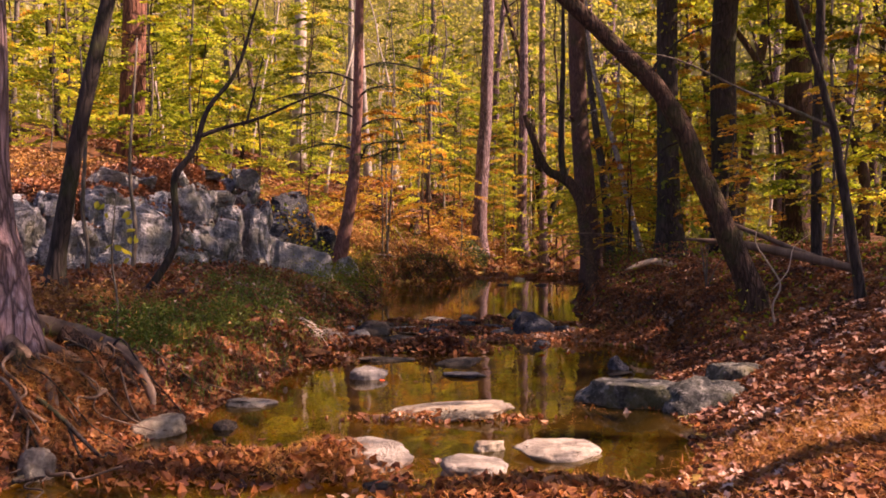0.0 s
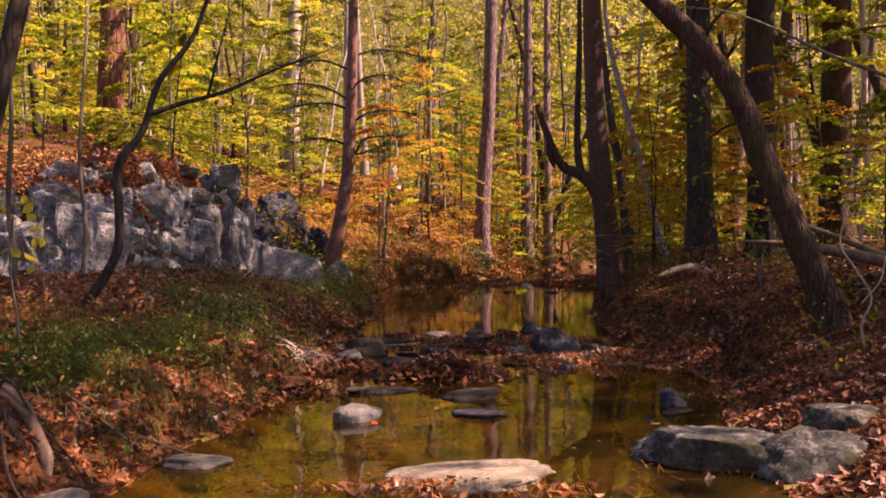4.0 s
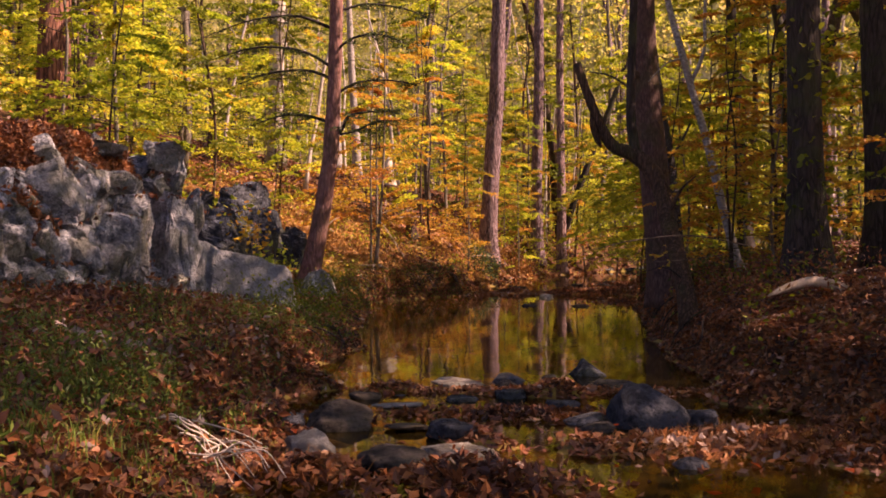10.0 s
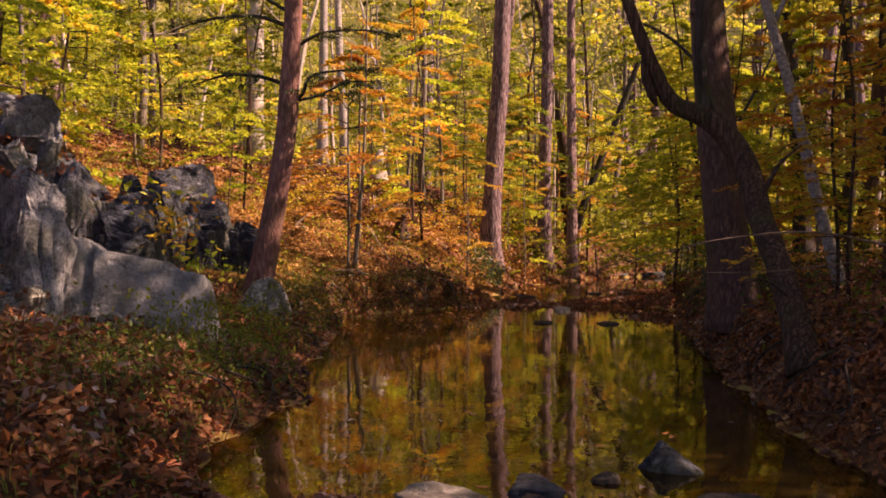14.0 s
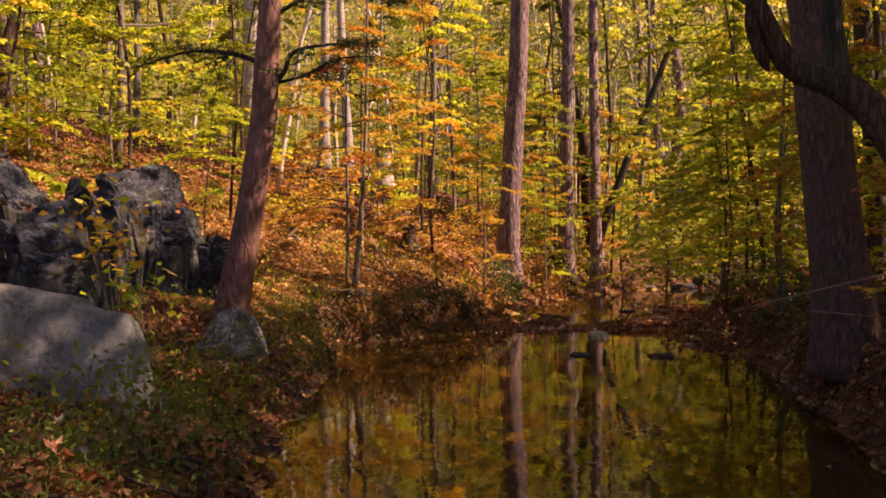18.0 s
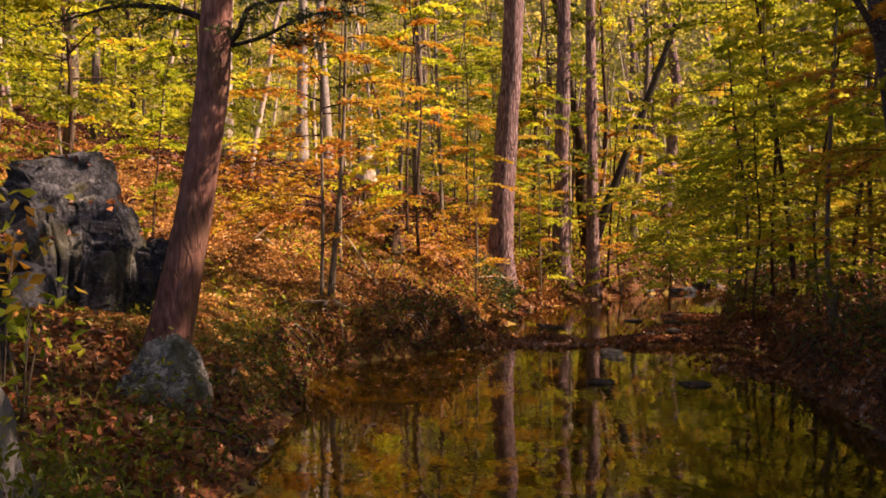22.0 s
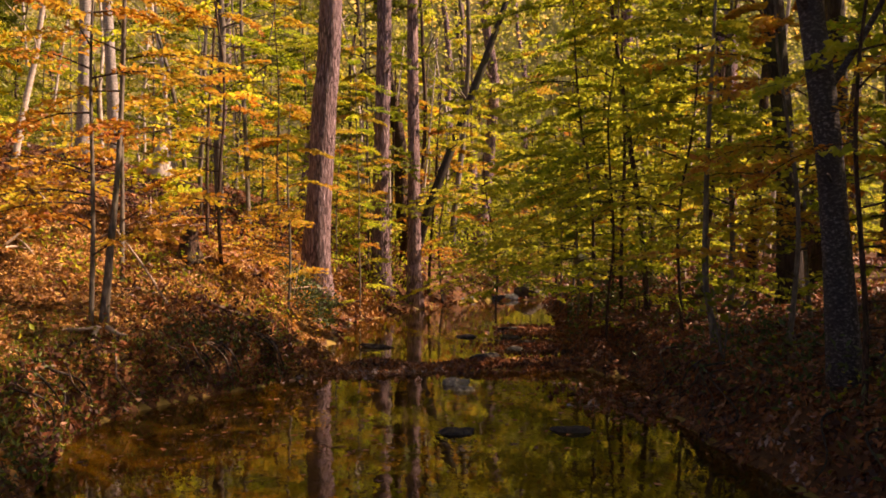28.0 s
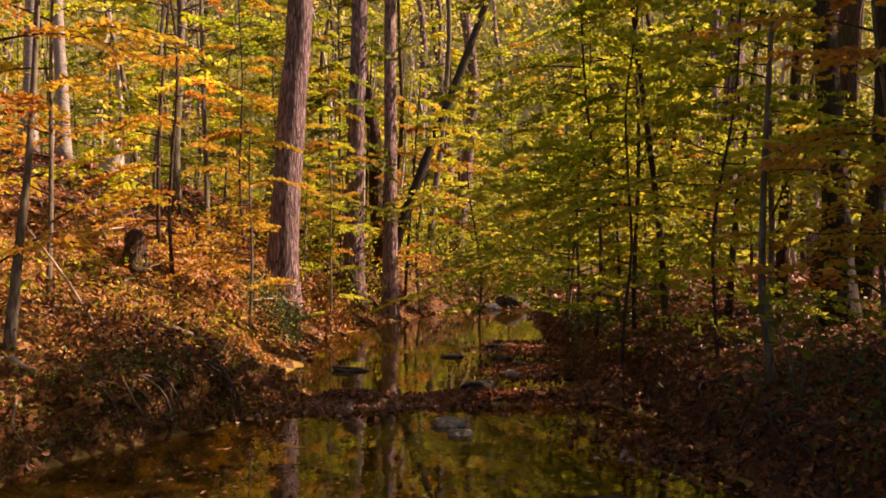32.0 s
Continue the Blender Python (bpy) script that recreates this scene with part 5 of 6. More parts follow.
# ---- the forest farther in: straight trunks of all sizes ----
POLES = []
for k, (rad, tall, material) in enumerate(((0.06, 11, BARK_GREY), (0.09, 13, BARK_BROWN), (0.15, 16, BARK_DARK), (0.22, 18, BARK_BROWN), (0.08, 12, BARK_PALE), (0.27, 18, BARK_PINE), (0.12, 14, BARK_GREY))):
    for j in range(3):
        q = np.random.default_rng(300 + 10 * k + j)
        lean_x, lean_y = q.normal(size=2) * 0.07 * tall
        crook = np.cumsum(q.normal(size=(9, 2)) * (0.5 * rad + 0.07), 0)
        line = [(lean_x * u * u + c[0], lean_y * u * u + c[1], tall * u) for u, c in zip(np.linspace(0, 1, 9), crook - crook[0])]
        boughs = []
        for b in range(9 if rad < 0.2 else 5):
            i = int(q.integers(2, 7))
            way, far = q.uniform(0, 6.28), q.uniform(0.8, 2.4)
            out, root = np.array([math.cos(way), math.sin(way), q.uniform(0.1, 0.9)]), np.array(line[i])
            boughs.append(tube([root, root + out * far * 0.5 + q.normal(size=3) * 0.1, root + out * far + q.normal(size=3) * 0.2], [0.22 * rad + 0.008, 0.12 * rad + 0.006, 0.004], 5, 3, 0, 0, 0, False))
        POLES.append((limb("trunk", line, np.linspace(rad, rad * 0.35, 9), material, 8, 2, 0.08, k + j, 0.3), mesh_of("branchwork", *merged(boughs), material, True), line[-1]))
count = 0
while count < 270:
    y = 22 + 75 * r.random() ** 1.1
    x = (y * 0.66 + 8) * r.uniform(-1, 1) + 0.1 * y
    if off_stream(x, y) < 1.5 or (y < 37 and -9.5 < x < 4.5) or (y < 43 and -2.4 < x < 4) or (y < 30 and -0.55 < (x + 0.2) / (y + 0.1) < -0.37):
        continue
    k = int(r.integers(0, len(POLES))) if x > -3 or r.random() < 0.5 else int(r.choice([0, 1, 2, 12, 13, 14, 18]))
    tree = thing("forest_tree", "bare-stemmed tree in the woods", "tree", on_land(x, y), group="forest trees")
    part("trunk", POLES[k][0], tree)
    tagged(part("branchwork", POLES[k][1], tree), kind="stuff")
    tree.rotation_euler, tree.scale = (r.normal() * 0.045, r.normal() * 0.045, r.uniform(0, 6.28)), (1, 1, r.uniform(0.8, 1.15))
    if count % 4 == 0 and x < 0:
        ob = part("crown", CROWN_HIGH[int(r.integers(0, 3))], tree)
        ob.location = POLES[k][2]
    count += 1

# Far woods behind everything: clumps of leaves all the way up.
at = []
for _ in range(2400):
    y = r.uniform(52, 108)
    x = (y * 0.75 + 6) * r.uniform(-1, 1) + 0.1 * y
    if y < 70 and off_stream(x, y) < 2:
        continue
    z = land_at(x, y) + 1.0 + 0.34 * y * r.random()
    at.append(np.array([x, y, z]) + r.normal(size=(75, 3)) * (1.5, 1.5, 0.7))
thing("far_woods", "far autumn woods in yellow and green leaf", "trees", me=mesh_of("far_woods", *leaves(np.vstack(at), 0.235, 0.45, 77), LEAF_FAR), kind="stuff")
k = Nodes("distant_forest", 1.0)
# Pale patches paint sky gaps and sunlit trunks onto the far wall.
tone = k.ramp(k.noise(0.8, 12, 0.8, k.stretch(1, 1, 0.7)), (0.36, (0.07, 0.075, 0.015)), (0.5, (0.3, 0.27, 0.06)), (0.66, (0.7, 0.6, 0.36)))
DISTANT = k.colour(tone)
arc = [(140 * math.sin(a), 18 + 118 * math.cos(a), z) for z in (-2.0, 26.0, 38.0) for a in np.radians(np.arange(-75, 81, 5))]
n = len(arc) // 3
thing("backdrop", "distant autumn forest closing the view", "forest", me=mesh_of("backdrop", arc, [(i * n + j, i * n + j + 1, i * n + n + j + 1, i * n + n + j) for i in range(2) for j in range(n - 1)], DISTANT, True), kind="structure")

# ---- fallen leaves, straw and bank plants ----


def scatter(n, x0, x1, y0, y1, seed, keep):
    q = np.random.default_rng(seed)
    x, y = q.uniform(x0, x1, n), q.uniform(y0, y1, n)
    z = land(x, y)
    ok = keep(x, y, z, q.random(n))
    return np.stack([x, y, z], 1)[ok]


def patchy(x, y, size, seed):
    return rough_ground(x, y, size, seed) > 0.02


near = scatter(220000, -7, 7, 2, 17, 5, lambda x, y, z, u: (z > 0.0) & (u < np.where(x > 0.5, 0.9, np.where(y < 9, 0.95, 0.5))))
middle = scatter(120000, -10, 8, 17, 34, 6, lambda x, y, z, u: (z > 0.0) & (u < 0.8) & ~((y > 22.5) & (x < -0.5)))
dry = scatter(160000, -14, -0.5, 22.5, 38, 8, lambda x, y, z, u: z > 0.03)
far_l = scatter(100000, -18, 20, 34, 72, 7, lambda x, y, z, u: z > 0.0)
behind = scatter(70000, -17, -6.5, 11, 24, 13, lambda x, y, z, u: z > 0.6)
for name, at, size, seed in (("leaf_litter", behind, 0.085, 14), ("leaf_litter", near, 0.058, 9), ("leaf_litter", middle, 0.085, 10), ("leaf_litter", far_l, 0.17, 11), ("leaf_litter", dry, 0.066, 12)):
    at = at + (0, 0, 0.008)
    thing(name, "brown and russet fallen leaves covering the banks", "leaves", me=mesh_of(name, *leaves(at, size, 0.62, seed, 0.55, None, 0.5, size < 0.08), LITTER_SUNNY if seed > 11 else LITTER), kind="stuff")

# More of them on the steep faces of the banks, where they pile up.
q = np.random.default_rng(23)
px, py = q.uniform(-9, 6, 500000), q.uniform(3, 40, 500000)
steep = np.hypot(land(px + 0.05, py) - land(px - 0.05, py), land(px, py + 0.05) - land(px, py - 0.05)) * 10
pz = land(px, py)
bare = (py > 23) & (py < 29.5) & (px < 0) & (pz < 0.4)
ok = (steep > 0.35) & (q.random(500000) < 0.55 * steep) & (pz > 0.01) & ~(bare & (q.random(500000) < 0.8))
hilly = (py > 22) & (px < 0)
for name, pick, size, material in (("russet leaves clinging to the steep faces of the banks", ok & ~hilly, 0.075, LITTER), ("golden leaves clinging to the hillside", ok & hilly, 0.06, LITTER_SUNNY)):
    thing("leaf_litter", name, "leaves", me=mesh_of("leaf_litter", *leaves(np.stack([px, py, pz + 0.012], 1)[pick], size, 0.35, 24, 0.58, None, 0.5), material), kind="stuff")


def lobed_leaves(at, size, seed):
    """Oak leaves with lobed outlines, curled and lying every way."""
    q = np.random.default_rng(seed)
    n = len(at)
    normal = q.normal(size=(n, 3)) * 0.35 + (0, 0, 1.0)
    normal /= np.linalg.norm(normal, axis=1)[:, None]
    tip = q.normal(size=(n, 3))
    tip -= normal * (tip * normal).sum(1)[:, None]
    tip /= np.linalg.norm(tip, axis=1)[:, None]
    side = np.cross(normal, tip)
    s = (size * q.uniform(0.6, 1.3, n))[:, None]
    bow, fold = q.uniform(-0.25, 0.35, (n, 1)), q.uniform(-0.1, 0.3, (n, 1))
    rings = []
    for u, wide in ((-0.5, 0.02), (-0.34, 0.16), (-0.22, 0.09), (-0.02, 0.34), (0.1, 0.14), (0.24, 0.27), (0.34, 0.1), (0.5, 0.03)):
        rib = at + tip * s * u + normal * s * bow * (u * u - 0.2)
        rings += [rib - side * s * wide + normal * s * fold * wide, rib, rib + side * s * wide + normal * s * fold * wide]
    v = np.stack(rings, 1).reshape(-1, 3)
    base = np.arange(n)[:, None] * 24
    f = [base + [3 * k + j, 3 * k + j + 1, 3 * k + j + 4, 3 * k + j + 3] for k in range(7) for j in range(2)]
    return v, np.concatenate(f)


for name, at, seed, material in (("oak_leaves", scatter(9000, 0.8, 4.6, 3.2, 10, 51, lambda x, y, z, u: (z > 0.01) & (u < 0.4)), 52, LITTER_PALE), ("oak_leaves", scatter(9000, -5.0, -1.6, 4, 20, 53, lambda x, y, z, u: (z > 0.01) & (u < 0.35)), 54, LITTER),
                                 ("oak_leaves", scatter(5000, -2.2, 2.6, 11, 15, 55, lambda x, y, z, u: (z > -0.02) & (u < 0.5)), 56, LITTER_PALE), ("oak_leaves", scatter(9000, -5, 6, 14, 30, 57, lambda x, y, z, u: (z > 0.01) & (u < 0.4)), 58, LITTER)):
    at[:, 2] = np.maximum(at[:, 2], 0.0) + 0.022
    thing(name, "curled lobed oak leaves lying on the litter", "leaves", me=mesh_of(name, *lobed_leaves(at, 0.082, seed), material), kind="stuff")

# Leaves afloat on the pools.
q = np.random.default_rng(21)
x, y = q.uniform(-3.4, 3, 6000), q.uniform(5, 29, 6000)
ok = (land(x, y) < -0.05) & (q.random(6000) < np.where(y > 24, 0.5, np.where(y < 14, 0.03, 0.09)) * np.where(x < -0.5, 1.0, 0.5))
drift = np.stack([x, y, np.full(6000, 0.006)], 1)[ok]
thing("floating_leaves", "scattered leaves afloat on the pool", "leaves", me=mesh_of("floating_leaves", *leaves(drift, 0.07, 0.985, 22, 0.6), LITTER), kind="stuff")


def straw(at, long, seed, lift=0.35):
    """Thin needles strewn about the given places."""
    q = np.random.default_rng(seed)
    n = len(at)
    way = q.normal(size=(n, 3)) * (1, 1, lift)
    way /= np.linalg.norm(way, axis=1)[:, None]
    side = np.cross(way, (0, 0, 1.0)) * 0.0014
    half = way * long * q.uniform(0.5, 1, (n, 1)) * 0.5
    bow = np.array([0, 0, 0.02])
    v = np.stack([at - half - side, at - half + side, at + half + side + bow, at + half - side + bow], 1).reshape(-1, 3)
    return v, np.arange(4 * n).reshape(-1, 4)


def heap(x, y, w, d, h, n, seed, dry=-1.0):
    """Places in a low mound on the ground."""
    q = np.random.default_rng(seed)
    u = q.normal(size=(n, 2)) * 0.42
    px, py = x + u[:, 0] * w, y + u[:, 1] * d
    rise = h * np.exp(-(u**2).sum(1) * 2.2)
    return np.stack([px, py, np.maximum(land(px, py), 0.0) + rise * q.uniform(0.3, 1, n)], 1)[land(px, py) > dry]


def debris(name, label, x, y, w, d, h, n, seed, leafy=0.5):
    """A drift of pine straw and leaves caught in the stream, on its own low mound."""
    tree = thing(name, label, "debris", (0, 0, 0), group="drifts of straw and leaves")
    if h > 0.07:
        ob = part("core", rock_mesh("core", (w * 0.8, d * 0.8, h * 0.9), seed, FLOOR, 4, 0.12, 3), tree)
        ob.location = (x, y, max(0.0, land_at(x, y)) + h * 0.02)
    if leafy < 1:
        tagged(part("straw", mesh_of("straw", *straw(heap(x, y, w, d, h, int(n * (1 - leafy)), seed), 0.17, seed), STRAW), tree), "orange pine straw", kind="stuff")
    if leafy > 0:
        tagged(part("leaves", mesh_of("leaves", *leaves(heap(x, y, w, d, h, int(n * leafy), seed + 1), 0.08, 0.5, seed, 0.6), LITTER), tree), "wet russet leaves", kind="stuff")


debris("straw_drift", "bar of orange pine straw and leaves in the pool", -1.45, 5.3, 1.1, 0.5, 0.12, 3000, 401, 0.35)
debris("straw_drift", "pine straw caught behind a tilted stone", -0.72, 5.35, 0.5, 0.4, 0.2, 1700, 402, 0.2)
debris("straw_drift", "clump of pine straw and oak leaves in the pool", 0.55, 4.85, 0.9, 0.35, 0.12, 2500, 403, 0.4)
debris("straw_drift", "straw lodged against the flat stone", -0.1, 6.85, 0.9, 0.2, 0.06, 500, 404, 0.4)
debris("straw_drift", "pine straw strewn over the bank boulders", 1.75, 7.7, 0.9, 0.6, 0.06, 900, 405, 0.1)
debris("straw_drift", "pine straw on the near leafy slope", 2.6, 5.4, 1.4, 0.9, 0.05, 2600, 406, 0.2)
debris("leaf_drift", "mound of pale curled leaves on a dark stone", -0.5, 11.0, 0.8, 0.5, 0.22, 900, 407, 0.85)
debris("leaf_drift", "leaves heaped by the pale stone", -1.5, 11.3, 0.5, 0.4, 0.15, 500, 408, 0.7)
debris("straw_drift", "wide drift of straw across the riffle", 1.6, 12.2, 1.6, 0.6, 0.12, 3400, 409, 0.4)
debris("leaf_drift", "wet leaves packed across the riffle", -0.3, 13.2, 1.3, 0.4, 0.06, 800, 410, 0.8)
debris("leaf_drift", "dark leaves banked at the outlet of the pool", 0.2, 14.3, 2.2, 0.25, 0.05, 900, 411, 0.85)
debris("straw_drift", "straw on the shallow shelf by the bank", -1.9, 10.0, 0.7, 0.6, 0.1, 800, 412, 0.5)
debris("leaf_drift", "leaves matted on the bar above the pool", -1.0, 29.3, 2.0, 0.8, 0.06, 2400, 413, 0.8)
debris("leaf_drift", "leaves matted on the bar below the upper pool", 1.0, 29.4, 2.2, 0.7, 0.06, 1900, 414, 0.8)
debris("leaf_drift", "raft of leaves along the shady shore", 2.2, 26.5, 0.7, 1.6, 0.03, 600, 415, 0.9)
debris("leaf_drift", "leaves stranded in the upper shallows", 2.8, 32.0, 1.2, 1.6, 0.05, 1500, 416, 0.9)
debris("leaf_drift", "sheet of leaves in the shallows by the shady shore", 3.5, 35.0, 1.2, 2.0, 0.04, 1500, 417, 0.9)


def blades(at, tall, seed, wide=0.006):
    """Bent grass blades, two quads each."""
    q = np.random.default_rng(seed)
    n = len(at)
    a = q.uniform(0, 6.283, n)
    out = np.stack([np.cos(a), np.sin(a), np.zeros(n)], 1)
    side = np.stack([-np.sin(a), np.cos(a), np.zeros(n)], 1) * wide
    h = tall * q.uniform(0.5, 1.2, (n, 1))
    p0, up = at, np.array([0, 0, 1.0])
    p1 = at + up * h * 0.6 + out * h * 0.2
    p2 = at + up * h * 0.8 + out * h * 0.65
    v = np.stack([p0 - side, p0 + side, p1 + side, p1 - side, p2 + side * 0.2, p2 - side * 0.2], 1).reshape(-1, 3)
    base = np.arange(n)[:, None] * 6
    return v, np.concatenate([base + [0, 1, 2, 3], base + [3, 2, 4, 5]])


def tufts(spots, each, spread, seed):
    q = np.random.default_rng(seed)
    at = np.repeat(spots, each, 0) + q.normal(size=(len(spots) * each, 3)) * (spread, spread, 0)
    at[:, 2] = land(at[:, 0], at[:, 1]) - 0.01
    return at[at[:, 2] > 0.0]


left_bank = lambda x, y: np.interp(y, EDGE_Y, EDGE_L) - x
green = scatter(1000, -5, -1.6, 7.5, 21.5, 31, lambda x, y, z, u: (z > 0.05) & (left_bank(x, y) < np.where(y < 12.5, 1.0, 2.2)) & (u < 0.1 + 0.7 * patchy(x, y, 1.6, 12)))
thing("bank_grass", "tufts of green grass hanging over the bank", "grass", me=mesh_of("bank_grass", *blades(tufts(green, 11, 0.09, 32), 0.15, 33, 0.0035), GRASS), kind="stuff")
herbs = scatter(1700, -5.2, -1.6, 8.5, 27.5, 34, lambda x, y, z, u: (z > 0.1) & (left_bank(x, y) < np.where(y < 12.5, 1.5, 2.8)) & (u < 0.14 + 0.7 * patchy(x, y, 1.3, 13)))
q = np.random.default_rng(35)
at = np.repeat(herbs, 26, 0) + q.normal(size=(len(herbs) * 26, 3)) * (0.1, 0.1, 0)
at[:, 2] = land(at[:, 0], at[:, 1]) + q.uniform(0.02, 0.24, len(at)) ** 1.3
thing("bank_herbs", "low leafy plants covering the mossy bank", "plants", me=mesh_of("bank_herbs", *leaves(at, 0.034, 0.5, 36, 0.5), HERB), kind="stuff")
shade = scatter(900, 1.6, 6.5, 9, 34, 37, lambda x, y, z, u: (z > 0.15) & patchy(x, y, 1.5, 14))
at = np.repeat(shade, 12, 0) + q.normal(size=(len(shade) * 12, 3)) * (0.13, 0.13, 0)
at[:, 2] = land(at[:, 0], at[:, 1]) + q.uniform(0.02, 0.35, len(at))
thing("bank_herbs", "sparse leafy seedlings on the shady bank", "plants", me=mesh_of("bank_herbs", *leaves(at, 0.06, 0.5, 38, 0.55), LEAF_GREEN), kind="stuff")
hill = scatter(380, -12, 0.5, 23.5, 42, 39, lambda x, y, z, u: (z > 0.2) & patchy(x, y, 2.5, 15))
at = np.repeat(hill, 14, 0) + q.normal(size=(len(hill) * 14, 3)) * (0.2, 0.2, 0)
at[:, 2] = land(at[:, 0], at[:, 1]) + q.uniform(0.02, 0.5, len(at))
thing("hillside_shrubs", "low yellowing shrubs on the leafy hillside", "plants", me=mesh_of("hillside_shrubs", *leaves(at, 0.08, 0.5, 40, 0.55), LEAF_GOLD), kind="stuff")


# ---- logs, roots and dead branches ----
def stick(name, label, points, radii, material, sides=7, seed=1.0, category="branch", group=""):
    return thing(name, label, category, me=limb(name, points, radii, material, sides, 6 if category == "root" else 4, 0.26 if category == "root" else 0.1, seed), group=group)


stick("fallen_log", "grey fallen log lying across the foot of the leaning tree", [(2.5, 11.3, 1.34), (3.1, 11.2, 1.28), (3.7, 11.1, 1.16), (4.4, 10.9, 0.98)], [0.012, 0.05, 0.06, 0.05], WOOD_DEAD, 10, 2.0, "log")
stick("fallen_log", "thin dead limb leaning on the fallen log", [(3.0, 11.4, 1.56), (3.35, 11.3, 1.4), (3.8, 11.1, 1.2), (4.3, 10.9, 1.0)], [0.02, 0.03, 0.03, 0.02], WOOD_DEAD, 8, 3.0, "log")
stick("fallen_log", "pale weathered log end poking from the bank", [(2.32, 15.45, 0.8), (2.55, 15.55, 0.88), (2.85, 15.65, 0.94), (3.2, 15.8, 0.86)], [0.012, 0.045, 0.055, 0.05], WOOD_PALE, 10, 4.0, "log")
stick("fallen_log", "thin fallen pole sloping down the leafy bank", [(-2.75, 30.6, 0.95), (-2.2, 30.9, 0.72), (-1.7, 31.4, 0.45), (-1.15, 31.9, 0.12)], [0.03, 0.04, 0.04, 0.03], WOOD_DEAD, 8, 5.0, "log")
stick("dead_branch", "bare grey branch reaching out over the pool", [(2.6, 17.3, 1.3), (1.9, 17.1, 1.42), (1.23, 17.0, 1.37), (0.81, 17.0, 1.28), (0.29, 17.0, 1.15)], [0.009, 0.008, 0.007, 0.005, 0.003], WOOD_DEAD, 6, 6.0)
stick("dead_branch", "thin bare twig crossing the shady bank", [(2.5, 17.6, 1.2), (1.8, 17.4, 1.12), (1.2, 17.3, 1.1), (0.7, 17.2, 1.14)], [0.006, 0.005, 0.004, 0.002], WOOD_DEAD, 5, 7.0)
q = np.random.default_rng(46)
for k in range(13):
    a, x, y = q.uniform(-0.5, 0.6), q.uniform(-2.35, -2.0), q.uniform(11.0, 11.45)
    far = q.uniform(0.3, 0.6)
    pts = [(x + far * u * math.cos(a) + q.normal() * 0.02, y + far * u * math.sin(a) + q.normal() * 0.03, max(0.02, land_at(x + far * u, y)) + 0.16 * math.sin(math.pi * min(1.0, u * q.uniform(0.7, 1.1))) + abs(q.normal()) * 0.03) for u in np.linspace(0, 1, 5)]
    stick("dead_twig", "bleached bare twig lying on the gravel", pts, np.linspace(0.0075, 0.003, 5), BARK_PALE, 5, 8.0 + k, "twig", "bleached twigs")

# Roots of the first pine, laid bare by the stream: a few stout ones that run down the bank, with thin ones between.
ROOTS = (
    ((-3.4, 6.4, 0.8), (-3.2, 6.7, 0.72), (-2.9, 6.85, 0.6), (-2.55, 6.7, 0.5), (-2.3, 6.55, 0.26), (-2.24, 6.45, 0.08)),
    ((-3.0, 6.6, 0.66), (-2.7, 6.62, 0.52), (-2.45, 6.5, 0.38), (-2.28, 6.4, 0.1)),
    ((-3.15, 6.15, 0.66), (-2.95, 6.0, 0.54), (-2.72, 5.8, 0.47), (-2.55, 5.6, 0.3), (-2.5, 5.5, 0.1)),
    ((-3.05, 6.0, 0.62), (-2.8, 5.7, 0.48), (-2.7, 5.45, 0.4), (-2.55, 5.2, 0.18)),
    ((-3.1, 6.35, 0.66), (-2.75, 6.3, 0.5), (-2.55, 6.1, 0.36), (-2.4, 5.95, 0.18)),
    ((-3.3, 6.6, 0.75), (-3.05, 6.95, 0.62), (-2.75, 7.1, 0.52), (-2.45, 7.2, 0.3)),
)
for k, pts in enumerate(ROOTS):
    stick("exposed_root", "stout gnarled root of the pine laid bare on the bank", pts, np.linspace(0.085 - 0.009 * k, 0.026, len(pts)), WOOD_DEAD if k % 2 == 0 else BARK_BROWN, 9, 20.0 + k, "root", "exposed roots")
q = np.random.default_rng(49)
for k in range(26):
    x, y = q.uniform(-3.1, -2.35), q.uniform(5.1, 7.2)
    a, far, pts = q.uniform(-1.6, 1.0), q.uniform(0.3, 0.8), []
    for u in np.linspace(0, 1, 5):
        px, py = x + far * u * math.cos(a) + q.normal() * 0.05, y + far * u * math.sin(a) + q.normal() * 0.06
        pts.append((px, py, max(0.0, land_at(px, py)) + 0.02 + abs(q.normal()) * 0.05))
    stick("exposed_root", "thin tangled root on the washed-out bank", pts, q.uniform(0.006, 0.016) * np.linspace(1.1, 0.4, 5), WOOD_DEAD if k % 2 else BARK_DARK, 6, 60.0 + k, "root", "exposed roots")
# Roots and twigs under the far banks.
q = np.random.default_rng(51)
for k in range(26):
    y = q.uniform(16, 28.5)
    x = float(np.interp(y, EDGE_Y, EDGE_R)) + 0.25 if k % 3 else float(np.interp(y, EDGE_Y, EDGE_L)) - 0.25
    s = 1 if k % 3 else -1
    z = land_at(x + 0.3 * s, y)
    pts = [(x + 0.35 * s, y, z), (x + 0.05 * s, y + q.normal() * 0.15, z * 0.85), (x - 0.12 * s, y + q.normal() * 0.25, z * 0.45), (x - 0.2 * s, y + q.normal() * 0.3, 0.02)]
    stick("exposed_root", "thin dark root hanging from the cut bank", pts, [0.014, 0.01, 0.007, 0.003], BARK_DARK, 5, 30.0 + k, "root", "bank roots")

# ---- boughs of the leaning tree: dark, flat sprays of needles ----
foot = Vector(slant.location)


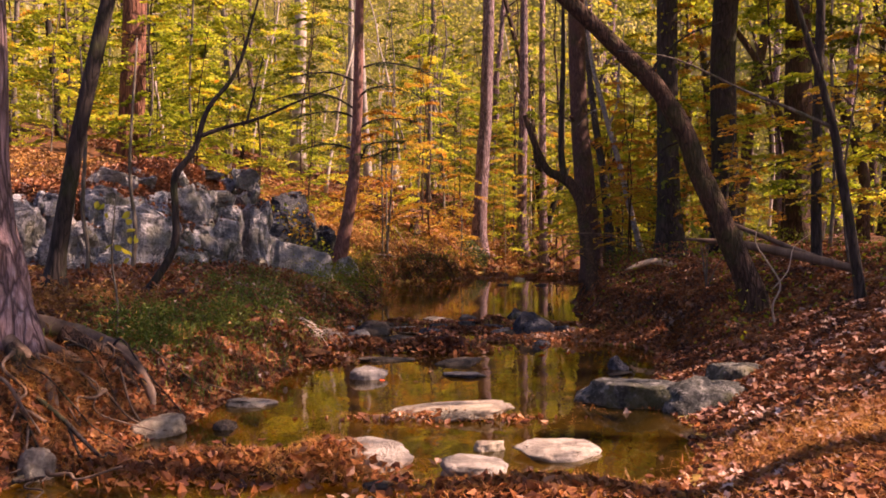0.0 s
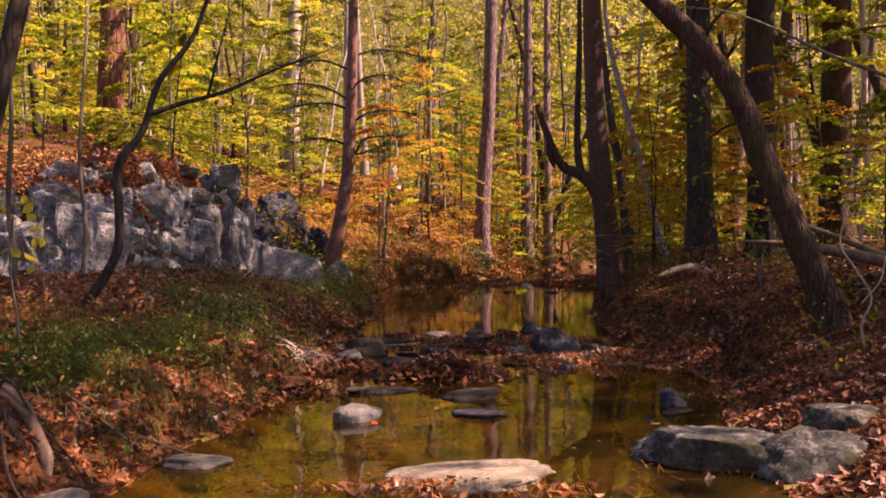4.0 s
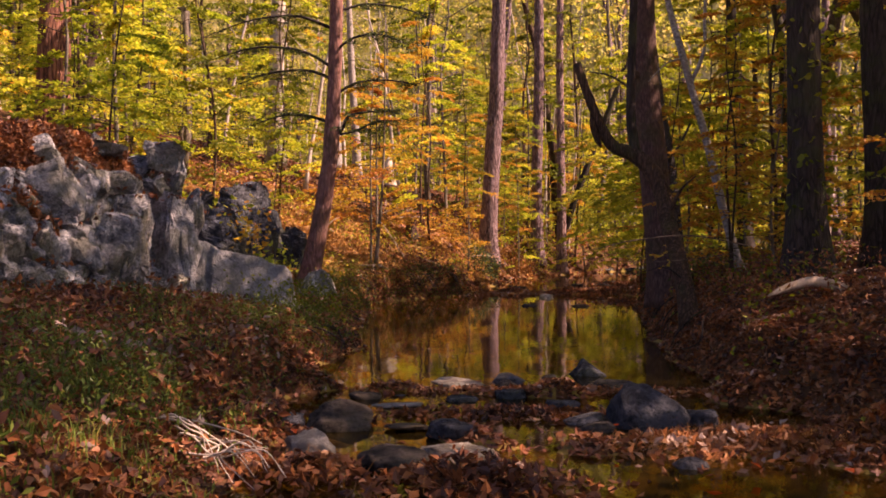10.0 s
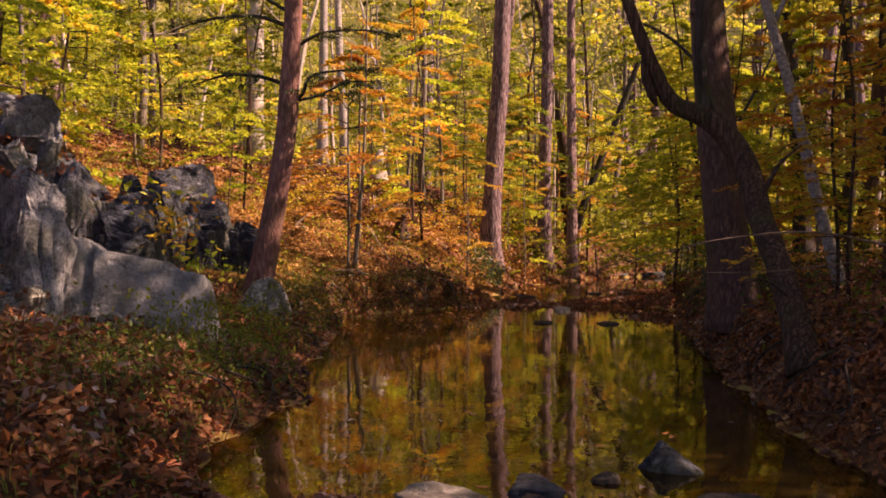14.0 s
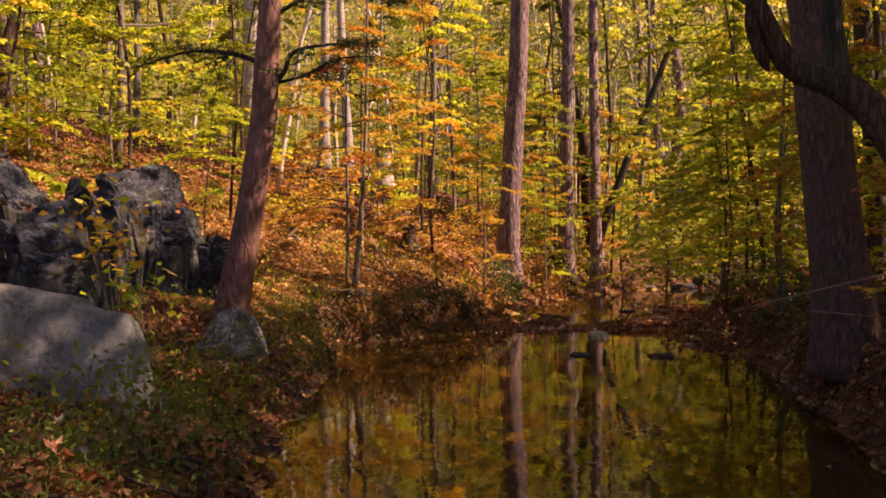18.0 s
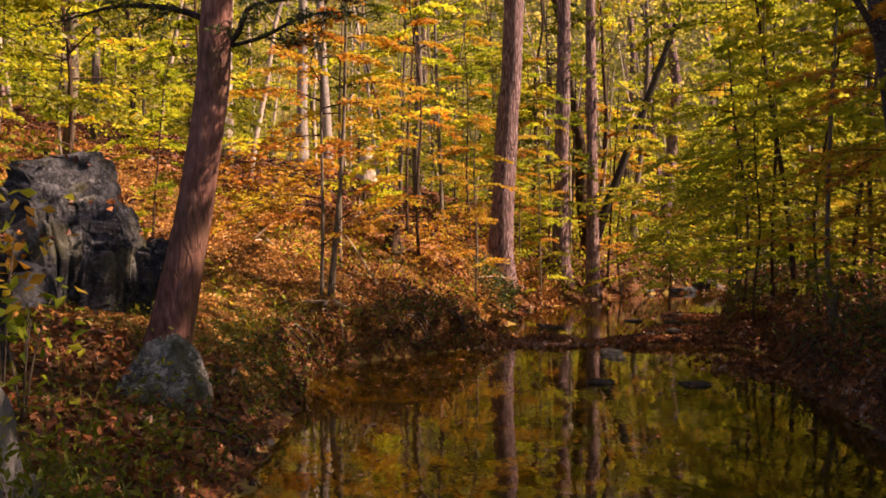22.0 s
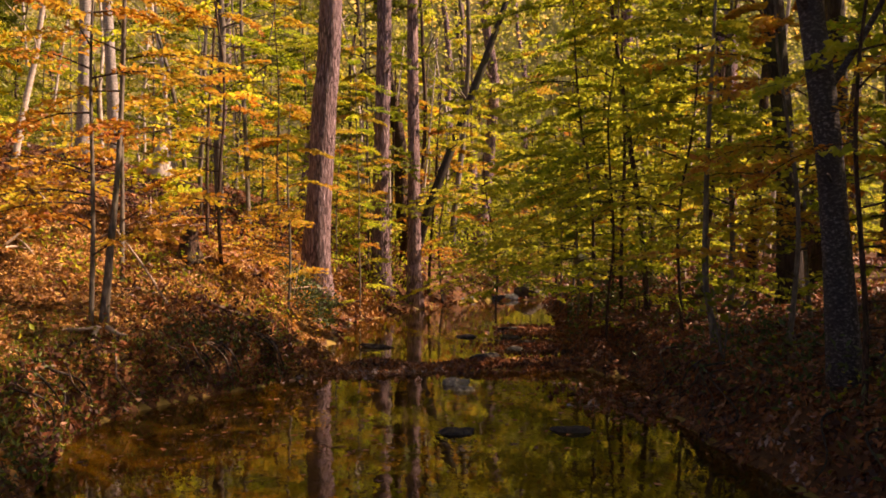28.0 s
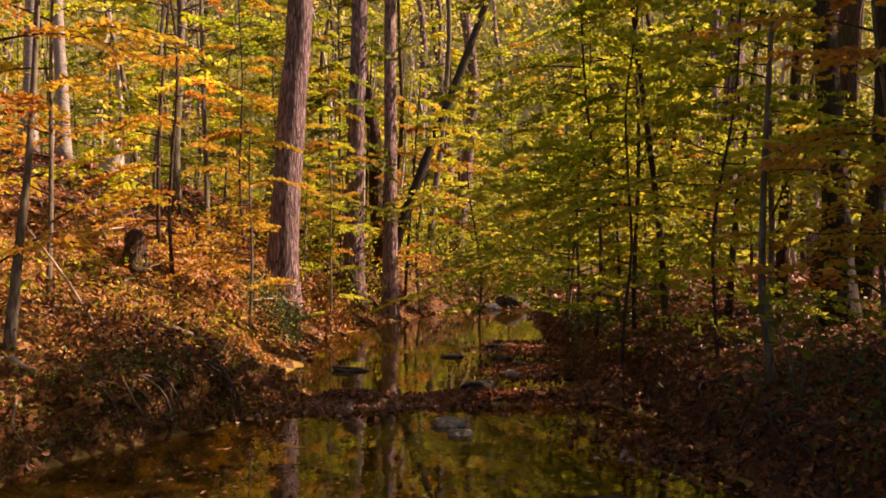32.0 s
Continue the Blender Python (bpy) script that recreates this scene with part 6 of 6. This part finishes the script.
def needle_bough(pts, radii, seed, wide=0.6, n=430):
    """A crooked dark bough with short side twigs, each set about with fine needles."""
    pts = [tuple(Vector(p) - foot) for p in pts]
    branch(slant, pts, radii, BARK_DARK, seed, "bough", 6)
    q = np.random.default_rng(seed)
    line = curve_through(pts, 8)
    twigs, at, ways = [], [], []
    for k in range(13):
        root = line[int(len(line) * q.uniform(0.25, 0.98))]
        way = q.normal(size=3) * (0.7, 1.0, 0.25) + (line[-1] - line[0]) * 0.5 - (0, 0, 0.25)
        way /= np.linalg.norm(way)
        long = wide * q.uniform(0.3, 0.8)
        twigs.append(tube([root, root + way * long * 0.5 + q.normal(size=3) * 0.03, root + way * long - (0, 0, 0.05)], [0.006, 0.004, 0.002], 4, 2, 0, 0, 0, False))
        u = q.uniform(0.3, 1.0, n // 13)[:, None]
        at.append(root + way * long * u + q.normal(size=(n // 13, 3)) * (0.05, 0.05, 0.02))
        ways.append(np.tile(way, (n // 13, 1)))
    tagged(part("twig_spray", mesh_of("twig_spray", *merged(twigs), BARK_DARK, True), slant), kind="stuff")
    tagged(part("needles", mesh_of("needles", *leaves(np.vstack(at), 0.085, 0.55, seed, 0.2, np.vstack(ways)), NEEDLE_GREEN), slant), "dark green needle sprays", kind="stuff")


needle_bough([(-3.45, 22.4, 3.2), (-3.25, 22.4, 3.4), (-3.15, 22.4, 3.62), (-2.8, 22.4, 3.7), (-2.3, 22.4, 3.72)], [0.035, 0.03, 0.026, 0.02, 0.006], 61)
needle_bough([(-3.3, 22.4, 3.3), (-3.0, 22.3, 3.35), (-2.6, 22.2, 3.5), (-2.2, 22.1, 3.5)], [0.02, 0.018, 0.014, 0.005], 62)
needle_bough([(-3.45, 22.4, 3.5), (-3.8, 22.4, 3.62), (-4.3, 22.4, 3.66), (-4.8, 22.3, 3.5)], [0.03, 0.026, 0.018, 0.006], 63)
needle_bough([(-3.4, 22.4, 4.0), (-3.0, 22.5, 4.25), (-2.4, 22.6, 4.3), (-1.9, 22.6, 4.2)], [0.03, 0.024, 0.016, 0.006], 64, 0.6)
needle_bough([(-3.4, 22.4, 4.3), (-3.9, 22.3, 4.45), (-4.6, 22.3, 4.4), (-5.1, 22.2, 4.2)], [0.03, 0.024, 0.016, 0.006], 65, 0.6)
needle_bough([(-3.4, 22.4, 4.8), (-3.0, 22.2, 5.0), (-2.5, 22.0, 5.0), (-2.0, 21.9, 4.8)], [0.03, 0.024, 0.016, 0.006], 66, 0.6)

needle_bough([(-3.4, 22.4, 5.2), (-4.0, 22.2, 5.4), (-4.8, 22.0, 5.3), (-5.6, 21.9, 5.0)], [0.03, 0.024, 0.016, 0.006], 67, 0.7)
needle_bough([(-3.4, 22.4, 4.5), (-4.1, 22.7, 4.9), (-5.0, 22.9, 5.0), (-5.9, 23.0, 4.8)], [0.03, 0.024, 0.016, 0.006], 68, 0.7)
needle_bough([(-3.4, 22.4, 5.5), (-2.8, 22.6, 5.7), (-2.0, 22.8, 5.6), (-1.4, 22.9, 5.3)], [0.03, 0.024, 0.016, 0.006], 69, 0.7)

# ---- a leafy shrub by the boulder, a hanging leaf, and red leaves here and there ----
for x, y, tall, n, seed, material in ((-4.35, 20.6, 1.15, 90, 71, LEAF_ORANGE), (-4.0, 20.2, 0.9, 60, 72, LEAF_GOLD), (-4.9, 21.3, 1.3, 80, 73, LEAF_GOLD), (3.0, 12.4, 0.8, 60, 74, LEAF_GREEN), (2.9, 25.4, 0.9, 70, 75, LEAF_GREEN)):
    base = on_land(x, y, 0.03)
    shrub = thing("shrub", "small leafy seedling with broad leaves on bare stems", "shrub", base, group="seedlings")
    q = np.random.default_rng(seed)
    at = []
    for s in range(5):
        lean_x, lean_y = q.normal(size=2) * 0.22 * tall
        pts = [(0, 0, 0), (lean_x * 0.4, lean_y * 0.4, tall * 0.5), (lean_x, lean_y, tall * q.uniform(0.75, 1.05))]
        part("stem", limb("stem", pts, [0.009, 0.007, 0.003], BARK_GREY, 5, 3, 0.05, seed + s), shrub)
        at.append(np.array(pts[2]) + q.normal(size=(n // 5, 3)) * (0.16, 0.16, 0.18) * tall - (0, 0, 0.1 * tall))
    part("foliage", mesh_of("foliage", *leaves(np.vstack(at), 0.11, 0.55, seed, 0.62), material), shrub)

v, f = leaves(np.array([[0, 0, 0.0]]), 0.05, 0.0, 81, 0.6, [(0, 0, -1)], 0.4)
leaf = thing("hanging_leaf", "pale curled leaf hanging on a thread over the pool", "leaf", (-0.015, 16.65, 1.7))
part("blade", mesh_of("blade", v, f, ROCK_PALE), leaf)
part("thread", limb("thread", [(0, 0, 0.02), (0.0, 0.01, 1.5), (0.02, 0.02, 3.2)], [0.0006, 0.0006, 0.0006], WOOD_PALE, 3, 2, 0, 1.0), leaf)
RED = foliage("red_leaf", ((0.0, (0.55, 0.03, 0.01)), (1.0, (0.6, 0.12, 0.01))), 0.2)
for k, (x, y, z) in enumerate(((-0.72, 5.45, 0.14), (0.75, 10.9, 0.05), (-0.62, 10.95, 0.26), (-1.68, 11.74, 0.17), (1.1, 11.4, 0.08), (1.6, 11.35, 0.06), (2.2, 11.6, 0.12), (0.4, 12.2, 0.14), (-2.2, 13.6, 0.3), (-0.85, 8.6, 0.012), (-0.35, 4.9, 0.05))):
    v, f = leaves(np.array([[0, 0, 0.0]]), 0.075, 0.7, 90 + k, 0.75)
    thing("red_leaf", "bright red fallen maple leaf", "leaf", (x, y, z), mesh_of("red_leaf", v, f, RED), "red leaves")

# The grassy hummock below the tall pine, and brush along the upper stream.
def brush(n, x, y, w, d, h, seed, material, size, label):
    q = np.random.default_rng(seed)
    px, py = x + q.normal(size=n) * w, y + q.normal(size=n) * d
    at = np.stack([px, py, np.maximum(land(px, py), 0.0) + h * q.random(n) ** 1.4], 1)[land(px, py) > 0.02]
    thing("brush", label, "plants", me=mesh_of("brush", *leaves(at, size, 0.35, seed, 0.4), material), kind="stuff")


brush(1500, -0.95, 35.4, 0.4, 0.5, 0.75, 501, NEEDLE_GREEN, 0.09, "dark green hummock of fern and grass below the pine")
brush(900, 0.9, 38.9, 0.6, 0.3, 0.3, 502, STRAW, 0.12, "dry sunlit grass on the bank of the upper stream")
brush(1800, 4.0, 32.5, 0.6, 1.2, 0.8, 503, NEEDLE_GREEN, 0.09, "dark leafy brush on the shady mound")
brush(500, -3.2, 30.0, 1.2, 0.8, 0.5, 504, LEAF_GREEN, 0.09, "dull green brush on the slope above the pool")
brush(500, -2.0, 31.5, 1.0, 1.0, 0.6, 505, LEAF_ORANGE, 0.09, "rusty low brush on the leafy slope")
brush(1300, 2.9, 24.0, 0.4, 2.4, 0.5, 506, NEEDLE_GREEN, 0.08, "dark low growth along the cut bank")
# Dark green growth, which also darkens the bank for its undercut's shade.
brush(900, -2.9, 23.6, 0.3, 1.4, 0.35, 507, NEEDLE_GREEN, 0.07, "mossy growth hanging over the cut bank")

brush(1800, -3.6, 8.2, 0.6, 0.9, 0.16, 508, LITTER_SUNNY, 0.05, "rusty bracken and straw on the bank by the pine")
brush(1400, -3.0, 18.6, 0.3, 1.2, 0.5, 512, LEAF_GREEN, 0.06, "leafy plants hanging over the pool's edge")
brush(1200, -1.6, 36.5, 1.0, 1.2, 0.9, 515, LEAF_ORANGE, 0.08, "rusty seedlings on the slope by the tall pine")
brush(1400, 0.6, 39.6, 0.8, 0.8, 0.5, 516, STRAW, 0.13, "sunlit dry grass on the bank of the upper stream")
brush(2600, 0.4, 41.8, 1.4, 1.2, 1.5, 517, LEAF_GOLD, 0.11, "yellowing shrubs behind the tall trunks")
brush(1500, 3.4, 47.0, 1.6, 1.0, 0.9, 518, LEAF_GREEN, 0.12, "shrubs at the head of the upper stream")
brush(1200, -2.4, 28.6, 0.7, 0.5, 0.5, 519, LITTER, 0.09, "dead fern and leaves on the cut bank")
# Dark plants that partly take the place of shade under the bank.
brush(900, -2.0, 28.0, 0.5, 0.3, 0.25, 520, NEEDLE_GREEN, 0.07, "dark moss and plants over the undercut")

stump = thing("tree_stump", "grey broken tree stump on the leafy hillside", "stump", (-3.16, 33.84, land_at(-3.16, 33.84) - 0.05))
part("stump_body", limb("stump_body", [(0, 0, 0), (0.0, 0, 0.25), (-0.02, 0, 0.55), (-0.03, 0.02, 0.62)], [0.2, 0.15, 0.14, 0.1], BARK_BROWN, 12, 4, 0.2, 3.0, 0.5), stump)
q = np.random.default_rng(88)
for k in range(26):
    x, y = q.uniform(-6, 0), q.uniform(28.5, 38)
    if off_stream(x, y) < 0.5:
        continue
    a, far = q.uniform(0, 3.14), q.uniform(0.4, 1.3)
    z = land_at(x, y)
    ends = (x + far * math.cos(a), y + far * math.sin(a))
    up = q.uniform(0.1, 0.9)
    stick("dead_branch", "thin dead branch lying on the leafy slope", [(x, y, z), ((x + ends[0]) / 2, (y + ends[1]) / 2, (z + land_at(*ends)) / 2 + up * 0.5 + 0.05), (*ends, land_at(*ends) + up)], [0.022, 0.016, 0.006], WOOD_PALE if k % 2 else WOOD_DEAD, 6, 100.0 + k, "branch", "dead branches on the slope")

# Dry straw and grass among the pine roots, and small stones of the riffle.
thing("dry_straw", "dry straw and grass among the pine roots", "straw", me=mesh_of("dry_straw", *straw(heap(-2.6, 5.8, 0.5, 1.3, 0.1, 2600, 531, 0.01), 0.16, 532), STRAW), kind="stuff")
thing("dry_straw", "orange pine straw strewn on the near leafy bank", "straw", me=mesh_of("dry_straw", *straw(heap(2.3, 5.2, 1.6, 1.6, 0.05, 5000, 533, 0.01), 0.15, 534), STRAW), kind="stuff")
q = np.random.default_rng(97)
for k in range(16):
    x, y = q.uniform(-1.9, 1.5), q.uniform(11.4, 15.0)
    w = q.uniform(0.14, 0.3)
    boulder("stone", x, y, max(-0.02, land_at(x, y)), w, w * 0.8, w * q.uniform(0.15, 0.4), (ROCK_WET, ROCK_BLUE, ROCK_DARK)[k % 3], 300 + k, "small dark wet stone in the leafy riffle")

brush(3000, 6.0, 51.0, 3.0, 2.0, 1.6, 541, LEAF_GOLD, 0.14, "yellowing shrubs beyond the head of the pool")
brush(2000, 1.6, 46.4, 1.2, 1.2, 1.2, 542, LEAF_GOLD, 0.12, "yellow shrubs on the upper bank")
brush(1500, 8.0, 47.5, 1.6, 1.5, 0.9, 543, LEAF_GREEN, 0.12, "dull green shrubs on the shady flat")
brush(1200, 5.0, 47.8, 1.6, 0.6, 0.15, 544, LITTER_SUNNY, 0.14, "leaves banked at the head of the pool")
brush(1600, -3.3, 25.2, 0.5, 1.6, 0.4, 551, LEAF_GREEN, 0.055, "yellow-green herbs on the bank of the pool")
brush(900, -2.6, 22.6, 0.3, 1.0, 0.35, 552, LEAF_GREEN, 0.05, "leafy herbs below the leaning tree")
brush(1500, 3.0, 17.5, 0.5, 2.5, 0.35, 553, LITTER, 0.07, "dark leaves heaped along the shady bank")
soft = scatter(480, -4.6, -1.9, 6.6, 12.5, 561, lambda x, y, z, u: (z > 0.05) & (left_bank(x, y) < 1.25) & (u < 0.1 + 0.9 * patchy(x, y, 1.2, 16)))
thing("bank_grass", "feathery soft green tufts on the near bank", "grass", me=mesh_of("bank_grass", *blades(tufts(soft, 16, 0.1, 562), 0.15, 563, 0.003), GRASS), kind="stuff")
thing("dry_straw", "rusty pine straw strewn over the leafy bank by the pine", "straw", me=mesh_of("dry_straw", *straw(heap(-3.6, 9.0, 1.5, 3.4, 0.04, 12000, 571, 0.01), 0.15, 572), STRAW), kind="stuff")


def bare_sapling(label, points, radii, material, leaf_spots, seed):
    """A thin young stem with a few leaves at the given places."""
    base = points[0]
    young = thing("sapling", label, "sapling", base, group="young stems on the banks")
    rel = [tuple(np.subtract(p, base)) for p in points]
    part("stem", limb("stem", rel, radii, material, 7, 4, 0.12, seed), young)
    if len(leaf_spots):
        q = np.random.default_rng(int(seed))
        at = np.repeat(np.subtract(leaf_spots, base), 5, 0) + q.normal(size=(5 * len(leaf_spots), 3)) * (0.09, 0.06, 0.06)
        part("foliage", mesh_of("foliage", *leaves(at, 0.085, 0.35, int(seed), 0.62, None, 0.25, True), LEAF_SPRAY), young)
    return young


bare_sapling("thin seedling with a few yellow-green leaves on the bank", [(-2.94, 7.42, 0.5), (-2.93, 7.43, 0.85), (-2.97, 7.42, 1.2), (-2.93, 7.42, 1.75)], [0.012, 0.01, 0.008, 0.004], BARK_GREY, [(-2.9, 7.42, 1.25), (-2.82, 7.42, 1.4), (-2.95, 7.4, 1.62)], 581)
bare_sapling("slim brown sapling before the outcrop", [(-4.55, 10.2, 0.8), (-4.5, 10.2, 1.2), (-4.56, 10.2, 1.7), (-4.52, 10.2, 2.6), (-4.6, 10.25, 3.6)], [0.03, 0.026, 0.024, 0.02, 0.01], BARK_GREY, [(-4.4, 10.2, 1.75), (-4.6, 10.2, 2.1)], 582)
bare_sapling("slim stem rising before the outcrop", [(-5.0, 12.6, 0.8), (-4.95, 12.6, 1.5), (-5.02, 12.6, 2.4), (-4.9, 12.6, 4.2)], [0.035, 0.03, 0.026, 0.014], BARK_GREY, [], 583)
bare_sapling("bare pale crooked sapling on the leafy slope", [(3.23, 10.04, 0.38), (3.2, 10.04, 0.62), (3.28, 10.03, 0.85), (3.14, 10.03, 1.1), (3.02, 10.05, 1.32), (3.08, 10.05, 1.6)], [0.014, 0.012, 0.01, 0.009, 0.006, 0.003], WOOD_PALE, [], 584)
bare_sapling("bare pale twig beside the crooked sapling", [(3.2, 10.04, 0.8), (3.36, 10.04, 1.0), (3.42, 10.04, 1.25), (3.6, 10.04, 1.4)], [0.007, 0.006, 0.004, 0.002], WOOD_PALE, [], 585)
brush(1500, -2.75, 7.55, 0.18, 0.3, 0.32, 591, HERB, 0.05, "deep green ferny clump on the edge of the bank")
brush(1300, -2.5, 9.0, 0.2, 0.35, 0.28, 592, HERB, 0.05, "green ferny clump by the shallows")
brush(2200, -2.7, 11.4, 0.4, 0.7, 0.3, 593, HERB, 0.045, "soft green plants below the outcrop")
brush(2200, -2.7, 16.6, 0.35, 1.2, 0.3, 594, HERB, 0.045, "soft green plants hanging over the pool")

# The cut bank below the hillside: hanging moss, dark leaves and bared roots.
# This growth also stands in for the shade below the bank's lip.
q = np.random.default_rng(601)
n = 5200
py = q.uniform(23.6, 29.6, n)
px = np.interp(py, EDGE_Y, EDGE_L) - 0.5 * q.random(n) ** 1.5 + 0.05
pz = land(px, py)
face_at = np.stack([px, py, np.maximum(pz, 0.0) + q.uniform(0.0, 0.22, n)], 1)[pz > -0.05]
half = len(face_at) // 2
thing("bank_moss", "dark moss and herbs hanging on the cut bank", "plants", me=mesh_of("bank_moss", *leaves(face_at[:half], 0.05, 0.3, 602, 0.45), HERB), kind="stuff")
thing("leaf_litter", "dark leaves packed over the cut bank", "leaves", me=mesh_of("leaf_litter", *leaves(face_at[half:], 0.07, 0.35, 603, 0.58), LITTER), kind="stuff")
for k in range(22):
    y = q.uniform(24.5, 29.0)
    x = float(np.interp(y, EDGE_Y, EDGE_L)) - 0.42
    z = land_at(x, y)
    pts = [(x, y, z + 0.02), (x + 0.16, y + q.normal() * 0.1, z + 0.01), (x + 0.33, y + q.normal() * 0.2, 0.6 * z + 0.05), (x + 0.42, y + q.normal() * 0.25, 0.04)]
    stick("exposed_root", "bare root hanging over the cut bank", pts, q.uniform(0.008, 0.018) * np.linspace(1.2, 0.4, 4), WOOD_DEAD if k % 2 else BARK_DARK, 6, 610.0 + k, "root", "bank roots")
for pts in (((-3.95, 27.2, 0.72), (-3.75, 27.2, 0.78), (-3.5, 27.25, 0.8), (-3.36, 27.4, 0.8)), ((-3.4, 27.4, 0.8), (-3.42, 27.2, 0.66), (-3.47, 27.1, 0.5), (-3.56, 27.0, 0.4)), ((-3.3, 27.4, 0.8), (-3.15, 27.25, 0.74), (-3.05, 27.2, 0.72))):
    stick("exposed_root", "pale bare root at the foot of the sapling", pts, np.linspace(0.03, 0.012, len(pts)), WOOD_PALE, 7, 640.0, "root", "bank roots")

# Oak leaves caught among the plants of the near bank.
caught = scatter(10000, -5.4, -1.6, 9.0, 22.5, 651, lambda x, y, z, u: (z > 0.06) & (left_bank(x, y) < 3.0) & (u < 0.25 + 0.75 * (1 - patchy(x, y, 1.3, 13))))
caught[:, 2] += np.random.default_rng(652).uniform(0.02, 0.16, len(caught))
thing("leaf_litter", "dry russet leaves caught among the bank plants", "leaves", me=mesh_of("leaf_litter", *leaves(caught, 0.08, 0.5, 653, 0.6), LITTER), kind="stuff")
